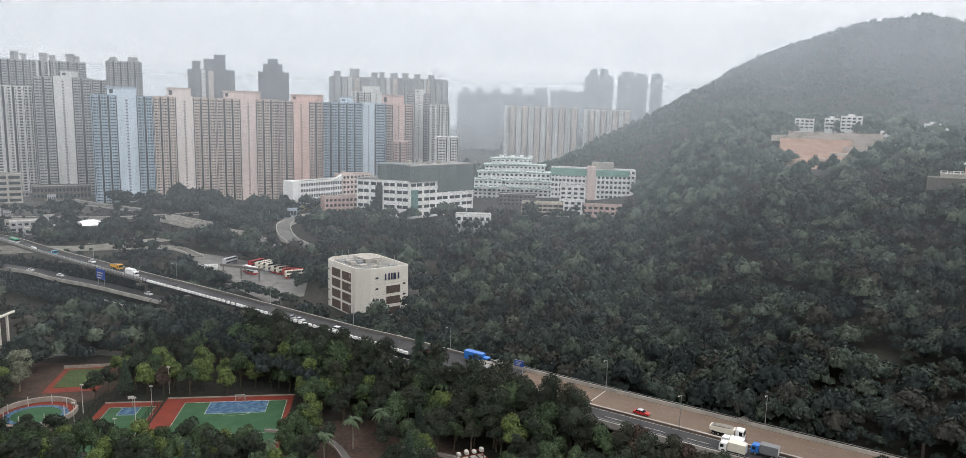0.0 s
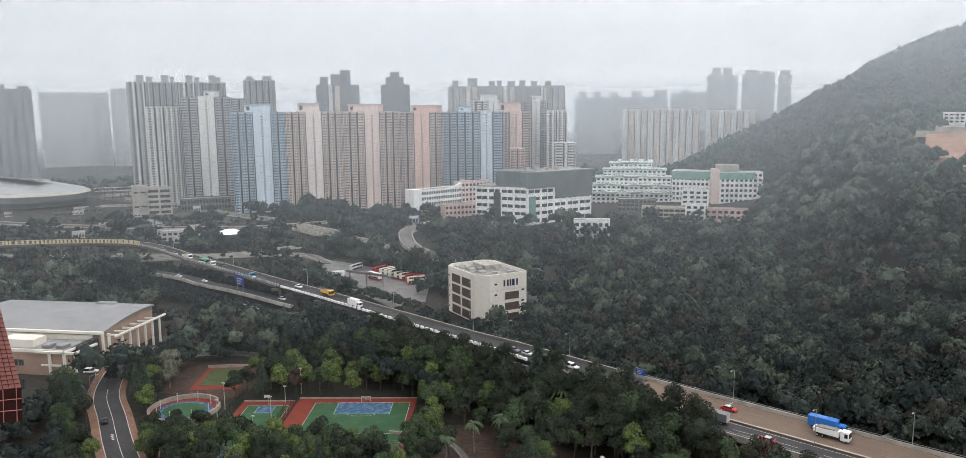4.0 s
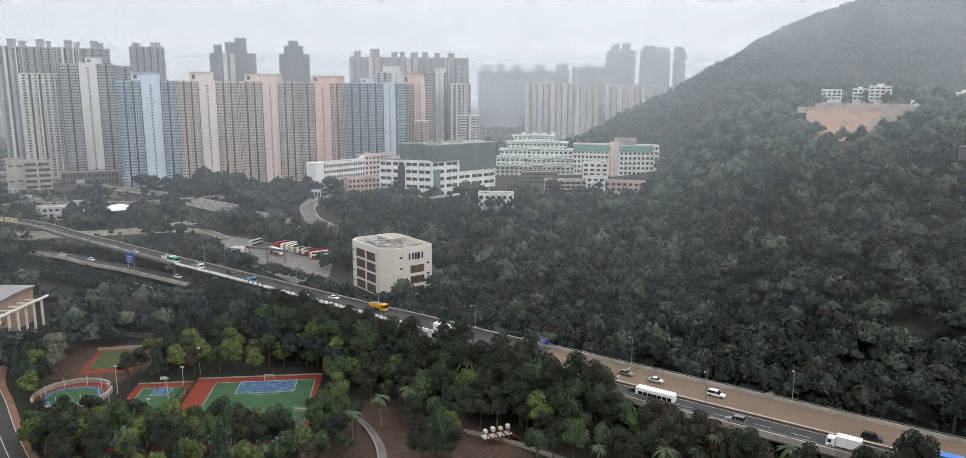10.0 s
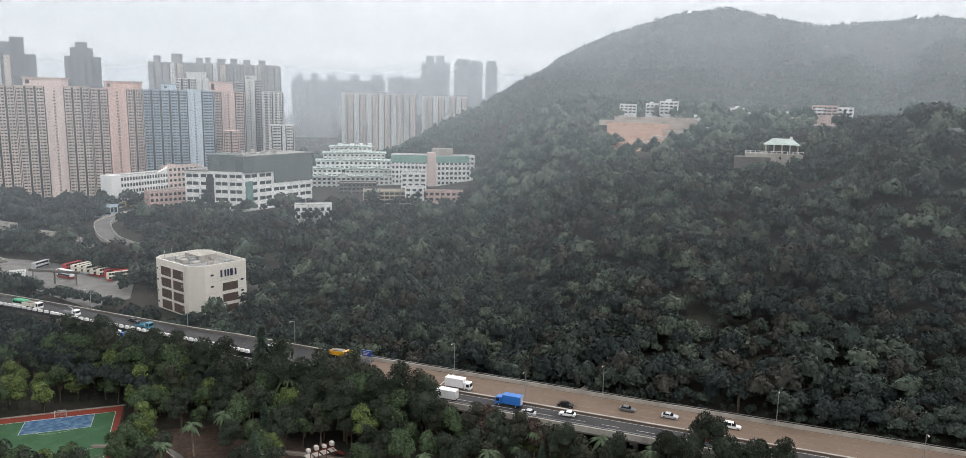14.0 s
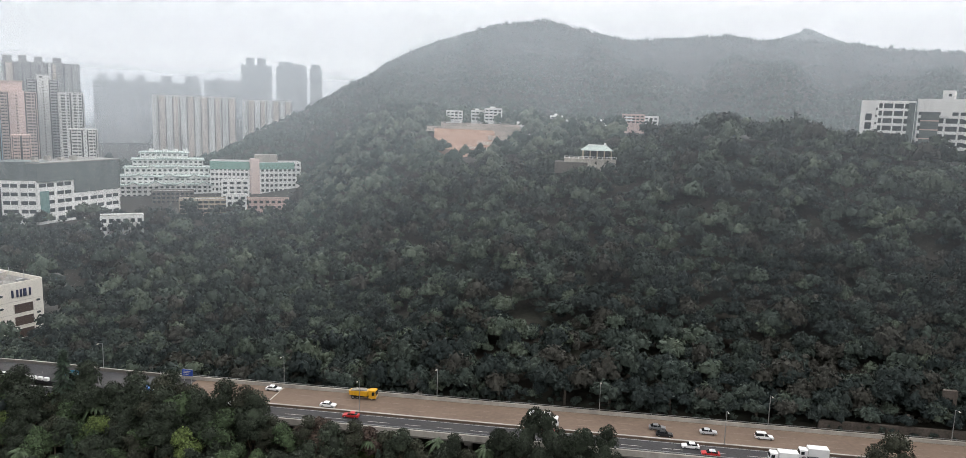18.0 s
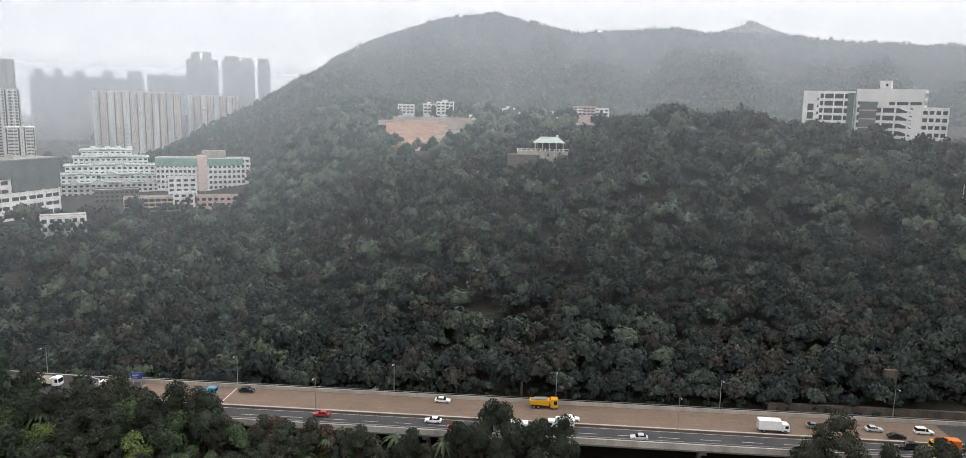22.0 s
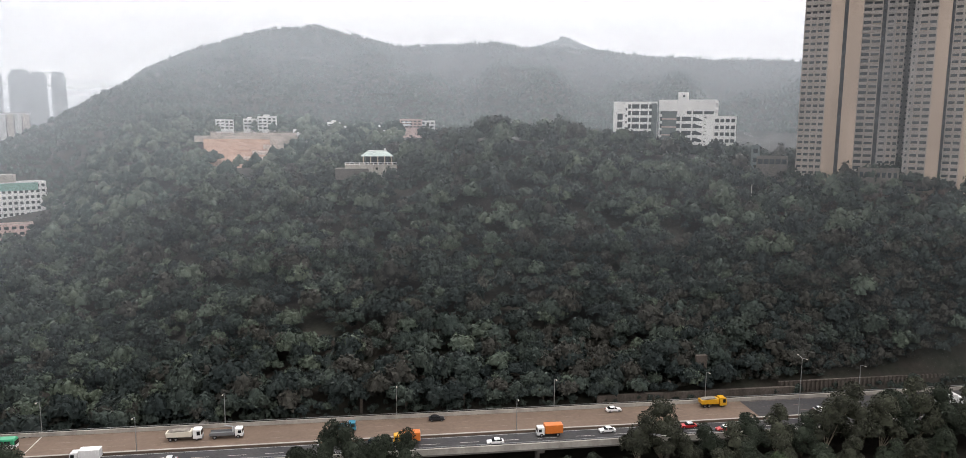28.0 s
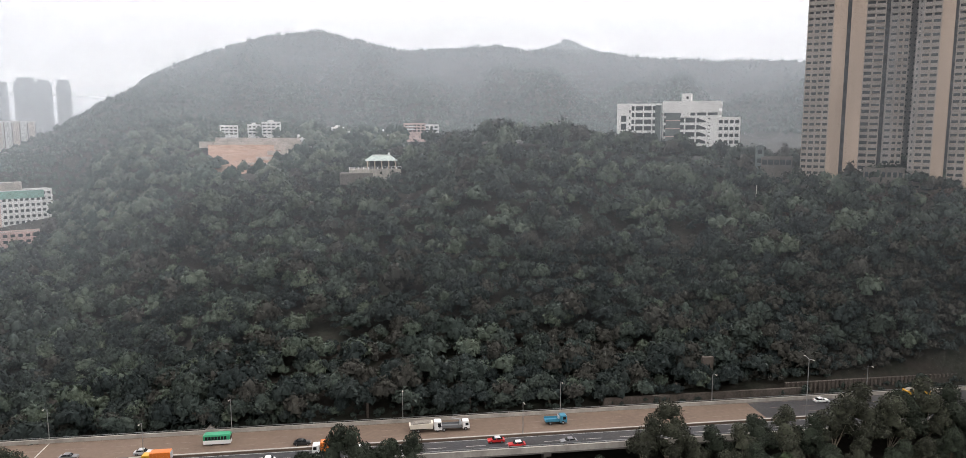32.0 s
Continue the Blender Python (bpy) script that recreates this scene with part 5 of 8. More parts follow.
# white school on the hill
def hill_school():
    ob, w = low_block("college_building", "white college building on the hilltop with dark window strips", 52.3, 55.4, 450, 78, 27, 16, 7, 5, "white_paint", fin=0.14, solid=0.36)
    part("blank_wall", Geo().box(-0.6, 7.8, -0.8, -0.3, -2, 28), "white_paint", ob)
    for k in range(2):
        part("slot_window", Geo().box(1.8, 4.8, -0.85, -0.75, 17.5 - k * 4.6, 21 - k * 4.6), "glass_dark", ob)
    for k in range(5):
        part("slot_window", Geo().box(6.4, 7.2, -0.85, -0.75, 8 + k * 3.7, 9.4 + k * 3.7), "glass_dark", ob)
    # dark flat panel on the wall stands in for a shaded recess
    part("dark_recess", Geo().box(w - 3.0, w + 0.1, -0.45, -0.3, -2, 27), "grey_cladding", ob)
    ob, w = low_block("college_building", "white college block with a stair tower on the hilltop", 55.6, 59.5, 452, 78, 28, 18, 7, 5, "white_paint", fin=0.14, solid=0.38, lean=-4)
    part("top_band", Geo().box(-0.5, w + 0.5, -0.75, -0.36, 22.6, 29.2), "white_paint", ob)
    part("grey_panel", Geo().box(1.6, 9.8, -0.8, -0.3, 0, 22.4), "grey_cladding", ob)
    for k in range(4):
        part("panel_band", Geo().box(1.5, 9.9, -0.88, -0.81, 4 + k * 4.6, 4.6 + k * 4.6), "pink_paint", ob)
    part("lift_tower", Geo().box(10.3, 15.4, -1, 6, 20, 33.5), "white_paint", ob)
    part("vent", Geo().box(13, 14.2, -1.06, -0.98, 30.5, 31.8), "glass_dark", ob)
    part("stair_screen", Geo().box(w - 4.2, w + 0.6, -1.0, -0.4, -3, 21), "white_paint", ob)
    for k in range(5):
        part("stair_flight", Geo().side([(w - 10.5, 4 + k * 3.8), (w - 4.1, 1.6 + k * 3.8), (w - 4.1, 3.2 + k * 3.8), (w - 10.5, 5.6 + k * 3.8)], -1.2, -0.3), "white_paint", ob)
    low_block("college_building", "low white college wing on the hilltop", 59.5, 61.0, 446, 78, 19, 14, 5, 4, "white_paint", fin=0.3, solid=0.5)
hill_school()
low_block("pavilion", "small white-roofed pavilion on the slope", 62.6, 64.6, 400, 73, 3.6, 8, 1, 5, "concrete", solid=0.3, fin=0.15)
low_block("pump_house", "slim grey and white service tower by the pavilion", 62.2, 62.7, 402, 73, 9, 5, 2, 1, "grey_cladding")
low_block("podium", "pale low podium wall below the hill towers", 69.2, 71.6, 372, 69, 4.5, 6, 1, 7, "concrete", solid=0.5)

# ---- village houses and the cleared slope ----
for az0, az1, r, z, h, st, lab in ((22.8, 24.0, 655, 86, 9, 3, "pale three storey village house"), (24.7, 25.6, 660, 86, 10, 3, "white village house with balconies"), (25.7, 27.0, 650, 86, 12.5, 4, "white village house with a roof room"),
                              (28.2, 29.5, 620, 80, 7, 2, "low white village house"), (30.7, 31.6, 640, 82, 12, 4, "white stepped village house"), (31.3, 32.2, 630, 82, 8, 3, "white village house with terraces"),
                              (34.5, 35.3, 640, 84, 7, 2, "small white house among trees"), (36.1, 37.7, 640, 88, 8.5, 3, "pink and white row house"), (37.7, 38.7, 650, 88, 7, 2, "pale grey row house"),
                              (29.5, 30.6, 600, 76, 4, 1, "low pale shed among trees"), (32.0, 33.6, 610, 77, 4, 1, "long low pale shed"), (38.3, 39.0, 435, 67, 6, 2, "small cream house half hidden by trees")):
    h *= 0.82
    ob, w = low_block("village_house", lab, az0, az1, r, z, h, 9, st, max(2, round((az1 - az0) * 3)), "pink_paint" if "pink" in lab else "white_paint", solid=0.5, fin=0.35, side_cols=3)
    if h > 8:
        part("roof_room", Geo().box(w * 0.3, w * 0.65, 2, 6, h, h + 2.4), "white_paint", ob)
    for k in range(1, st):
        part("balcony", Geo().box(w * 0.1, w * 0.5, -1.6, -0.36, k * h / st, k * h / st + 1.0), "white_paint", ob)
M["red_soil"] = mat("red_soil", (0.29, 0.19, 0.14), 0.95, 0.25, 1.5, 0.9, 7, 0.3, other=(0.22, 0.125, 0.085))
def bank(az0, az1, r0, z0, r1, z1, thick, material, label, name="cut_slope"):
    (a, b), (c, d) = (polar(az0, r0), polar(az1, r0)), (polar(az1, r1), polar(az0, r1))
    g = Geo().add([(*a, z0), (*b, z0), (*c, z1), (*d, z1), (*a, z0 - thick), (*b, z0 - thick), (*c, z1 - thick), (*d, z1 - thick)],
                  [(0, 1, 2, 3), (7, 6, 5, 4), (0, 4, 5, 1), (1, 5, 6, 2), (2, 6, 7, 3), (3, 7, 4, 0)])
    return structure(part(name, g, material), label, "slope")
bank(21.9, 27.0, 545, 60.5, 612, 79.5, 8, "red_soil", "bare reddish earth of a cleared slope")
M["shotcrete"] = mat("shotcrete", (0.5, 0.44, 0.39), 0.9, 0.12, 1.0, 0.6, 6, 0.2)
for az0, az1, r, z, h in ((21.3, 28.6, 614, 80, 1.2), (22.4, 28.4, 620, 83.2, 1.0), (26.5, 27.8, 598, 76, 3.2), (26.0, 27.6, 586, 72, 3.0), (25.2, 27.3, 575, 68, 3.0), (24.6, 26.8, 563, 64.5, 2.6), (24.2, 26.4, 553, 61.5, 2.2)):
    a, b = polar(az0, r), polar(az1, r - 4)
    ob = thing("terrace_wall", pose(a[0], a[1], z - 3, 0, 0, math.degrees(math.atan2(b[1] - a[1], b[0] - a[0]))), "pale sprayed-concrete terrace wall on the cleared slope", "wall")
    w = math.dist(a, b)
    part("face", Geo().side([(0, 0), (w, 0), (w, h + 3), (0, h + 3)], 0, 3.5), "shotcrete", ob)
    part("rail", Geo().box(0, w, 0.1, 0.25, h + 3.6, h + 3.8), "pale_concrete", ob)

# temple pavilion with a green roof
a = polar(33.3, 425)
temple = thing("temple_pavilion", pose(a[0], a[1], 69, 0, 0, -32) @ Matrix.Diagonal((1.3, 1.2, 1.1, 1)), "open pavilion with a pale green hipped roof on a terrace", "pavilion")
part("terrace", Geo().box(-8, 14, -5, 8, -6, 0.4), "pale_concrete", temple)
part("terrace_step", Geo().box(-12, 2, -7, 4, -7, -1.4), "concrete", temple)
part("roof", Geo().add([(-1, -3, 4.6), (13, -3, 4.6), (13, 7, 4.6), (-1, 7, 4.6), (2, 2, 7.2), (10, 2, 7.2)], [(0, 1, 5, 4), (1, 2, 5), (2, 3, 4, 5), (3, 0, 4), (3, 2, 1, 0)]), "pale_green_roof", temple)
part("ridge", Geo().box(2, 10, 1.8, 2.2, 7.15, 7.5), "white_paint", temple)
for x in (0, 3, 6, 9, 12):
    for y in (-2.2, 6.2):
        part("column", Geo().tube((x, y, 0.4), (x, y, 4.65), 0.22), "tan_paint", temple)
# dark colour on this wall stands in for the shaded interior
part("inner_wall", Geo().box(1, 11, 2, 6, 0.4, 4.6), "glass_and_shade", temple)
part("chimney", Geo().box(9, 9.9, 3, 3.9, 5.5, 8.4), "white_paint", temple)
for k in range(12):
    part("baluster_post", Geo().box(-8 + k * 2, -7.7 + k * 2, -5, -4.7, 0.4, 1.5), "white_paint", temple)
part("handrail", Geo().box(-8, 14.2, -5, -4.75, 1.5, 1.65), "white_paint", temple)


# ---- exchange building ----
M["cream_wall"] = mat("cream_wall", (0.66, 0.63, 0.565), 0.8, 0.05, 1.0, 0.45, 5, other=(0.58, 0.54, 0.47), streak=5)
M["brown_louvre"] = mat("brown_louvre", (0.085, 0.055, 0.042), 0.6, 0.15, 0.4)
M["navy"] = mat("navy_letters", (0.015, 0.02, 0.06), 0.5)


def exchange():
    """Front corner at the origin; x runs along the sign face (25 m), y along the louvre face (34 m)."""
    W, L, H, c = 25.5, 35.0, 22.5, 5.0
    ob = thing("exchange_building", pose(-51.2, 322.0, 0, 0, 0, 38.6), "cream four storey exchange building with brown louvre panels", "building")
    shell = [(c, 0), (W - 1, 0), (W, 1), (W, L - 4), (W - 4, L), (4, L), (0, L - 4), (0, c)]
    part("shell", Geo().prism(shell, -3, H - 1.6), "cream_wall", ob)
    inner = [(c + 0.3, 0.6), (W - 1.2, 0.6), (W - 0.6, 1.2), (W - 0.6, L - 4.2), (W - 4.2, L - 0.6), (4.2, L - 0.6), (0.6, L - 4.2), (0.6, c + 0.3)]
    g = Geo()
    n = len(shell)
    for i in range(n):
        j = (i + 1) % n
        g.add([(*shell[i], H - 1.6), (*shell[j], H - 1.6), (*inner[j], H - 1.6), (*inner[i], H - 1.6), (*shell[i], H), (*shell[j], H), (*inner[j], H), (*inner[i], H)],
              [(0, 1, 5, 4), (1, 2, 6, 5), (2, 3, 7, 6), (3, 0, 4, 7), (4, 5, 6, 7), (3, 2, 1, 0)])
    part("parapet", g, "cream_wall", ob)
    part("roof_deck", Geo().prism(inner, H - 1.75, H - 1.5), "roof_grey", ob)
    # louvre panels: frame and slats
    def louvre(x, y, z, w, h, turn):
        p = part("louvre_panel", Geo().box(0, w, -0.12, 0.25, 0, h), "brown_louvre", ob)
        p.matrix_basis = pose(x, y, z, 0, 0, turn)
        part("louvre_slats", slats(w, h), "brown_louvre", p)
        part("panel_frame", Geo().box(-0.2, 0, -0.25, 0.1, -0.2, h + 0.2).box(w, w + 0.2, -0.25, 0.1, -0.2, h + 0.2).box(0, w, -0.25, 0.1, h, h + 0.2).box(0, w, -0.25, 0.1, -0.2, 0), "cream_wall", p)
    def slats(w, h):
        g = Geo()
        k = 0.3
        while k < h - 0.2:
            g.box(0.05, w - 0.05, -0.22, -0.1, k, k + 0.12)
            k += 0.45
        return g
    for k, z in enumerate((0.6, 5.6, 10.6, 15.6)):
        for y in (L - 8.0, L - 18.0):
            louvre(0, y, z, 8.6, 4.0, -90)
    for z in (0.2, 5.2, 10.2):
        louvre(W - 12.5, 0, z, 7.5, 3.6, 0)
    oval = [(0.75 * math.cos(a * math.tau / 12) * 1.2, 0.5 * math.sin(a * math.tau / 12)) for a in range(12)]
    win = Geo().side(oval, -0.1, 0.2).mesh("oval_window", M["glass_dark"])
    ring = Geo()
    for a in range(12):
        (x, z), (X, Z) = oval[a], oval[(a + 1) % 12]
        ring.tube((x * 1.08, -0.1, z * 1.12), (X * 1.08, -0.1, Z * 1.12), 0.09, None, 5)
    ring = ring.mesh("surround", M["cream_wall"])
    spots = [(0, y, z, -90) for y in (L - 4.8, c + 4.5) for z in (3, 8, 13, 18)] + [(x, 0, z, 0) for x in (c + 3.2,) for z in (8, 13, 18)] + [(W - 2.8, 0, z, 0) for z in (4, 9, 14)]
    for x, y, z, t in spots:
        p = part("oval_window", win, None, ob)
        p.matrix_basis = pose(x, y, z, 0, 0, t)
        part("surround", ring, None, p)
    # dark sign drawn as plain strokes
    sign = part("sign", Geo().box(W - 13.2, W - 12.5, -0.35, -0.02, 16.6, 19.6).box(W - 11.3, W - 10.6, -0.35, -0.02, 16.6, 19.6).box(W - 9.9, W - 9.2, -0.35, -0.02, 16.6, 19.6).box(W - 8.6, W - 7.4, -0.35, -0.02, 16.6, 19.6).box(W - 6.3, W - 5.6, -0.35, -0.02, 16.6, 19.6), "navy", ob, "dark blue plain sign strokes")
    for k in range(1, 4):
        part("wall_joint", Geo().box(c, W - 1, -0.04, 0.02, k * 5 + 0.0, k * 5 + 0.12), "pale_concrete", ob)
    # roof clutter
    rng = random.Random(5)
    for _ in range(26):
        x, y = rng.uniform(4, W - 5), rng.uniform(6, L - 5)
        w, d, h = rng.uniform(0.8, 3.2), rng.uniform(0.8, 3.2), rng.uniform(0.5, 1.8)
        part("roof_unit", Geo().soft_box(x, x + w, y, y + d, H - 1.5, H - 1.5 + h, 0.08), rng.choice(["pale_concrete", "concrete", "steel"]), ob)
    for x, y in ((3, L - 6), (8, L - 3), (W - 3, 8), (W - 5, 14), (12, L - 2)):
        part("antenna", Geo().tube((x, y, H - 1.5), (x, y, H + 3.2), 0.09), "steel", ob)
    part("roof_house", Geo().box(13, 22, 18, 30, H - 1.5, H + 0.6), "pale_concrete", ob)
    for y in (10, 16, 22, 28):
        part("pipe", Geo().tube((2, y, H - 1.0), (12, y, H - 1.0), 0.18), "steel", ob)


exchange()
M["pale_yard"] = mat("pale_yard", (0.14, 0.135, 0.128), 0.9, 0.15, 1.0, 0.7, 8, 0.1)
M["depot_yard"] = mat("depot_yard", (0.17, 0.163, 0.155), 0.9, 0.2, 1.0, 0.8, 6, 0.1, other=(0.11, 0.105, 0.1))
slab = lambda pts, z, material, label, cat="pavement", name="pavement": structure(part(name, Geo().prism(pts, z - 0.4, z), material), label, cat)
slab([(-186, 470), (-172, 440), (-150, 404), (-100, 348), (-86, 362), (-92, 398), (-96, 420), (-128, 436), (-150, 452)], 0.12, "depot_yard", "pale concrete yard of the bus depot")
slab([(-50, 368), (-28, 350), (-20, 380), (-22, 425), (-32, 452), (-48, 466), (-56, 458), (-40, 440), (-34, 410), (-38, 380)], 0.1, "pale_yard", "pale drive round the exchange building")

slab([(-50, 160), (10, 150), (14, 172), (-8, 198), (-24, 214), (-44, 212), (-52, 190)], 0.03, "park_earth", "trodden reddish earth under the park trees", "ground", "ground")
slab([(-176, 256), (-150, 258), (-124, 258), (-118, 232), (-122, 222), (-152, 226), (-166, 240)], 0.03, "park_earth", "bare reddish earth round the lawn", "ground", "ground")

# ---- vehicles' shapes ----
M["tyre"] = mat("tyre", (0.018, 0.018, 0.018), 0.9)
M["rim"] = mat("rim", (0.4, 0.4, 0.41), 0.4, metal=0.8)
M["car_glass"] = mat("car_glass", (0.015, 0.018, 0.02), 0.08)
M["lamp_red"] = mat("lamp_red", (0.35, 0.02, 0.015), 0.3)
M["lamp_clear"] = mat("lamp_clear", (0.7, 0.7, 0.68), 0.2)
PAINT = {"white": (0.78, 0.78, 0.77), "black": (0.02, 0.02, 0.022), "red": (0.42, 0.025, 0.025), "blue": (0.03, 0.16, 0.5), "yellow": (0.62, 0.33, 0.02), "orange": (0.62, 0.17, 0.03), "grey": (0.16, 0.165, 0.17),
         "silver": (0.46, 0.47, 0.48), "green": (0.03, 0.30, 0.15), "teal": (0.05, 0.22, 0.32), "cream": (0.66, 0.62, 0.52), "dark_red": (0.3, 0.03, 0.03)}
for key, colour in PAINT.items():
    M["paint_" + key] = mat("paint_" + key, colour, 0.3, 0.05, 0.8, 0.35, 1.5, other=[c * 0.75 + 0.02 for c in colour])
M["cargo_bed"] = mat("cargo_bed", (0.24, 0.22, 0.19), 0.9, 0.2, 0.4, 0.7, 1.0)


def wheel_mesh(r, w):
    return Geo().tube((0, -w / 2, 0), (0, w / 2, 0), r, r, 14).mesh("tyre", M["tyre"]), Geo().tube((0, -w / 2 - 0.02, 0), (0, w / 2 + 0.02, 0), r * 0.55, r * 0.55, 10).mesh("rim", M["rim"])


WHEEL = {0.32: wheel_mesh(0.32, 0.2), 0.5: wheel_mesh(0.5, 0.3)}


def wheels(ob, xs, half, r):
    for x in xs:
        for y in (-half, half):
            t = part("wheel", WHEEL[r][0], None, ob)
            t.matrix_basis = pose(x, y, r)
            part("rim", WHEEL[r][1], None, t)


def car(m, paint, label, roof=None, tall=1.48, long=4.5, cat="car", group="traffic on the expressway"):
    """Front towards +x."""
    ob = thing("car", m, label, cat, group)
    h, b, w = tall, long / 2, 0.88
    part("body", Geo().side([(-b, 0.35), (b - 0.1, 0.3), (b, 0.55), (b - 0.1, 0.78), (b - 1.25, 0.95), (-b + 0.6, 0.98), (-b + 0.03, 0.9)], -w, w), "paint_" + paint, ob)
    part("cabin_glass", Geo().side([(b - 1.3, 0.93), (b - 2.0, h - 0.08), (-b + 1.1 if tall < 1.55 else -b + 0.4, h - 0.08), (-b + 0.45 if tall < 1.55 else -b + 0.15, 0.95)], -w + 0.1, w - 0.1), "car_glass", ob)
    part("roof", Geo().side([(b - 1.95, h - 0.1), (b - 2.2, h), (-b + 1.35 if tall < 1.55 else -b + 0.6, h), (-b + 1.05 if tall < 1.55 else -b + 0.35, h - 0.1)], -w + 0.12, w - 0.12), "paint_" + (roof or paint), ob)
    for y in (-1, 1):
        part("pillar", Geo().box(-0.15, 0.0, y * 0.78 - 0.03, y * 0.78 + 0.03, 0.93, h - 0.05), "paint_" + paint, ob)
        part("headlight", Geo().box(b - 0.16, b - 0.02, y * 0.62 - 0.17, y * 0.62 + 0.17, 0.6, 0.74), "lamp_clear", ob)
        part("tail_light", Geo().box(-b - 0.02, -b + 0.08, y * 0.65 - 0.15, y * 0.65 + 0.15, 0.65, 0.85), "lamp_red", ob)
    if cat == "taxi":
        part("roof_sign", Geo().soft_box(-0.25, 0.05, -0.3, 0.3, h, h + 0.14, 0.04), "paint_white", ob)
    wheels(ob, (-b + 0.85, b - 0.85), 0.8, 0.32)
    return ob


def cab(ob, x, paint, w=1.1, h=2.6, long=1.9):
    c = part("cab", Geo().side([(x - long, 0.55), (x, 0.55), (x + 0.05, 1.3), (x - 0.12, h - 0.15), (x - 0.3, h), (x - long, h)], -w, w), "paint_" + paint, ob)
    part("windscreen", Geo().side([(x + 0.02, 1.42), (x + 0.06, 1.42), (x - 0.08, h - 0.35), (x - 0.12, h - 0.35)], -w + 0.1, w - 0.1), "car_glass", c)
    for y in (-w - 0.01, w - 0.03):
        part("side_window", Geo().box(x - 1.15, x - 0.3, y, y + 0.04, 1.4, h - 0.4), "car_glass", c)
    for y in (-0.8, 0.8):
        part("headlight", Geo().box(x + 0.0, x + 0.08, y - 0.15, y + 0.15, 0.7, 0.9), "lamp_clear", ob)
    part("bumper", Geo().soft_box(x - 0.2, x + 0.15, -w, w, 0.4, 0.65, 0.05), "paint_grey", ob)


def box_truck(m, cab_paint, box_paint, label, long=8.5, tall=3.6, group="traffic on the expressway"):
    ob = thing("box_truck", m, label, "truck", group)
    b = long / 2
    cab(ob, b, cab_paint)
    part("chassis", Geo().box(-b + 0.1, b - 1.5, -0.45, 0.45, 0.55, 0.95), "tyre", ob)
    box = part("cargo_box", Geo().soft_box(-b, b - 2.1, -1.22, 1.22, 0.95, tall, 0.06), "paint_" + box_paint, ob)
    part("rear_door", Geo().box(-b - 0.03, -b + 0.01, -1.1, 1.1, 1.05, tall - 0.1), "paint_silver", box)
    for k in range(1, 6):
        x = -b + (long - 2.1) * k / 6
        part("rib", Geo().box(x - 0.04, x + 0.04, -1.26, 1.26, 1.0, tall - 0.05), "paint_" + box_paint, box)
    wheels(ob, (-b + 1.4, b - 1.1), 1.0, 0.5)
    return ob


def tipper(m, cab_paint, bed_paint, label, long=8.8, group="traffic on the expressway"):
    ob = thing("tipper_truck", m, label, "truck", group)
    b = long / 2
    cab(ob, b, cab_paint, 1.2, 2.9, 2.1)
    part("chassis", Geo().box(-b + 0.1, b - 1.5, -0.5, 0.5, 0.6, 1.05), "tyre", ob)
    bed = part("tipping_bed", Geo().side([(-b, 1.2), (b - 2.5, 1.05), (b - 2.4, 2.6), (-b - 0.2, 2.35)], -1.2, 1.2), "paint_" + bed_paint, ob)
    part("load", Geo().side([(-b + 0.2, 2.4), (b - 2.7, 2.5), (b - 3.6, 2.85), (-b + 1.3, 2.7)], -1.0, 1.0), "cargo_bed", bed)
    for k in range(6):
        x = -b + 0.2 + (long - 2.8) * k / 5
        part("stake", Geo().box(x - 0.06, x + 0.06, -1.26, 1.26, 1.2, 2.4), "paint_" + bed_paint, bed)
    wheels(ob, (-b + 1.0, -b + 2.3, b - 1.2), 1.0, 0.5)
    return ob


def flatbed(m, cab_paint, bed_paint, label, long=8.5, crane=False, group="traffic on the expressway"):
    ob = thing("flatbed_truck", m, label, "truck", group)
    b = long / 2
    cab(ob, b, cab_paint)
    part("chassis", Geo().box(-b + 0.1, b - 1.5, -0.45, 0.45, 0.55, 0.95), "tyre", ob)
    bed = part("flatbed", Geo().box(-b, b - 2.2, -1.2, 1.2, 0.95, 1.2), "paint_" + bed_paint, ob)
    for y in (-1.2, 1.14):
        part("side_board", Geo().box(-b, b - 2.2, y, y + 0.06, 1.2, 1.75), "paint_" + bed_paint, bed)
    part("headboard", Geo().box(b - 2.3, b - 2.2, -1.15, 1.15, 1.2, 2.4), "paint_silver", bed)
    if crane:
        part("crane_arm", Geo().tube((b - 2.6, 0, 1.2), (b - 2.6, 0, 2.9), 0.2).tube((b - 2.6, 0, 2.9), (-0.6, 0.2, 3.3), 0.14), "paint_silver", ob)
    wheels(ob, (-b + 1.4, b - 1.1), 1.0, 0.5)
    return ob


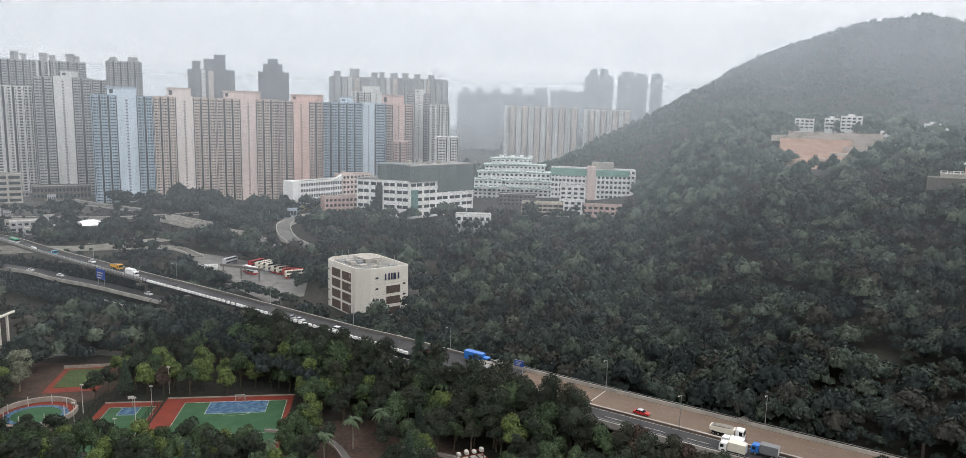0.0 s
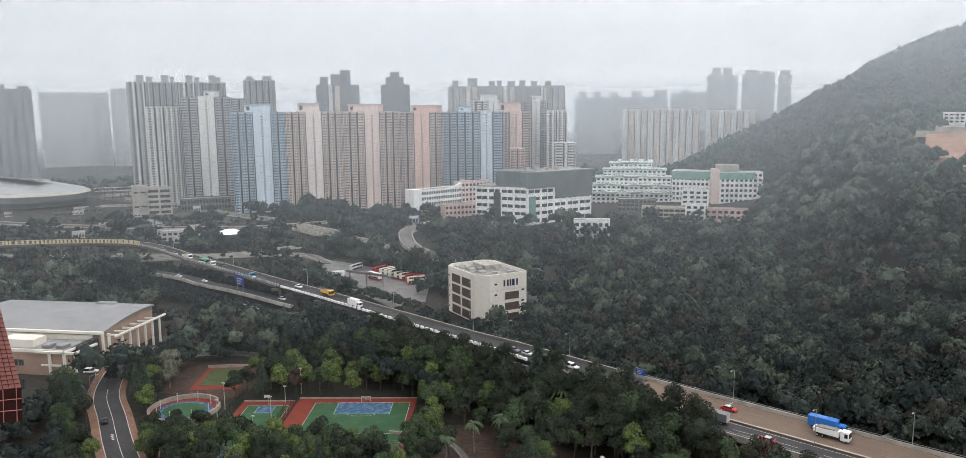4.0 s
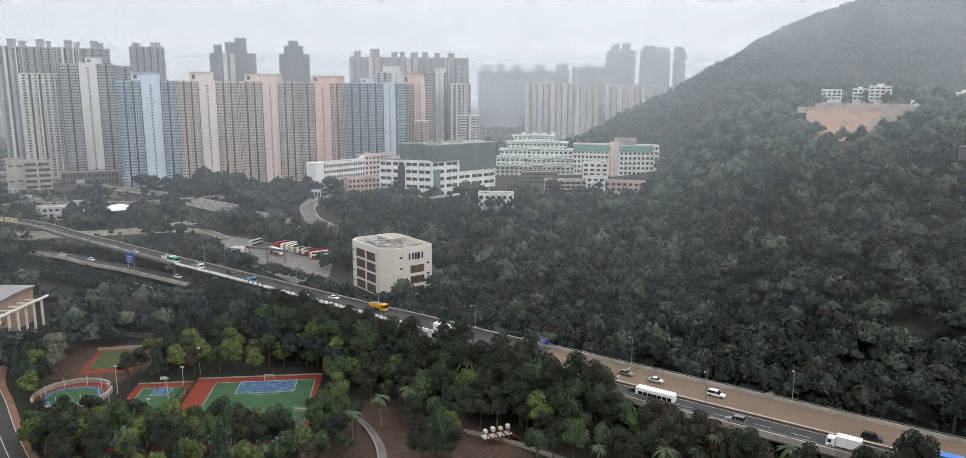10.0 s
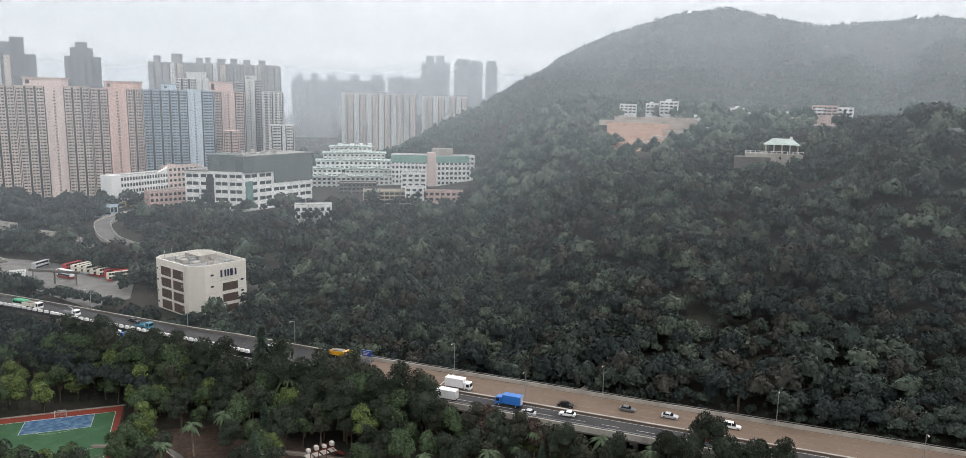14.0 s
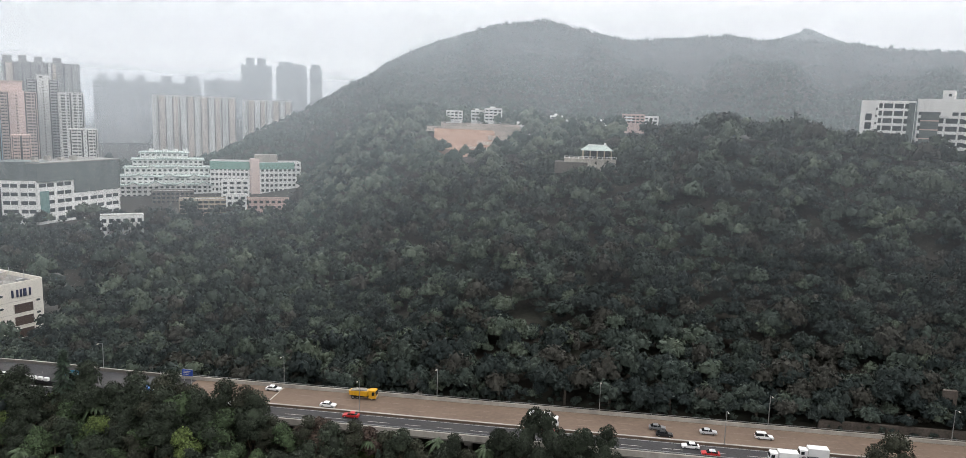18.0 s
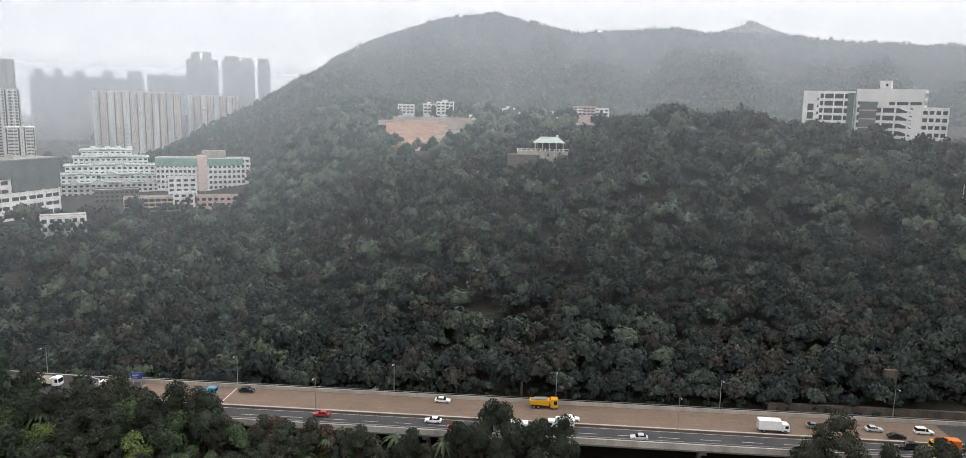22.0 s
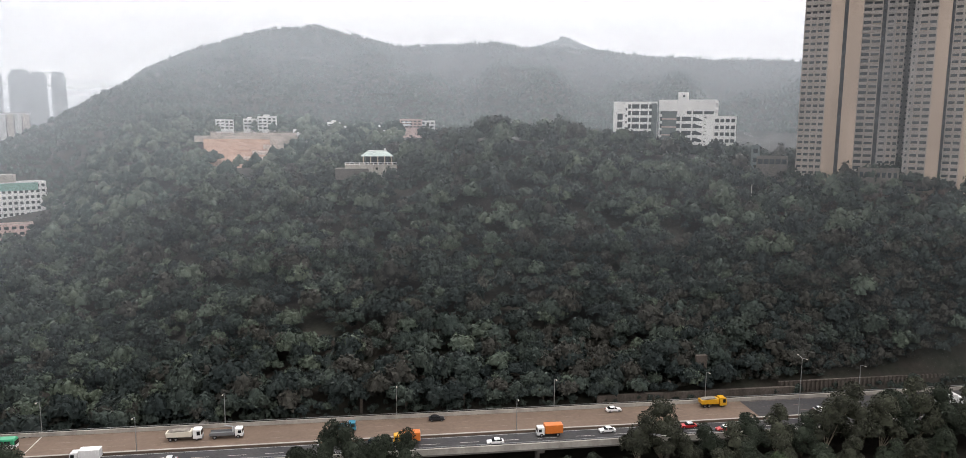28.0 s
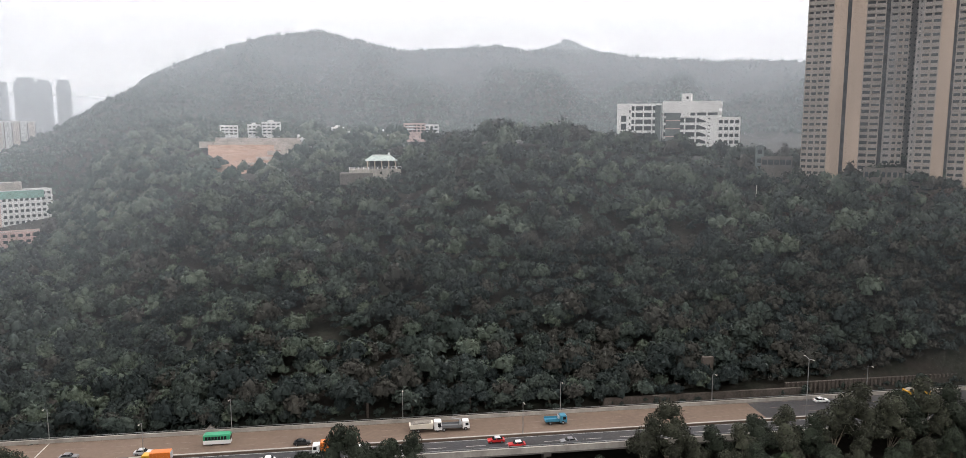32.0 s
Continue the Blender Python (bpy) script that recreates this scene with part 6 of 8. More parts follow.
def coach(m, paint, lower, label, long=11.5, tall=3.4, decks=1, group="traffic on the expressway", name="coach"):
    ob = thing(name, m, label, "bus", group)
    b = long / 2
    part("lower_body", Geo().soft_box(-b, b, -1.25, 1.25, 0.4, 1.45, 0.12), "paint_" + lower, ob)
    part("upper_body", Geo().soft_box(-b, b, -1.24, 1.24, 1.45, tall, 0.2), "paint_" + paint, ob)
    for d in range(decks):
        z = 1.5 + d * 1.95
        for k in range(7):
            x = -b + 0.6 + (long - 1.4) * k / 7
            part("side_window", Geo().box(x, x + (long - 1.4) / 7 - 0.15, -1.27, 1.27, z, z + 0.95), "car_glass", ob)
    part("windscreen", Geo().box(b - 0.02, b + 0.03, -1.1, 1.1, 1.2, tall - 0.5), "car_glass", ob)
    part("roof_panel", Geo().soft_box(-b + 0.3, b - 0.3, -1.1, 1.1, tall - 0.05, tall + 0.1, 0.05), "paint_" + paint, ob)
    wheels(ob, (-b + 2.2, b - 2.0), 1.0, 0.5)
    return ob


# parked double-deck buses
for x, y, t, p, l in ((-129, 427, 60, "red", "red"), (-124, 424, 58, "cream", "red"), (-120.5, 422, 58, "cream", "silver"), (-117, 420, 57, "cream", "silver"), (-112, 415, 50, "cream", "dark_red"), (-108, 412, 48, "cream", "dark_red"),
                      (-103, 408, 35, "red", "dark_red"), (-98, 406, 32, "red", "dark_red"), (-100, 401, 30, "cream", "dark_red"), (-127, 409, 140, "white", "dark_red"), (-146, 432, 70, "silver", "grey")):
    coach(pose(x, y, 0.12, 0, 0, t), p, l, f"{p} double-deck bus parked in the depot yard", 11.0, 4.4, 2, "buses in the depot", "double_deck_bus")
gantry = thing("depot_gantry", pose(-128, 396, 0.1, 0, 0, -22), "grey steel gantry beside the depot yard", "gantry")
part("beam", Geo().box(-14, 14, -0.6, 0.6, 6.0, 7.2), "concrete", gantry)
for x in (-12, 0, 12):
    part("post", Geo().tube((x, 0, 0), (x, 0, 6.1), 0.35), "concrete", gantry)

# ---- sports courts ----
M["court_green"] = mat("court_green", (0.026, 0.072, 0.032), 0.7, 0.12, 0.6, 0.7, 4, other=(0.045, 0.098, 0.048), spec=0.15)
M["court_red"] = mat("court_red", (0.165, 0.033, 0.021), 0.75, 0.1, 0.6, 0.7, 4, other=(0.12, 0.03, 0.022), spec=0.15)
# pale mottling puts the sky's reflection on the wet court into the colour
M["court_blue"] = mat("court_blue", (0.022, 0.062, 0.125), 0.6, 0.12, 0.5, 0.9, 1.6, other=(0.10, 0.17, 0.23), spec=0.2)
M["lawn"] = mat("lawn", (0.05, 0.075, 0.025), 0.95, 0.3, 0.8, 0.6, 5, 0.3)
M["mesh_dark"] = mat("mesh_dark", (0.02, 0.03, 0.025), 0.7)
M["paver"] = mat("paver", (0.15, 0.08, 0.052), 0.85, 0.25, 0.5, 0.7, 5, other=(0.19, 0.125, 0.09))
M["cream_rim"] = mat("cream_rim", (0.30, 0.26, 0.225), 0.85, 0.1, 0.5, 0.5, 2)


def court(m, w, l, border, label, key):
    """Far edge at y = 0, running towards -y."""
    ob = thing("sports_court", m, label, "sports court")
    part("border", Geo().box(0, w, -l, 0, -0.3, 0.05), "court_red", ob)
    part("playing_surface", Geo().box(border[0], w - border[1], -l + border[2], -border[3], 0, 0.07), "court_green", ob)
    return ob


line = lambda ob, x0, x1, y0, y1: part("line", Geo().box(x0, x1, y0, y1, 0.05, 0.085), "line_white", ob)
tilt = 8.0
pitch = court(pose(-97.7, 226.4, 0, 0, 0, tilt), 40, 50, (6.2, 2.2, 3, 3.6), "green hard football pitch with a red border and blue goal areas", "pitch")
for y in (-13.2, -46.6):
    part("goal_area", Geo().box(14, 32, y, y + 9.6, 0, 0.078), "court_blue", pitch)
    for a in ((14, 32, y, y + 0.12), (14, 32, y + 9.5, y + 9.62), (14, 14.12, y, y + 9.6), (31.9, 32.02, y, y + 9.6)):
        line(pitch, *a)
for a in ((6.3, 6.42, -52.5, -3.8), (37.5, 37.62, -52.5, -3.8), (6.3, 37.6, -3.9, -3.78), (6.3, 37.6, -28.1, -27.98)):
    line(pitch, *a)
for k in range(12):
    a0, a1 = math.pi + k * math.pi / 12, math.pi + (k + 1) * math.pi / 12
    part("line", Geo().add([(23 + q * math.cos(a), -13.2 + q * 0.35 * math.sin(a), z) for q in (4.4, 4.56) for z in (0.06, 0.085) for a in (a0, a1)], [(2, 3, 7, 6), (0, 1, 3, 2), (4, 6, 7, 5)]), "line_white", pitch)
goal = thing("football_goal", pose(-97.7, 226.4, 0, 0, 0, tilt) @ pose(21.5, -3.6, 0.07), "white tubular football goal with a net", "goal")
for x in (0, 3):
    part("post", Geo().tube((x, 0, 0), (x, 0, 2.1), 0.07), "line_white", goal)
    part("brace", Geo().tube((x, 0, 2.1), (x, 1.2, 0), 0.04), "line_white", goal)
part("crossbar", Geo().tube((0, 0, 2.1), (3, 0, 2.1), 0.07), "line_white", goal)
g = Geo()
for k in range(11):
    g.tube((k * 0.3, 0, 2.08), (k * 0.3, 1.2, 0.03), 0.012, None, 3)
for k in range(8):
    g.tube((0, k * 0.16, 2.08 - k * 0.28), (3, k * 0.16, 2.08 - k * 0.28), 0.012, None, 3)
part("net", g, "line_white", goal)
basket = court(pose(-115.2, 221.6, 0, 0, 0, tilt), 17.2, 46, (2.4, 1.0, 2, 3.4), "green basketball court with a red border and blue keys", "court")
for y in (-9.8, -42):
    part("key", Geo().box(6.4, 11.8, y, y + 5.8, 0, 0.078), "court_blue", basket)
    for a in ((6.4, 11.8, y, y + 0.1), (6.3, 6.4, y, y + 5.8), (11.8, 11.9, y, y + 5.8)):
        line(basket, *a)
part("key", Geo().tube((9.1, -23, 0), (9.1, -23, 0.078), 2.4, 2.4, 20), "court_blue", basket)
for a in ((2.6, 2.7, -43.6, -3.6), (16, 16.1, -43.6, -3.6), (2.6, 16.1, -3.7, -3.6), (2.6, 16.1, -23.05, -22.95)):
    line(basket, *a)
for y, d in ((-3.0, -1), (-44, 1)):
    hoop = thing("basketball_hoop", pose(-115.2, 221.6, 0.07, 0, 0, tilt) @ pose(9.1, y, 0), "basketball hoop with a white backboard", "basketball hoop")
    part("post", Geo().tube((0, 0, 0), (0, 0, 3.3), 0.1).tube((0, 0, 3.2), (0, d * 1.3, 3.3), 0.07), "steel", hoop)
    part("backboard", Geo().box(-0.9, 0.9, d * 1.3 - 0.03, d * 1.3 + 0.03, 2.9, 3.95), "line_white", hoop)
    part("rim", Geo().tube((0, d * 1.55, 3.05), (0, d * 1.55, 3.1), 0.24, 0.24, 12), "court_red", hoop)


def fence(m, run, tall, label):
    """A chain-link fence along +x: posts, rails and wires."""
    ob = thing("chain_link_fence", m, label, "fence")
    n = max(2, round(run / 3))
    post = Geo().tube((0, 0, 0), (0, 0, tall), 0.06, None, 6).mesh("post", M["mesh_dark"])
    for k in range(n + 1):
        part("post", post, None, ob).matrix_basis = pose(run * k / n, 0, 0)
    for z in (0.1, tall / 2, tall):
        part("rail", Geo().tube((0, 0, z), (run, 0, z), 0.035, None, 5), "mesh_dark", ob)
    g = Geo()
    k = 0.0
    while k < run:
        g.box(k, k + 0.035, -0.008, 0.008, 0.1, tall)
        k += 0.3
    part("netting", g, "mesh_dark", ob)
    return ob


P0 = pose(-97.7, 226.4, 0, 0, 0, tilt)
fence(P0 @ pose(0, 1, 0), 41, 4.5, "tall dark chain-link fence behind the pitch")
fence(P0 @ pose(-0.6, 0, 0, 0, 0, -90), 56, 4.5, "tall dark chain-link fence between two courts")
fence(P0 @ pose(40.6, 0, 0, 0, 0, -90), 56, 4.5, "tall dark chain-link fence beside the trees")
fence(pose(-115.2, 222.2, 0, 0, 0, tilt), 17, 4.0, "tall dark chain-link fence behind the basketball court")
fence(pose(-115.6, 221.6, 0, 0, 0, tilt - 90), 46, 4.0, "tall dark chain-link fence along the basketball court")
kerb = lambda m, run: structure(part("kerb", Geo().box(0, run, 0, 0.3, 0, 0.35), "cream_rim"), "pale kerb round a sports court", "kerb")
kerb(None, 40).matrix_basis = P0 @ pose(0, 0.2, 0)
kerb(None, 17).matrix_basis = pose(-115.2, 221.7, 0, 0, 0, tilt)
# small lawn court
lawn = thing("lawn_court", pose(-142.4, 250.6, 0, 0, 0, tilt + 4), "small grass court with a red paved edge", "lawn")
part("paving", Geo().box(-1.5, 15, -22, 1.5, -0.3, 0.06), "court_red", lawn)
part("grass", Geo().box(0.4, 13.2, -17.6, 0, 0, 0.12), "lawn", lawn)
part("wall", Geo().box(-2.0, 16.4, 1.6, 2.0, 0, 1.1), "cream_rim", lawn)
# round skating rink
rink = thing("round_play_rink", pose(-131.0, 212.0, 0), "round play rink with a pale wall and blue green floor", "play area")
pts = [(10.5 * math.cos(a * math.tau / 40), 10.5 * math.sin(a * math.tau / 40)) for a in range(40)]
part("paving", Geo().prism([(x * 1.02, y * 1.02) for x, y in pts], -0.3, 0.05), "court_red", rink)
part("outer_floor", Geo().prism([(x * 0.86, y * 0.72) for x, y in pts], 0, 0.08), "court_blue", rink)
part("inner_floor", Geo().prism([(x * 0.66, y * 0.58) for x, y in pts], 0, 0.1), "court_green", rink)
for k in range(40):
    if k in (3, 4, 30, 31):
        continue
    (x, y), (X, Y) = pts[k], pts[(k + 1) % 40]
    part("wall_segment", Geo().prism([(x, y), (X, Y), (X * 1.06, Y * 1.06), (x * 1.06, y * 1.06)], 0, 1.5), "cream_rim", rink)
for k in range(0, 40, 5):
    x, y = pts[k]
    part("post", Geo().tube((x * 0.8, y * 0.8, 0), (x * 0.8, y * 0.8, 3.2), 0.12), "line_white", rink)
for pts_ in ([(-131, 202), (-128, 194), (-122, 186), (-116, 176)], [(-122, 202), (-120, 194), (-117, 188), (-112, 178)]):
    ln = curve([(x, y, 0) for x, y in pts_], 2)
    structure(part("path", Geo().strip(ln, -1.2, 1.2, -0.2, 0.06), "paver"), "reddish paved garden path", "path")
    structure(part("path_edge", Geo().strip(ln, 1.2, 1.5, -0.2, 0.5), "cream_rim"), "pale path edging", "path")
# park paths and a low wall
for pts_ in ([(-160, 262), (-148, 266), (-138, 268), (-126, 264)], [(-140, 292), (-130, 290), (-122, 286)]):
    ln = curve([(x, y, 0) for x, y in pts_], 3)
    structure(part("path", Geo().strip(ln, -1.1, 1.1, -0.2, 0.6), "pale_yard"), "pale concrete path through the wood", "path")
    structure(part("path_edge", Geo().strip(ln, -1.5, -1.1, -0.2, 1.3), "cream_rim"), "low pale wall beside the path", "path")
for pts_ in ([(-20, 196), (0, 188), (18, 176), (40, 160)], [(-60, 205), (-42, 200), (-32, 184), (-28, 168)]):
    ln = curve([(x, y, 0) for x, y in pts_], 3)
    structure(part("path", Geo().strip(ln, -1.1, 1.1, -0.2, 0.08), "pale_yard"), "pale concrete path through the park", "path")
    structure(part("path_edge", Geo().strip(ln, 1.1, 1.4, -0.2, 0.9), "cream_rim"), "low pale wall beside the path", "path")
# climbing frame
frame_ob = thing("climbing_frame", pose(-3, 183, 0, 0, 0, 25), "red and white climbing frame in the park", "play equipment")
for k in range(4):
    for y in (0, 2.5):
        part("post", Geo().tube((k * 2.2, y, 0), (k * 2.2, y, 3.6), 0.1), "court_red", frame_ob)
    part("panel", Geo().box(k * 2.2 - 0.8, k * 2.2 + 0.8, 0, 2.5, 2.2, 2.35), "line_white", frame_ob)
    part("cap", Geo().soft_box(k * 2.2 - 0.5, k * 2.2 + 0.5, 0.6, 1.9, 3.6, 4.3 + 0.3 * (k % 2), 0.15), "line_white", frame_ob)
for y in (0, 2.5):
    part("top_rail", Geo().tube((0, y, 3.6), (6.6, y, 3.6), 0.09), "court_red", frame_ob)
part("slide", Geo().side([(6.6, 2.2), (9.6, 0.2), (9.8, 0.5), (6.8, 2.5)], 0.4, 1.6), "court_red", frame_ob)

# court floodlights
for x, y in ((-113, 200), (-98, 205), (-97.2, 214), (-118, 214), (-96.5, 190), (-99, 231)):
    fl = thing("floodlight_mast", pose(x, y, 0), "white floodlight mast beside the courts", "street lamp")
    part("pole", Geo().tube((0, 0, 0), (0, 0, 9), 0.1, 0.07), "line_white", fl)
    part("lantern", Geo().soft_box(-0.5, 0.5, -0.2, 0.25, 8.9, 9.25, 0.06), "pale_concrete", fl)

# ---- street and sports hall ----
street = curve([(-100, 146, 0), (-131, 180, 0), (-150, 203, 0), (-166, 223, 0), (-179, 250, 0), (-184, 275, 0)], 4)
structure(part("street", Geo().strip(street, -4.2, 3.6, -0.2, 0.08), "asphalt"), "narrow asphalt street beside the park", "road")
structure(part("pavement", Geo().strip(street, 3.6, 5.6, -0.2, 0.22), "paver"), "reddish block-paved pavement", "pavement")
structure(part("pavement", Geo().strip(street, -6.6, -4.2, -0.2, 0.22), "paver"), "wide reddish block-paved pavement", "pavement")
structure(part("kerb", Geo().strip(street, 3.5, 3.72, -0.2, 0.25), "pale_concrete"), "pale kerb of the street", "kerb")
structure(part("kerb", Geo().strip(street, -4.35, -4.12, -0.2, 0.25), "pale_concrete"), "pale kerb of the street", "kerb")
structure(part("lane_line", Geo().strip(street[:26], -0.3, -0.12, 0.05, 0.09), "line_white"), "white centre line of the street", "road marking")
for k, (dx, w) in enumerate(((0, 1.8), (1.4, 1.2), (2.6, 1.9), (3.9, 1.4))):
    structure(part("road_marking", Geo().box(-140.2 - dx * 0.63, -140.2 - dx * 0.63 + 0.7, 188 + dx * 0.77, 188 + dx * 0.77 + w * 0.5, 0.05, 0.09), "line_white"), "white painted road lettering bar", "road marking")
M["brick_tan"] = mat("brick_tan", (0.34, 0.235, 0.18), 0.85, 0.08, 0.6, 0.4, 5)
M["metal_roof"] = mat("metal_roof", (0.22, 0.22, 0.225), 0.5, 0.06, 1.0, 0.4, 8)


def sports_hall():
    ob = thing("sports_hall", pose(-189, 253.5, 0, 0, 0, 0), "tan sports hall with a curved grey metal roof and white frames", "building")
    L, W = 66, 33
    part("hall", Geo().box(-L, 0, 0, W, -1, 11.5), "brick_tan", ob)
    prof = [(k / 12 * W, 11.6 + 4.2 * math.sin(math.pi * (0.12 + 0.5 * k / 12)) - 1.4) for k in range(13)]
    g = Geo()
    for (y, z), (Y, Z) in zip(prof, prof[1:]):
        g.add([(-L - 1.5, y, z), (1.2, y, z), (1.2, Y, Z), (-L - 1.5, Y, Z), (-L - 1.5, y, z + 0.6), (1.2, y, z + 0.6), (1.2, Y, Z + 0.6), (-L - 1.5, Y, Z + 0.6)],
              [(4, 5, 6, 7), (3, 2, 1, 0), (1, 2, 6, 5), (0, 4, 7, 3), (0, 1, 5, 4), (2, 3, 7, 6)])
    part("curved_roof", g, "metal_roof", ob)
    part("gable", Geo().add([(-0.2, y, 11) for y, z in prof] + [(-0.2, y, z) for y, z in prof] + [(0.05, y, 11) for y, z in prof] + [(0.05, y, z) for y, z in prof],
                            [(26 + k, 27 + k, 40 + k, 39 + k) for k in range(12)] + [(k + 1, k, 13 + k, 14 + k) for k in range(12)]), "brick_tan", ob)
    for k in range(0, 22):
        part("roof_seam", Geo().add([(-L + k * 3.1, y, z + 0.6) for y, z in prof] + [(-L + k * 3.1 + 0.12, y, z + 0.6) for y, z in prof] + [(-L + k * 3.1 + 0.06, y, z + 0.64) for y, z in prof],
                                    [(i, i + 1, 27 + i, 26 + i) for i in range(12)] + [(14 + i, 13 + i, 26 + i, 27 + i) for i in range(12)]), "metal_roof", ob)
    part("eaves", Geo().box(-L - 1, 0.8, -1.4, 0.2, 11.2, 12.2), "cream_wall", ob)
    part("roof_vent", Geo().soft_box(-24, -15, W * 0.9, W - 0.4, 14, 15.6, 0.4), "metal_roof", ob)
    annex = part("annex", Geo().box(-46, -4, -17, -0.1, -1, 8.6), "brick_tan", ob)
    part("annex_parapet", Geo().box(-46.2, -3.8, -17.2, -16.8, 8.6, 9.8), "cream_wall", annex)
    part("annex_parapet", Geo().box(-46.2, -3.8, -0.6, -0.2, 8.6, 10.6), "cream_wall", annex)
    part("annex_roof", Geo().box(-45.8, -4.2, -16.7, -0.7, 8.6, 8.75), "roof_grey", annex)
    for x in (-43, -37, -16, -10):
        part("roof_unit", Geo().soft_box(x, x + 3.4, -13, -9, 8.7, 10.2, 0.15), "metal_roof", annex)
    part("roof_tank", Geo().box(-34, -20, -12, -5, 8.6, 11.6), "cream_wall", annex)
    part("glass_stair", Geo().box(-4.2, -1.4, -12, -0.5, -1, 9.6), "glass_and_shade", ob)
    for k in range(10):
        part("window", Geo().box(-44 + k * 2.4, -42 + k * 2.4, -17.12, -16.9, 3.4, 5.6), "glass_dark", annex)
    part("porch", Geo().box(-46, -30, -24, -17.1, -1, 5.0), "brick_tan", ob)
    # white post and beam frames at the end
    for y in range(2, 32, 5):
        part("frame_post", Geo().box(6.4, 7.1, y, y + 0.7, -1, 10.5), "cream_wall", ob)
        part("frame_beam", Geo().box(0.1, 7.1, y, y + 0.7, 9.8, 10.5), "cream_wall", ob)
    part("frame_beam", Geo().box(6.4, 7.1, -2, 32, 10.5, 11.2), "cream_wall", ob)
    for x, y in ((-3, -18.5), (1.5, -18.5), (-9, -18.5), (2, -3.4), (4.6, -3.4)):
        part("frame_post", Geo().box(x, x + 0.8, y, y + 0.8, -1, 9.5 if y < -10 else 12.5), "cream_wall", ob)
    part("frame_beam", Geo().box(-14, 2.3, -18.5, -17.7, 8.8, 9.6).box(-3, -2.2, -18.5, -6, 8.8, 9.6).box(1.5, 2.3, -18.5, -6, 8.8, 9.6).box(-12, 2.3, -18.4, -17.8, 4.0, 4.6), "cream_wall", ob)
    drum = part("round_terrace_wall", Geo(), "cream_rim", ob)
    g = Geo()
    for k in range(24):
        a, b = k * math.tau / 24, (k + 1) * math.tau / 24
        g.prism([(-30 + q * math.cos(t), -31 + q * 0.8 * math.sin(t)) for q, t in ((11, a), (11, b), (11.6, b), (11.6, a))], -1, 4.2)
    drum.data = g.mesh("round_terrace_wall", M["cream_rim"])
    part("terrace_floor", Geo().prism([(-30 + 11 * math.cos(k * math.tau / 24), -31 + 8.8 * math.sin(k * math.tau / 24)) for k in range(24)], -1, 0.6), "brick_tan", ob)


sports_hall()
car(pose(-185.5, 241, 0.1, 0, 0, 20), "white", "white people carrier parked by the sports hall", None, 1.9, 4.9, "van", "cars by the hall")
car(pose(-176, 262, 0.1, 0, 0, 70), "black", "black car parked by the sports hall", None, 1.48, 4.5, "car", "cars by the hall")
car(pose(-150.6, 199.5, 0.1, 0, 0, 128), "black", "black car parked along the street", None, 1.48, 4.5, "car", "cars by the hall")
for k in range(3, len(street), 3):
    x, y, z, a, b = street[k]
    if y > 215:
        street_lamp(x - a * 5.2, y - b * 5.2, 0.2, math.degrees(math.atan2(-a, b)) + 180, 6.5)

# ---- velodrome and the valley floor ----
M["velo_skin"] = mat("velo_skin", (0.27, 0.28, 0.28), 0.45, 0.06, 3.0, 0.4, 15)
velo = thing("velodrome", pose(-660, 748, 0, 0, 0, -18), "grey metal-clad oval velodrome with a low domed roof", "stadium")
def ring_part(name, r0, z0, r1, z1, material, n=64, a0=0.0, a1=1.0):
    g = Geo()
    for k in range(n):
        a, b = (a0 + (a1 - a0) * k / n) * math.tau, (a0 + (a1 - a0) * (k + 1) / n) * math.tau
        g.add([(r0 * math.cos(a), r0 * 0.66 * math.sin(a), z0), (r0 * math.cos(b), r0 * 0.66 * math.sin(b), z0), (r1 * math.cos(b), r1 * 0.66 * math.sin(b), z1), (r1 * math.cos(a), r1 * 0.66 * math.sin(a), z1)], [(0, 1, 2, 3)])
    return part(name, g, material, velo)
ring_part("base_wall", 92, -2, 96, 2.5, "brown_concrete")
ring_part("lower_skin", 96, 2.5, 103, 8.5, "velo_skin")
ring_part("window_band", 103.2, 8.4, 103.5, 10.2, "glass_and_shade", 30, 0.62, 0.86)
ring_part("outer_skin", 102.6, 8.5, 106, 15, "velo_skin")
ring_part("roof_edge", 106, 15, 100, 17.5, "pale_concrete")
ring_part("roof", 100, 17.5, 62, 24, "velo_skin")
ring_part("roof_crown", 62, 24, 1, 27.5, "metal_roof")
part("roof_fin", Geo().add([(-34, 12, 28.5), (52, 18, 28.5), (70, -8, 31), (-10, -10, 33), (-34, 12, 26), (52, 18, 26), (70, -8, 29.4), (-10, -10, 31.4)], [(0, 1, 2, 3), (7, 6, 5, 4), (0, 4, 5, 1), (1, 5, 6, 2), (2, 6, 7, 3), (3, 7, 4, 0)]), "pale_concrete", velo)
for a in (150, 215):
    part("mast", Geo().tube((70 * math.cos(radians(a)), 40 * math.sin(radians(a)), 18), (70 * math.cos(radians(a)), 40 * math.sin(radians(a)), 60), 0.5, 0.25), "steel", velo)
tent = thing("event_tent", pose(-287, 545, 0, 0, 0, 30), "white peaked event tent on the valley floor", "tent")
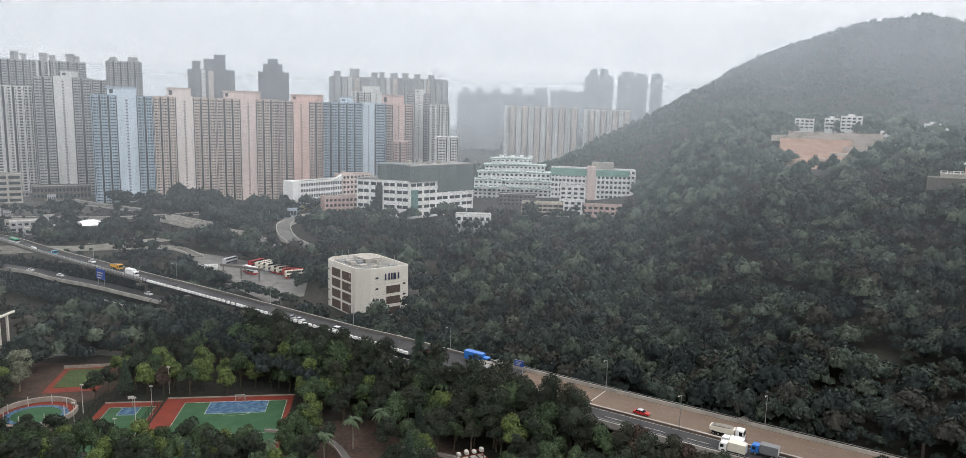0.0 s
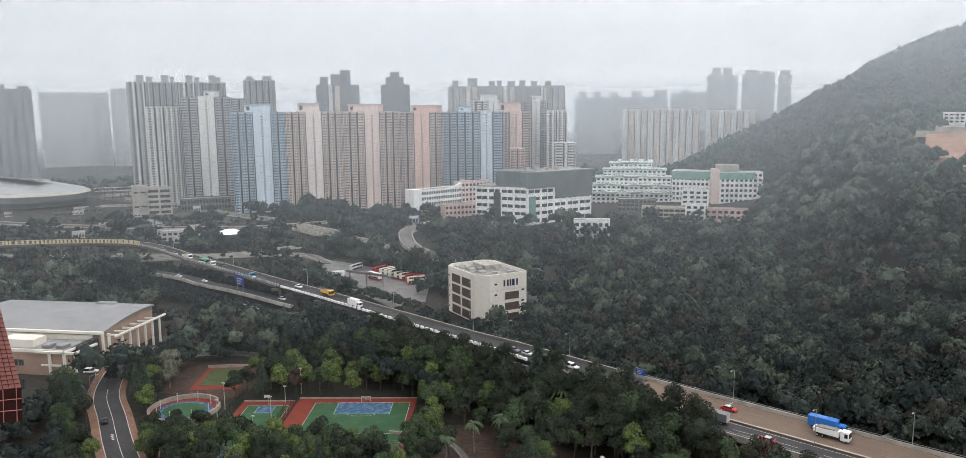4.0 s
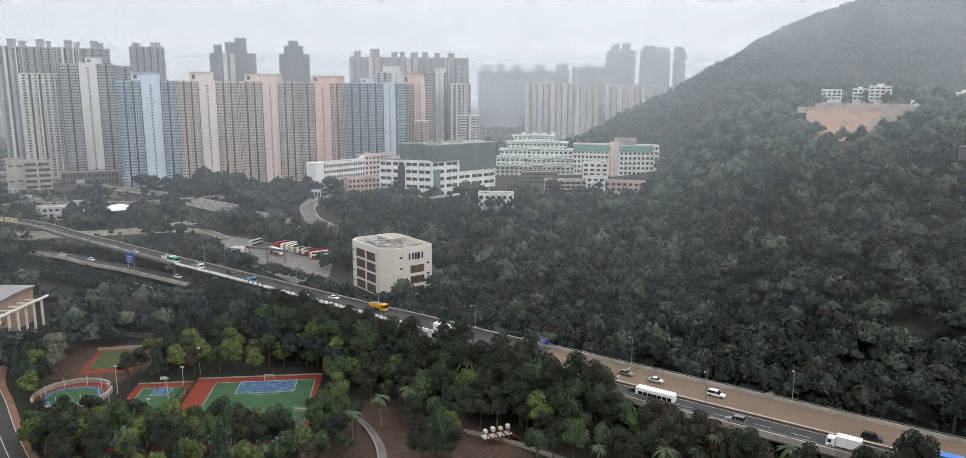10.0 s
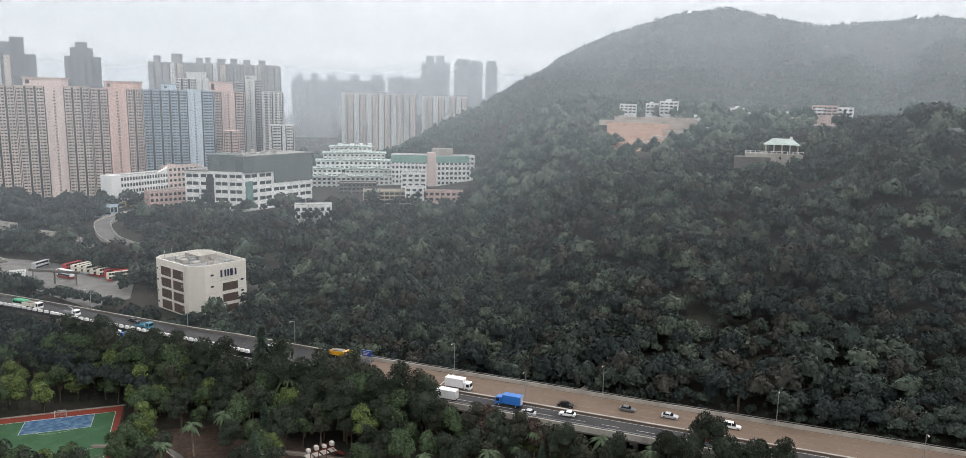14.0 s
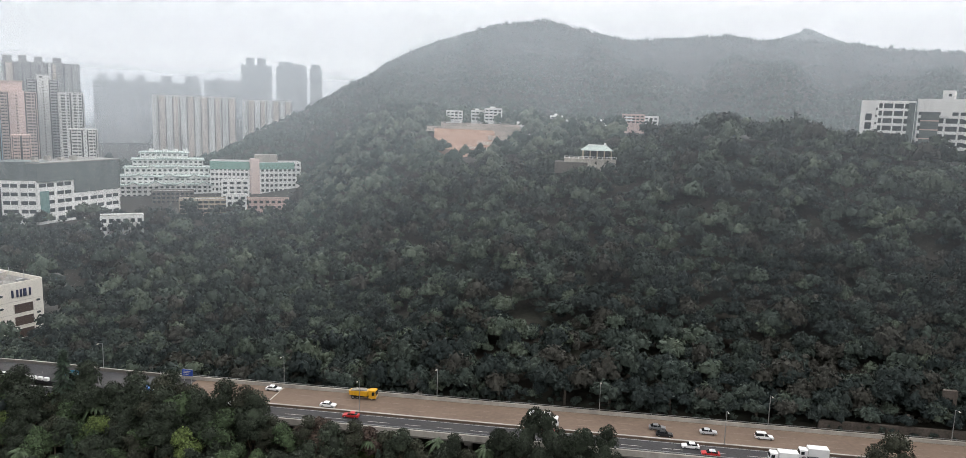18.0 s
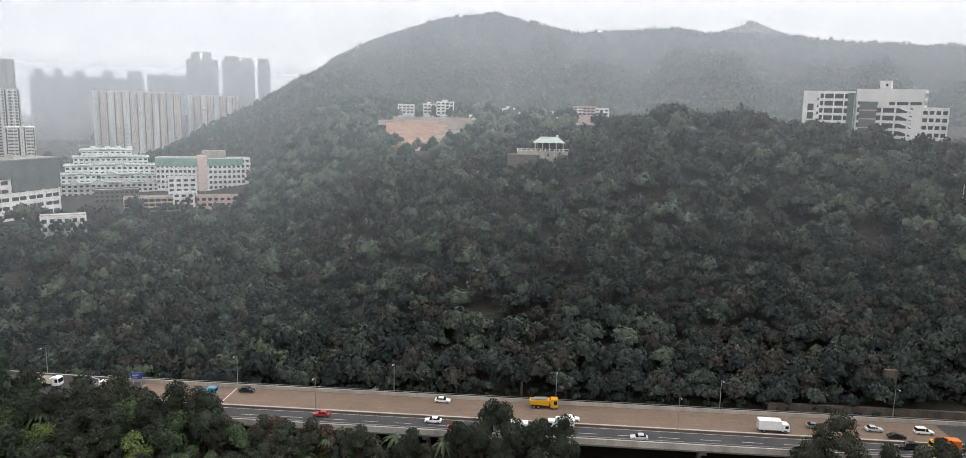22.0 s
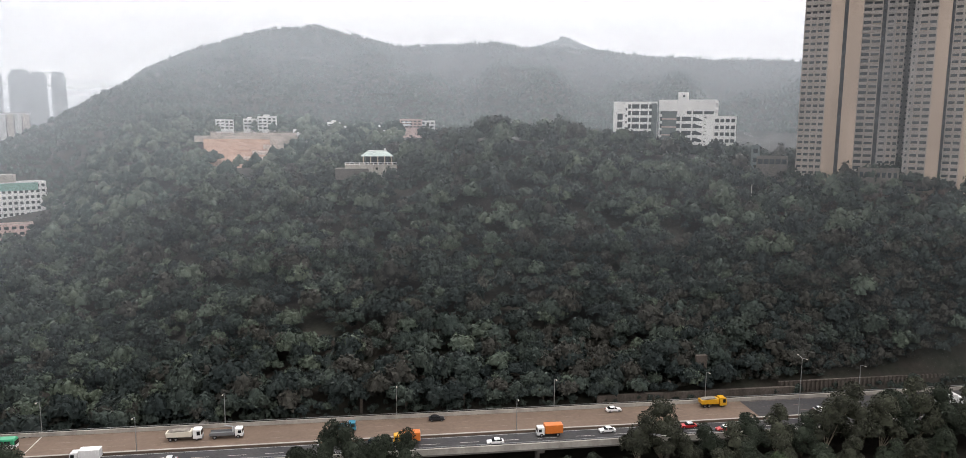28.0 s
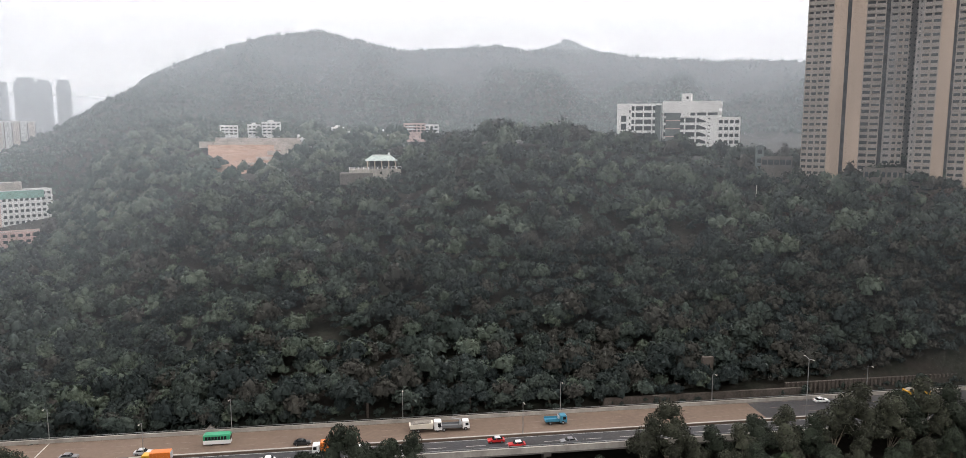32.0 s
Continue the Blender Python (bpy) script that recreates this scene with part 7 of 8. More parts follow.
part("canopy", Geo().add([(-11, -8, 4), (11, -8, 4), (11, 8, 4), (-11, 8, 4), (-3, 0, 7.5), (3, 0, 7.5)], [(0, 1, 5, 4), (1, 2, 5), (2, 3, 4, 5), (3, 0, 4), (3, 2, 1, 0)]), "white_paint", tent)
for x in (-10.5, 0, 10.5):
    for y in (-7.5, 7.5):
        part("leg", Geo().tube((x, y, 0), (x, y, 4.1), 0.15), "steel", tent)
VALLEY_ROADS = []
for pts_, w, z, mtl, tall in (([(-122, 652, 2), (-144, 622, 2), (-152, 584, 2), (-145, 550, 2), (-131, 513, 1.5), (-112, 486, 1), (-90, 468, 1)], 5.0, 0.2, "pale_yard", 1.4),
                        ([(-240, 572, 7.5), (-228, 563, 7.5), (-204, 544, 7.5), (-196, 538, 7.5)], 2.6, 0, "pale_yard", 1.2), ([(-236, 553, 7.5), (-228, 546, 7.5), (-202, 523, 7.5), (-194, 516, 7.5)], 2.2, 0, "pale_yard", 1.2),
                        ([(-180, 526, 5), (-165, 520, 4), (-142, 502, 1), (-120, 470, 0)], 2.4, 0, "concrete", 1.0),
                        ([(-330, 462, 0.5), (-285, 464, 0.5), (-250, 472, 0.5), (-222, 501, 0.5), (-205, 520, 0.5)], 3.2, 0.2, "pale_yard", 1.0), ([(-300, 448, 0.5), (-240, 470, 0.5), (-200, 478, 0.5), (-172, 452, 0.5)], 2.8, 0.2, "concrete", 0.8),
                        ([(-700, 640, 0), (-520, 600, 0), (-400, 590, 0), (-300, 600, 0), (-240, 640, 0)], 6, 0.2, "asphalt", 0.8), ([(-540, 735, 0), (-454, 758, 0), (-380, 697, 0), (-300, 650, 0)], 7, 0.3, "pale_yard", 0.8),
                        ([(-590, 815, 3), (-558, 860, 3), (-520, 850, 3), (-470, 800, 3)], 3, 0.3, "pale_concrete", 1.4)):
    ln = curve(pts_, 6)
    structure(part("road", Geo().strip(ln, -w, w, -1.2, z), mtl), "pale winding road on the valley floor", "road")
    structure(part("road_wall", Geo().strip(ln, w, w + 0.4, -1.2, z + tall), "pale_concrete"), "pale low wall along the road", "wall")
    structure(part("road_wall", Geo().strip(ln, -w - 0.4, -w, -1.2, z + tall), "pale_concrete"), "pale low wall along the road", "wall")
    VALLEY_ROADS += [(x * f, y * f) for x, y, h, p, q in ln[::2] for f in (1.0, 0.975)]
    if pts_[0][2] > 7:
        for x, y, h, p, q in ln[::2]:
            structure(part("viaduct_column", Geo().tube((x, y, -1), (x, y, h - 0.8), 0.6), "concrete"), "grey concrete column below a slip road", "column")
slab([polar(a, r) for a, r in ((-38, 700), (-34, 640), (-29, 660), (-26, 790), (-27.5, 1050), (-37, 1050), (-33, 880))], 0.15, "town_ground", "pale paved town ground beside the velodrome")
for k, (paint, word) in enumerate((("white", "white"), ("silver", "silver"), ("white", "white"), ("black", "black"), ("white", "white"), ("grey", "grey"))):
    x, y, z, a, b = NEAR_LINE[at_x(NEAR_LINE, (-212, -232, -148, -326, -338, -347)[k])]
    car(pose(x - a * (4 + 2.8 * (k % 2)), y - b * (4 + 2.8 * (k % 2)), z + 0.02, 0, 0, math.degrees(math.atan2(-a, b))), paint, f"{word} car waiting on the lower road", None, 1.5, 4.5, "car", "cars on the lower road")
low_block("station_building", "low blue-grey station building with a flat pale roof", -32.4, -30.2, 620, 0, 7, 12, 2, 6, "grey_grid", "pale_concrete", solid=0.5)
low_block("station_building", "lower station wing with a flat pale canopy", -31.6, -29.4, 606, 0, 4, 10, 1, 8, "grey_grid", "pale_concrete", solid=0.4)
low_block("footbridge_shelter", "pale blue-roofed covered walkway", -16.0, -13.8, 640, 2, 6, 5, 1, 10, "pale_blue", solid=0.35, fin=0.2)
low_block("depot_office", "small white depot office", -21.2, -19.6, 425, 0, 5, 6, 1, 5, "white_paint")
rng = random.Random(3)
for _ in range(34):
    az, r = rng.uniform(-42, -29), rng.uniform(640, 1000)
    x, y = polar(az, r)
    if math.dist((x, y), (-668, 762)) < 125:
        continue
    low_block("valley_shed", rng.choice(["low pale shed on the valley floor", "small grey hut on the valley floor", "long white shed on the valley floor"]), az, az + rng.uniform(0.3, 1.1), r, 0, rng.uniform(2, 4.5), rng.uniform(5, 10), 1, 4, rng.choice(["concrete", "concrete", "pale_concrete", "grey_grid"]), panes=False)

mast = thing("slope_mast", pose(310, 162.5, 50, 0, 0, 20), "thin pale utility mast on the wooded slope", "mast")
part("pole", Geo().tube((0, 0, 0), (0, 0, 17), 0.22, 0.12), "pale_concrete", mast)
part("cross_arm", Geo().box(-0.9, 0.9, -0.08, 0.08, 15.6, 15.8), "steel", mast)

# tiled side of the building that the camera looks from
M["pink_tile"] = mat("pink_tile", (0.40, 0.16, 0.14), 0.45, 0.1, 0.3, 0.4, 2)
M["dark_tile"] = mat("dark_tile", (0.03, 0.008, 0.008), 0.4, 0.15, 0.3)


def tiled_bay():
    ob = thing("tiled_wall_bay", pose(0, 0, 0), "pink mosaic-tiled bay of the neighbouring wing with a dark window below", "wall")
    A, B, C, E, F, G_ = (-14.24, 14.05, 89.21), (-13.53, 14.73, 88.93), (-13.33, 14.91, 86.81), (-14.37, 13.91, 86.93), (-13.37, 14.88, 85.98), (-14.41, 13.86, 86.21)
    back = Vector((-0.35, 0.25, -0.1))
    def slab_between(q, name, material):
        q = [Vector(v) for v in q]
        return part(name, Geo().add(q + [v + back for v in q], [(0, 1, 2, 3), (7, 6, 5, 4), (0, 4, 5, 1), (1, 5, 6, 2), (2, 6, 7, 3), (3, 7, 4, 0)]), material, ob)
    wall_ = slab_between((A, B, C, E), "tiled_wall", "pink_tile")
    slab_between((E, C, F, G_), "window_band", "dark_tile")
    A, B, C, E, F, G_ = [Vector(v) for v in (A, B, C, E, F, G_)]
    lift = Vector((0.008, -0.012, 0.004))
    for k in range(1, 20):
        p, q = A.lerp(E, k / 20) + lift, B.lerp(C, k / 20) + lift
        part("grout_line", Geo().tube(p, q, 0.008, None, 4), "dark_tile", wall_)
    for k in range(1, 12):
        p, q = A.lerp(B, k / 12) + lift, E.lerp(C, k / 12) + lift
        part("grout_line", Geo().tube(p, q, 0.006, None, 4), "dark_tile", wall_)
    for k in (0.33, 0.66):
        part("glazing_bar", Geo().tube(E.lerp(G_, k) + lift, C.lerp(F, k) + lift, 0.01, None, 4), "pink_tile", ob)
    for k in (0.55, 0.75, 0.93):
        part("glazing_bar", Geo().tube(E.lerp(C, k) + lift, G_.lerp(F, k) + lift, 0.01, None, 4), "pink_tile", ob)


tiled_bay()


# ---- single trees of the park ----
M["bark"] = mat("bark", (0.09, 0.07, 0.05), 0.95, 0.3, 0.3, 0.5, 1.0, 0.4)
M["pale_bark"] = mat("pale_bark", (0.22, 0.19, 0.15), 0.95, 0.3, 0.3, 0.5, 1.0, 0.3)
LEAF = {"dark": (0.022, 0.029, 0.019), "mid": (0.038, 0.057, 0.028), "bright": (0.078, 0.105, 0.034), "dull": (0.033, 0.036, 0.024), "pale": (0.12, 0.125, 0.09), "conifer": (0.03, 0.046, 0.032), "palm": (0.036, 0.052, 0.028), "russet": (0.056, 0.04, 0.032)}
for key, colour in LEAF.items():
    M["leaf_" + key] = mat("leaf_" + key, colour, 0.7, 0.0, 1, 0.6, 1.2, island=0.55, vary=0.2, other=[c * 1.6 for c in colour], spec=0.2)


def crown_mesh(rng, leaves, leaf, radius, height, lobes, material):
    lv, c, lr = crown_shape(rng, leaves, leaf, radius, height, lobes)
    cv, ct = core_shape(c, lr * 0.76, True)
    p, q, r, o = lv.reshape(-1, 4, 3).transpose(1, 0, 2)
    lv = np.stack([p, r, (p + r) / 2 + (o - q) * 0.85], 1).reshape(-1, 3)
    tris = np.concatenate([np.arange(len(lv)).reshape(-1, 3), ct + len(lv)])
    return raw_mesh("crown", np.concatenate([lv, cv]), np.zeros((0, 4), int), tris, M[material], np.repeat([False, True], [len(lv) // 3, len(ct)])), c


def broad_tree(rng, leaf, tall, spread, label, bark="bark", leaves=1250):
    ob = thing("tree", pose(0, 0, -60), label, "tree", "park trees")
    base = tall * 0.24
    me, c = crown_mesh(rng, leaves, 0.24, spread, tall - base, 15, leaf)
    part("crown", me, None, ob).matrix_basis = pose(0, 0, base)
    g = Geo()
    bend = Vector((rng.uniform(-0.5, 0.5), rng.uniform(-0.5, 0.5), base * 1.15))
    g.tube((0, 0, -0.5), bend * 0.5, 0.3, 0.22).tube(bend * 0.5, bend, 0.22, 0.16)
    for q in c[:7]:
        g.tube(bend, (q[0] * 0.8, q[1] * 0.8, q[2] + base - 0.2), 0.11, 0.04, 5)
    part("trunk", g, bark, ob)
    return ob


def conifer_tree(rng, tall):
    ob = thing("conifer", pose(0, 0, -60), "tall dark feathery conifer", "tree", "park trees")
    n = 900
    h = rng.uniform(0.12, 1.0, n) ** 0.8
    a = rng.uniform(0, math.tau, n)
    rad = tall * 0.27 * (1.03 - h) * rng.uniform(0.35, 1.1, n)
    p = np.stack([rad * np.cos(a), rad * np.sin(a), h * tall], -1)
    out = np.stack([np.cos(a), np.sin(a), np.full(n, -0.35)], -1)
    side = np.stack([-np.sin(a), np.cos(a), rng.uniform(-0.4, 0.4, n)], -1)
    s = rng.uniform(0.35, 0.75, (n, 1))
    quad = np.stack([p - out * s, p - side * s * 0.35, p + out * s, p + side * s * 0.35], 1).reshape(-1, 3)
    part("crown", raw_mesh("crown", quad, np.arange(4 * n).reshape(-1, 4), np.zeros((0, 3), int), M["leaf_conifer"]), None, ob)
    part("trunk", Geo().tube((0, 0, -0.5), (0, 0, tall * 0.97), 0.22, 0.03), "bark", ob)
    return ob


def palm_tree(rng, tall):
    ob = thing("palm_tree", pose(0, 0, -60), "fan of drooping fronds on a slim palm trunk", "palm", "park palms")
    g = Geo()
    lean = Vector((rng.uniform(-0.6, 0.6), rng.uniform(-0.6, 0.6), tall))
    for k in range(5):
        g.tube(lean * (k / 5), lean * ((k + 1) / 5), 0.2 - k * 0.015, 0.2 - (k + 1) * 0.015)
    part("trunk", g, "pale_bark", ob)
    for k in range(22):
        a, up = k * math.tau / 22 + rng.uniform(-0.15, 0.15), rng.uniform(0.1, 1.2)
        g = Geo()
        d, s = Vector((math.cos(a), math.sin(a), 0)), Vector((-math.sin(a), math.cos(a), 0))
        pts = [lean + d * (q * 2.9) + Vector((0, 0, up * q * 1.6 - 2.4 * q * q)) for q in (0, 0.25, 0.5, 0.75, 1.0)]
        wid = (0.1, 0.3, 0.36, 0.28, 0.04)
        for (p, w), (q, v) in zip(zip(pts, wid), zip(pts[1:], wid[1:])):
            drop = Vector((0, 0, -0.28))
            g.add([p, p + s * w + drop * w, q + s * v + drop * v, q], [(0, 1, 2, 3)])
            g.add([p, q, q - s * v + drop * v, p - s * w + drop * w], [(0, 1, 2, 3)])
        part("frond", g, "leaf_palm", ob)
    return ob


rng = np.random.default_rng(77)
KINDS = {
    "dark": [broad_tree(rng, "leaf_dark", 11.5, 4.5, "broad dark green park tree") for _ in range(4)],
    "mid": [broad_tree(rng, "leaf_mid", 10.5, 4.2, "broad mid green park tree") for _ in range(4)],
    "bright": [broad_tree(rng, "leaf_bright", 9.8, 4.1, "park tree with fresh bright green leaves") for _ in range(3)],
    "dull": [broad_tree(rng, "leaf_dull", 9.5, 3.9, "thin olive-brown park tree", "pale_bark", 850) for _ in range(2)],
    "pale": [broad_tree(rng, "leaf_pale", 8.5, 4.6, "wide park tree with pale blossom-like leaves", "pale_bark") for _ in range(1)],
    "russet": [broad_tree(rng, "leaf_russet", 8.0, 3.0, "small reddish-leaved park tree", "bark", 700) for _ in range(1)],
    "tall": [broad_tree(rng, "leaf_dark", 20.0, 6.4, "tall dark green tree beside the viaduct", "bark", 3000) for _ in range(3)],
    "tall_dull": [broad_tree(rng, "leaf_dull", 20.0, 5.6, "tall olive-brown tree beside the viaduct", "pale_bark", 2400) for _ in range(3)],
    "conifer": [conifer_tree(rng, 15.0) for _ in range(2)],
    "palm": [palm_tree(rng, 8.0) for _ in range(2)],
}
SINGLE = 0


def tree_at(kind, x, y, scale=1.0, z=None, slim=1.0):
    global SINGLE
    SINGLE += 1
    pick = KINDS[kind][SINGLE % len(KINDS[kind])]
    h = float(terrain(x, y)) if z is None else z
    return copy_thing(pick, pose(x, y, h, 0, 0, (SINGLE * 137.5) % 360) @ Matrix.Diagonal((scale * slim, scale * slim, scale, 1)))


def blocked(x, y):
    """Where no park tree stands: courts, rink, street, hall, and the roadway."""
    u, v = x + 97.7, y - 226.4
    lx, ly = u * math.cos(radians(tilt)) + v * math.sin(radians(tilt)), -u * math.sin(radians(tilt)) + v * math.cos(radians(tilt))
    if -20.5 < lx < 42 and -52 < ly < 2.5:
        return True
    if abs(x + 129.5 + (212.5 - y) * -0.3) < 12.5 and 193 < y < 225:
        return True
    if -149 < x < -122 and 224 < y < 256:
        return True
    if -262 < x < -180 and 212 < y < 292:
        return True
    for px, py, pz, a, b in street:
        if -7.5 < (x - px) * a + (y - py) * b < 6.8 and math.dist((x, y), (px, py)) < 9:
            return True
    if -46 < x < -14 and y < 208 and abs(x + 32 + (y - 190) * 0.3) < 7:
        return True
    if abs(x + 1) < 10 and y < 191:
        return True
    return road_offset(x, y) > 176 and 0.83 * x - 0.558 * y < 120


park = random.Random(12)
made = 0
placed = []
for _ in range(6000):
    az, r = park.uniform(-40, 66), math.sqrt(park.uniform(172 ** 2, 285 ** 2))
    x, y = polar(az, r)
    if road_offset(x, y) > 177.5 or blocked(x, y) or (az > 14 and road_offset(x, y) < 140):
        continue
    if any((x - a) ** 2 + (y - b) ** 2 < 22 for a, b in placed):
        continue
    kind = park.choices(["dark", "mid", "bright", "dull", "conifer", "palm", "russet"], [40, 26, 12, 8, 4, 4, 3])[0]
    if -62 < x < -40 and y > 180:
        kind = park.choice(["bright", "mid", "mid"])
    if -110 < x < -60 and 232 < y < 246:
        kind = park.choice(["bright", "mid", "bright", "mid"])
    if x < -150:
        kind = park.choices(["dark", "mid", "conifer"], [6, 2, 1])[0]
    scale = park.uniform(0.75, 1.15)
    if road_offset(x, y) > 165:
        scale *= 0.72 if 0.83 * (x - 115) - 0.558 * (y - 171) > -90 else 1.6
    tree_at(kind, x, y, scale)
    placed.append((x, y))
    made += 1
    if made >= 290:
        break
# taller trees that rise before the near edge of the viaduct
tall_row = [(-18, 171, "mid", 1.75), (-12, 172, "dark", 2.0), (-6, 171, "mid", 2.05), (1, 173, "dark", 1.85), (7, 172, "mid", 1.7), (-8, 166, "dark", 1.45), (2, 167, "dark", 1.3), (67, 173, "dull", 1.9), (73, 174, "dull", 2.05), (79, 171, "dark", 1.4), (86, 173, "mid", 1.45)]
tall_row += [(92 + 7 * k, 171 + (k * 5) % 6, ("dark", "dark", "dull")[k % 3], (1.55 if k < 4 else 2.1) + 0.1 * (k % 3)) for k in range(16)]
tall_row += [(84 + 9 * k, 161 + (k * 7) % 5, ("dark", "mid", "dark")[k % 3], 1.35) for k in range(12)]
tall_row += [(-94 - 5.6 * k, 175 - (k * 3) % 7, ("dark", "mid", "dark", "dull", "dark")[k % 5], 1.6 + 0.14 * (k % 4)) for k in range(20)]
tall_row += [(-83 - 5.5 * k, 173 + (k * 3) % 4, ("mid", "dull", "dark")[k % 3], 1.8 + 0.08 * (k % 3)) for k in range(7)]
tall_row += [(-89 + 5 * k, 174 - k % 3, ("dark", "mid", "dull")[k % 3], 1.55 - 0.12 * k) for k in range(3)]
tall_row += [(-90 - 6.5 * k, 166 - (k * 3) % 5, ("dark", "bright", "dark", "dull")[k % 4], 1.15 + 0.1 * (k % 3)) for k in range(15)]
tall_row += [(-78 + 4.3 * k, 176 - (k * 5) % 7, ("dull", "mid", "dull", "palm", "dark", "dull", "palm")[k % 7], 1.16 + 0.1 * (k % 3)) for k in range(14)]
tall_row += [(14 + 8 * k, 170 - (k * 5) % 6, ("dark", "dull")[k % 2], 0.85) for k in range(6)]
for s, n, k, h in tall_row:
    x, y, z = along(s, n)
    if h > 1.3 and k in ("dark", "mid", "dull"):
        k, h = ("tall_dull" if k == "dull" or s > 60 and SINGLE % 2 else "tall"), h * 0.56
    tree_at(k, x, y, h, 0.0, 0.82 if -20 < s < 8 and h > 0.8 else 1.0)
for k in range(14):
    tree_at(("bright", "mid", "mid")[k % 3], -121 + k * 4.7, 176.5 + (k * 3) % 4, 0.95 + 0.08 * (k % 3))
for k in range(11):
    tree_at(("mid", "bright", "mid", "dark")[k % 4], -112 + k * 5.2, 182.0 + (k * 5) % 4, 0.95 + 0.1 * (k % 3))
for x, y in ((-26, 200), (-19, 208), (-14, 209), (-33, 194), (40, 165), (62, 150)):
    tree_at("palm", x, y, 1.1)
for s, n, h in ((-52, 175, 1.5), (-57, 176, 1.3), (-66, 175, 1.6), (-71, 176, 1.3)):
    x, y, z = along(s, n)
    tree_at("russet", x, y, h, 0.0)
tree_at("conifer", -29.4, 227.8, 1.0)
tree_at("pale", -152, 238, 1.3)
tree_at("pale", -147, 230, 1.1)
for group in KINDS.values():
    for ob in group:
        for o in (*ob.children_recursive, ob):
            bpy.data.objects.remove(o)

# woods beyond the single trees
hide = np.random.default_rng(5)
fringe = []
for x, y, z, a, b in NEAR_LINE[K_DROP:]:
    hidden = -312 < x < -247 or -122 < x < -60
    for o, low in ((-13, 0.5), (-17, 0.0), (-22, -0.5), (-27, -1.5)) if hidden else ((-19, -4.2), (-24, -4.0), (-30, -3.4)):
        o -= hide.uniform(0, 3)
        fringe.append((x + a * o, y + b * o, max(z + low, 0.3)))
fringe += [(x + a * o, y + b * o, 0.4) for x, y, z, a, b in NEAR_LINE[K_DROP:] if -330 < x < -165 for o in (3.0 + hide.uniform(0, 2), 7.0 + hide.uniform(0, 2))]
fringe += [(*along(s + hide.uniform(-2, 2), 177 - hide.uniform(0, 9))[:2], 8.0) for s in np.arange(-226, -148, 2.4)]
woods("roadside_trees", np.array(fringe), np.stack([hide.uniform(2.6, 4.0, len(fringe)), hide.uniform(3.6, 5.4, len(fringe))], -1), (130, 0.125, 8), M["forest"], "dark green trees beside the lower road", 93)
ROADSIDE = np.array([(x - a * 5, y - b * 5) for x, y, z, a, b in FAR_LINE[K_BEND::2]] + [(x - a * 8, y - b * 8) for x, y, z, a, b in NEAR_LINE[K_DROP::2]] + [(x - a * o, y - b * o) for x, y, z, a, b in NEAR_LINE[K_DROP::2] if -240 < x < -124 for o in (18, 28, 38)])


def off_road(x, y, room=12.0):
    d = np.full(np.shape(x), 1e9)
    for px, py in ROADSIDE:
        d = np.minimum(d, np.hypot(x - px, y - py))
    return d > room


def off_paths(x, y):
    d = np.full(np.shape(x), 1e9)
    for px, py in VALLEY_ROADS:
        d = np.minimum(d, np.hypot(x - px, y - py))
    return d > 8.0


depot_edge = [(-128 + 5.5 * k + hide.uniform(-2, 2), 372 - 4.2 * k + hide.uniform(-3, 3), 1.5) for k in range(-3, 9)] + [(-92 + hide.uniform(-5, 5), 372 + 5 * k, 2.0) for k in range(5)] + [(-150 + 6 * k, 398 - 5 * k, 1.5) for k in range(-2, 4)]
woods("roadside_trees", np.array(depot_edge), np.stack([hide.uniform(3.0, 4.4, len(depot_edge)), hide.uniform(3.0, 4.4, len(depot_edge))], -1), (150, 0.13, 8), M["forest_mid"], "green trees along the depot yard", 95)
lower_side = lambda x, y: off_road(x, y) & (road_offset(x, y) < 200) & (np.hypot(x, y) > 200) & ~((x > -266) & (x < -176) & (y > 206) & (y < 296)) & ~((x > -150) & (x < -122) & (y > 226) & (y < 256))
mixed_woods("park_woods", (-46, -8, 284, 520), 5.7, 3.7, 8, (90, 0.13, 7), "green woods between the park and the lower road", 71, lambda x, y: lower_side(x, y) & ((road_offset(x, y) < 176) | (x < -150)))
plant("park_woods", (-60, -40, 180, 420), 5.0, 3.0, 8, (130, 0.125, 8), "forest", "dark green woods west of the sports hall", 75, lower_side)


def valley(x, y):
    ok = ((road_offset(x, y) > 214) | (x < -250)) & off_road(x, y) & off_paths(x, y) & (np.hypot(x + 640, y - 735) > 135) & (np.hypot(x + 287, y - 545) > 26)
    yard = (x > -190) & (x < -90) & (np.abs(y - (392 - (x + 120) * 0.85)) < 30)
    mixed = np.sin(x / 31 + np.sin(y / 40)) + np.sin(y / 27 + x / 60) > -0.55
    az = np.degrees(np.arctan2(x, y))
    town = ((az < -26.5) & (np.hypot(x, y) > 615)) | ((az < -31) & (np.hypot(x, y) > 500))
    return ok & ~yard & mixed & ~(town & (np.sin(x / 13) * np.sin(y / 17) < 0.45))


mixed_woods("valley_woods", (-48, -11, 330, 560), 6.3, 3.9, 7, (70, 0.14, 6), "green trees on the valley floor", 81, valley)
plant("valley_woods", (-46, -11, 560, 775), 7.2, 4.4, 7, (24, 0.2, 6), "forest", "misty trees before the housing towers", 85, valley)
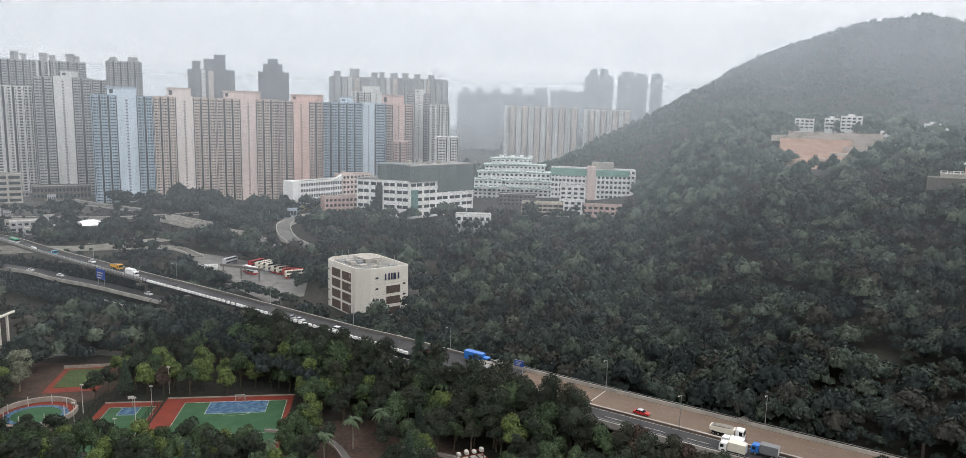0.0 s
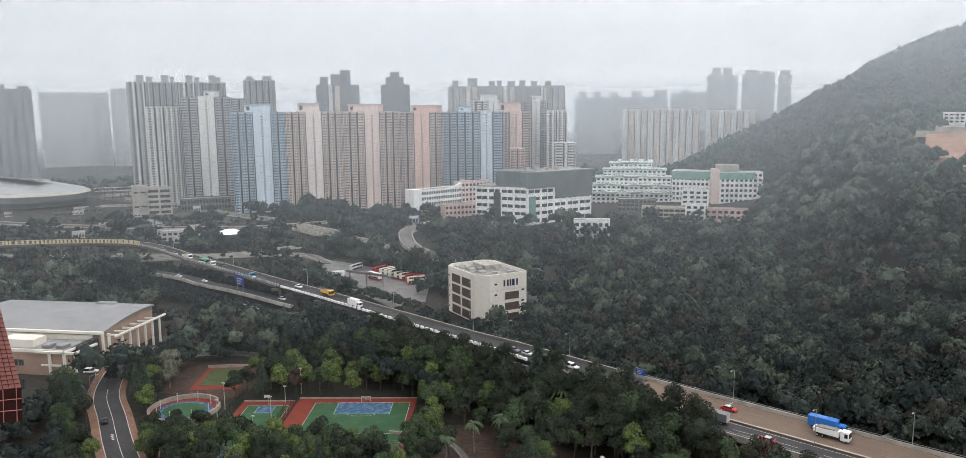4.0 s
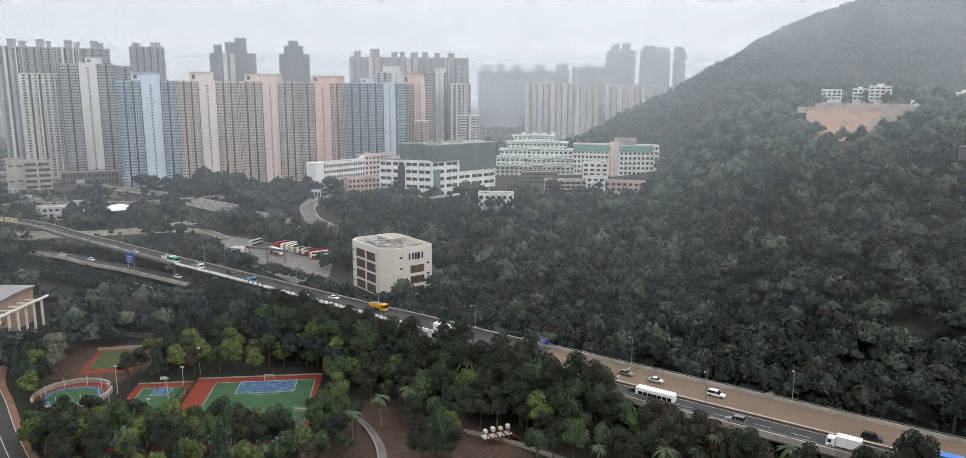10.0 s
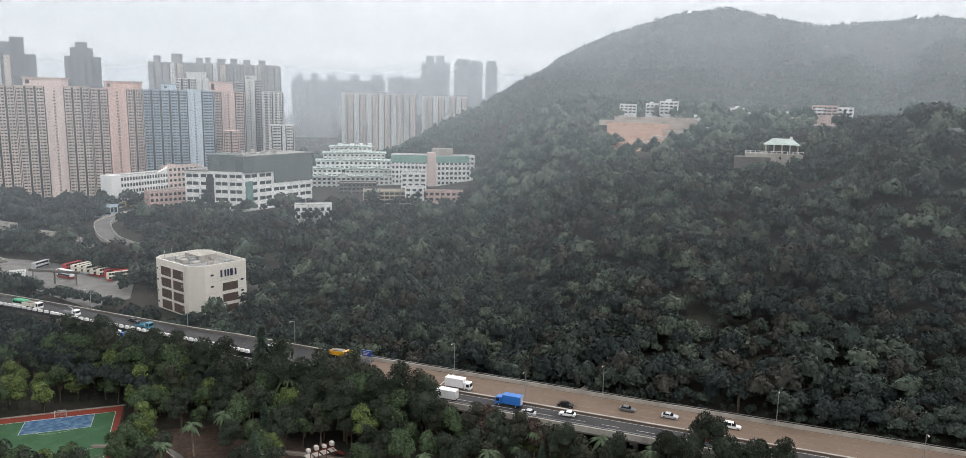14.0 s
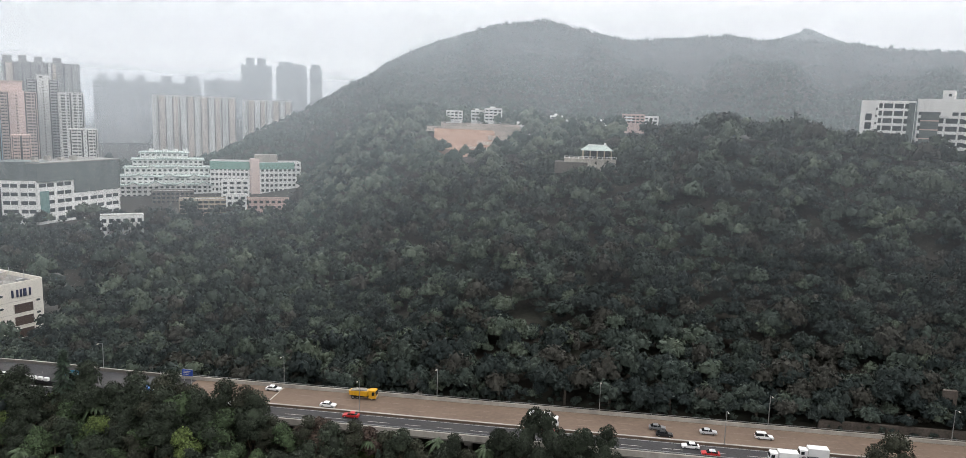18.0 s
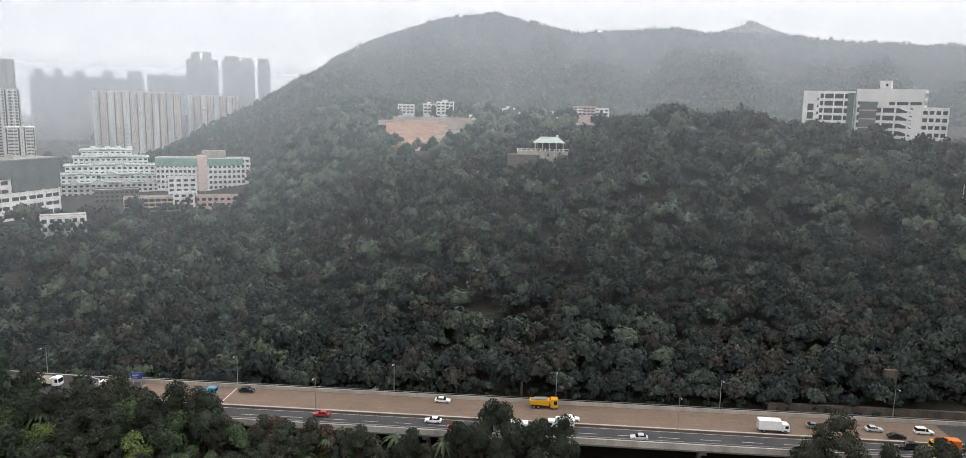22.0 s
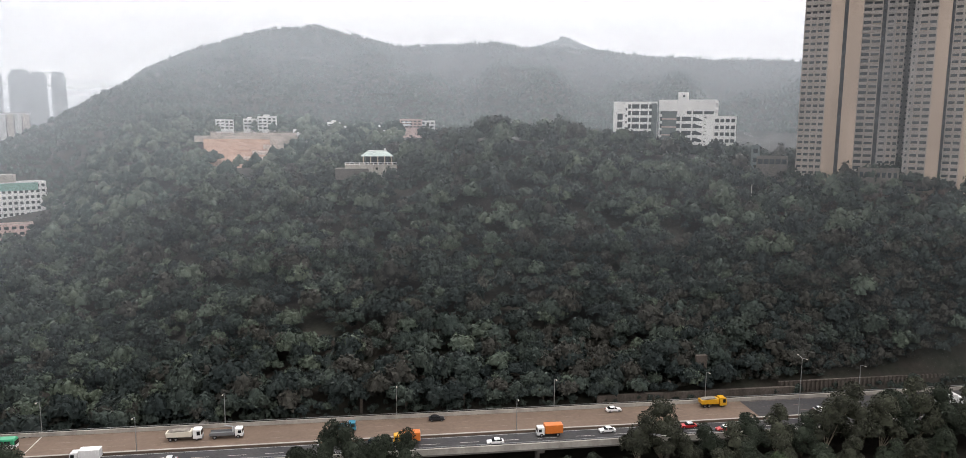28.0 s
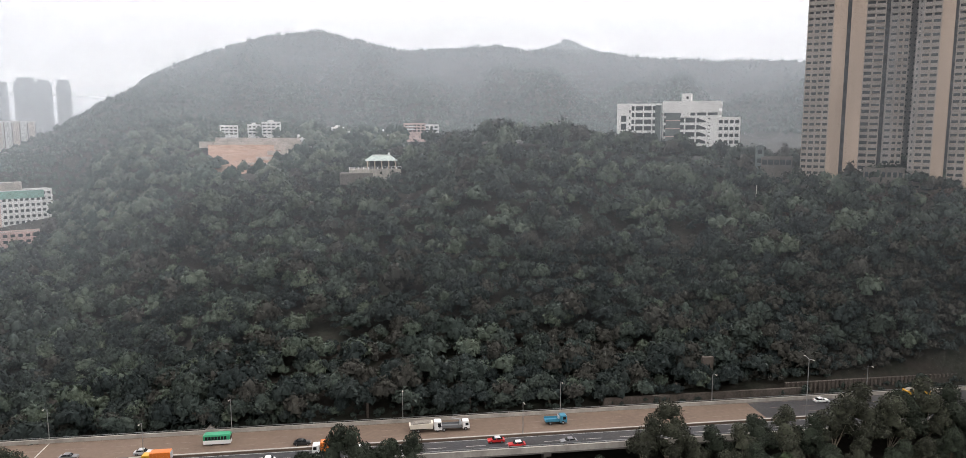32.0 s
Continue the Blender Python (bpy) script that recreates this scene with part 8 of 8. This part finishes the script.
plant("valley_woods", (-46, 4, 820, 1250), 15, 5.0, 5, (6, 0.3, 3), "far_forest", "hazy trees beyond the towers", 89, lambda x, y: (np.hypot(x + 660, y - 748) > 135) & ((np.degrees(np.arctan2(x, y)) > -27) | (np.hypot(x, y) > 1060)))
low_ground = lambda x, y: ((road_offset(x, y) > 212) | (x < -250)) & off_road(x, y, 9.0) & (off_paths(x, y) | (np.sin(x / 5) * np.sin(y / 6) > 0.5)) & (np.hypot(x + 660, y - 748) > 112) & ~((x > -186) & (x < -84) & (np.abs(y - (394 - (x + 120) * 0.95)) < 34))
plant("valley_scrub", (-47, -10, 330, 760), 7.6, 2.1, 1, (14, 0.25, 3), "forest", "low dark scrub on the valley floor", 97, low_ground)


# ---- traffic ----
def measured(line):
    """Distance along a line at each of its points."""
    out = [0.0]
    for p, q in zip(line, line[1:]):
        out.append(out[-1] + math.dist(p[:3], q[:3]))
    return out


FAR_D, NEAR_D = measured(FAR_LINE), measured(NEAR_LINE)


def lane_pose(far_side, s, n):
    """The pose of a vehicle s metres along the road in the lane n metres across it."""
    line, d = (FAR_LINE, FAR_D) if far_side else (NEAR_LINE, NEAR_D)
    off = n - (203.2 if far_side else 190.0)
    u = min(max(420.0 - s, 1.0), d[-1] - 1)
    k = int(np.searchsorted(d, u)) - 1
    t = (u - d[k]) / (d[k + 1] - d[k])
    x, y, z, a, b = [p + (q - p) * t for p, q in zip(line[k], line[k + 1])]
    if far_side:
        off = max(off, 1.7 - deck_width(x))
    turn = math.degrees(math.atan2(a, -b)) if not far_side else math.degrees(math.atan2(-a, b))
    return pose(x + a * off, y + b * off, z + 0.01, 0, 0, turn)


HERE = pose(0, 0, 0)
OUT, MID, INN, NEA, NEB = 200.4, 196.4, 192.4, 186.4, 183.0
TRAFFIC = [
    # far side, lane, seconds, place along the road then, speed, vehicle
    (1, OUT, 2.5, -88, 18.3, lambda: box_truck(HERE, "blue", "blue", "blue box truck on the concrete carriageway", 9.5)),
    (1, INN, 0.0, -48, 17.5, lambda: tipper(HERE, "white", "cream", "white tipper truck with a pale loaded bed")),
    (1, INN, 0.0, -72, 18.6, lambda: car(HERE, "red", "red taxi with a silver roof", "silver", 1.48, 4.6, "taxi")),
    (1, MID, 4.0, -58, 17.0, lambda: tipper(HERE, "white", "white", "white loaded tipper truck")),
    (1, MID, 4.0, -86, 17.0, lambda: car(HERE, "red", "red taxi with a silver roof", "silver", 1.48, 4.6, "taxi")),
    (1, MID, 9.0, -73, 13.6, lambda: car(HERE, "white", "white people carrier on the concrete carriageway", None, 1.8, 4.8, "van")),
    (1, INN, 9.0, -37, 17.1, lambda: car(HERE, "black", "black people carrier on the concrete carriageway", None, 1.85, 4.9, "van")),
    (1, INN, 13.0, -67, 18.0, lambda: car(HERE, "black", "black hatchback by the median")),
    (1, MID, 13.0, -46, 13.5, lambda: car(HERE, "grey", "grey estate car on the concrete carriageway")),
    (1, MID, 17.0, 21, 14.0, lambda: car(HERE, "silver", "silver saloon on the concrete carriageway")),
    (1, OUT, 19.0, -46, 16.2, lambda: tipper(HERE, "yellow", "yellow", "bright yellow tipper truck", 7.8)),
    (1, OUT, 19.0, -74, 15.9, lambda: car(HERE, "white", "white saloon on the outer lane")),
    (1, INN, 19.0, 9, 18.1, lambda: box_truck(HERE, "white", "white", "white box truck on the concrete carriageway", 8.0, 3.5)),
    (1, INN, 23.0, 30, 20.0, lambda: car(HERE, "white", "white car by the median")),
    (1, MID, 23.0, -80, 14.3, lambda: flatbed(HERE, "teal", "teal", "small teal open lorry", 6.2)),
    (1, OUT, 23.0, -67, 16.8, lambda: car(HERE, "black", "black car on the outer lane")),
    (1, MID, 26.0, -81, 15.5, lambda: tipper(HERE, "white", "cream", "white and grey tipper lorry with a dusty bed")),
    (1, MID, 26.0, -69, 14.8, lambda: flatbed(HERE, "white", "grey", "flatbed crane lorry with a dark bed", 8.5, True)),
    (1, MID, 30.0, -69, 12.8, lambda: coach(HERE, "green", "white", "white minibus with a green roof", 7.0, 2.8, 1, name="minibus")),
    (1, INN, 30.0, -61, 20.0, lambda: car(HERE, "black", "black car by the median")),
    (1, INN, 30.0, -88, 13.5, lambda: car(HERE, "silver", "silver car by the median")),
    (1, INN, 32.0, -79, 13.5, lambda: car(HERE, "grey", "grey car near the joint")),
    (0, NEA, 0.0, -45, -12.0, lambda: box_truck(HERE, "white", "white", "small white box van", 5.5, 2.8)),
    (0, NEB, 2.0, -68, -12.0, lambda: box_truck(HERE, "white", "cream", "cream box truck on the viaduct", 6.5, 3.2)),
    (0, NEA, 2.0, -61, -12.0, lambda: box_truck(HERE, "blue", "grey", "dark box truck with a blue cab", 6.5, 3.2)),
    (0, NEB, 4.0, -70, -12.0, lambda: car(HERE, "red", "red taxi with a silver roof", "silver", 1.48, 4.6, "taxi")),
    (0, NEB, 7.0, -63, -11.0, lambda: car(HERE, "white", "white car on the viaduct")),
    (0, NEB, 9.0, -58, -13.7, lambda: coach(HERE, "white", "grey", "white coach with dark windows", 11.0)),
    (0, NEA, 9.0, -66, -12.5, lambda: car(HERE, "black", "black car on the viaduct")),
    (0, NEB, 11.0, -39, -14.3, lambda: box_truck(HERE, "white", "white", "white box truck on the viaduct", 7.5, 3.4)),
    (0, NEA, 13.0, -49, -14.8, lambda: box_truck(HERE, "blue", "blue", "bright blue box truck on the viaduct", 7.5, 3.4)),
    (0, NEB, 11.0, -62, -12.0, lambda: car(HERE, "grey", "dark grey van on the viaduct", None, 1.9, 4.8, "van")),
    (0, NEA, 13.0, -34, -13.0, lambda: car(HERE, "white", "white saloon on the viaduct")),
    (0, NEB, 13.0, -43, -14.2, lambda: car(HERE, "silver", "silver car on the viaduct")),
    (0, NEA, 19.0, -74, -12.5, lambda: car(HERE, "red", "red car on the viaduct")),
    (0, NEA, 19.0, 15, -14.0, lambda: car(HERE, "white", "white saloon on the dark carriageway")),
    (0, NEB, 19.0, 20, -13.5, lambda: car(HERE, "red", "red taxi with a silver roof", "silver", 1.48, 4.6, "taxi")),
    (0, NEA, 19.0, 38, -14.6, lambda: car(HERE, "black", "black people carrier on the viaduct", None, 1.85, 4.9, "van")),
    (0, NEB, 19.0, 37, -14.0, lambda: box_truck(HERE, "white", "white", "white box truck with red patterned sides", 6.8, 3.0)),
    (0, NEB, 19.0, 66, -13.0, lambda: car(HERE, "silver", "silver car on the dark carriageway")),
    (0, NEB, 23.0, -10, -13.5, lambda: car(HERE, "black", "black van on the viaduct", None, 1.8, 4.8, "van")),
    (0, NEA, 23.0, -6, -13.0, lambda: box_truck(HERE, "white", "white", "white box truck above the viaduct columns", 7.0, 3.2)),
    (0, NEA, 23.0, -70, -12.6, lambda: car(HERE, "dark_red", "dark red car on the viaduct")),
    (0, NEA, 26.0, 40, -16.0, lambda: box_truck(HERE, "yellow", "orange", "orange box truck with a yellow cab", 7.0, 3.2)),
    (0, NEA, 26.0, 31, -16.0, lambda: car(HERE, "black", "black sports utility car ahead of an orange truck", None, 1.8, 4.8)),
    (0, NEA, 30.0, 16, -15.2, lambda: box_truck(HERE, "white", "orange", "white-cabbed truck with an open orange box", 7.0, 3.2)),
    (0, NEA, 30.0, 28, -17.3, lambda: car(HERE, "white", "white car behind an orange truck")),
    (0, NEB, 30.0, 1, -15.0, lambda: car(HERE, "white", "white hatchback on the viaduct")),
    (0, NEA, 30.0, 58, -14.0, lambda: car(HERE, "red", "red taxi with a silver roof", "silver", 1.48, 4.6, "taxi")),
    (0, NEB, 30.0, 65, -15.0, lambda: car(HERE, "red", "red taxi with a white roof", "white", 1.48, 4.6, "taxi")),
    (0, NEB, 32.0, 49, -13.0, lambda: car(HERE, "grey", "grey car on the dark carriageway")),
]
TIMES = (0, 0.5, 1, 2, 4, 8, 12, 16, 20, 24, 28, 30, 31, 31.5, 32)


def motions():
    for far_side, lane, t0, s0, speed, build in TRAFFIC:
        walk(build(), [(t, lane_pose(far_side, s0 + speed * (t - t0), lane)) for t in TIMES])


motions()
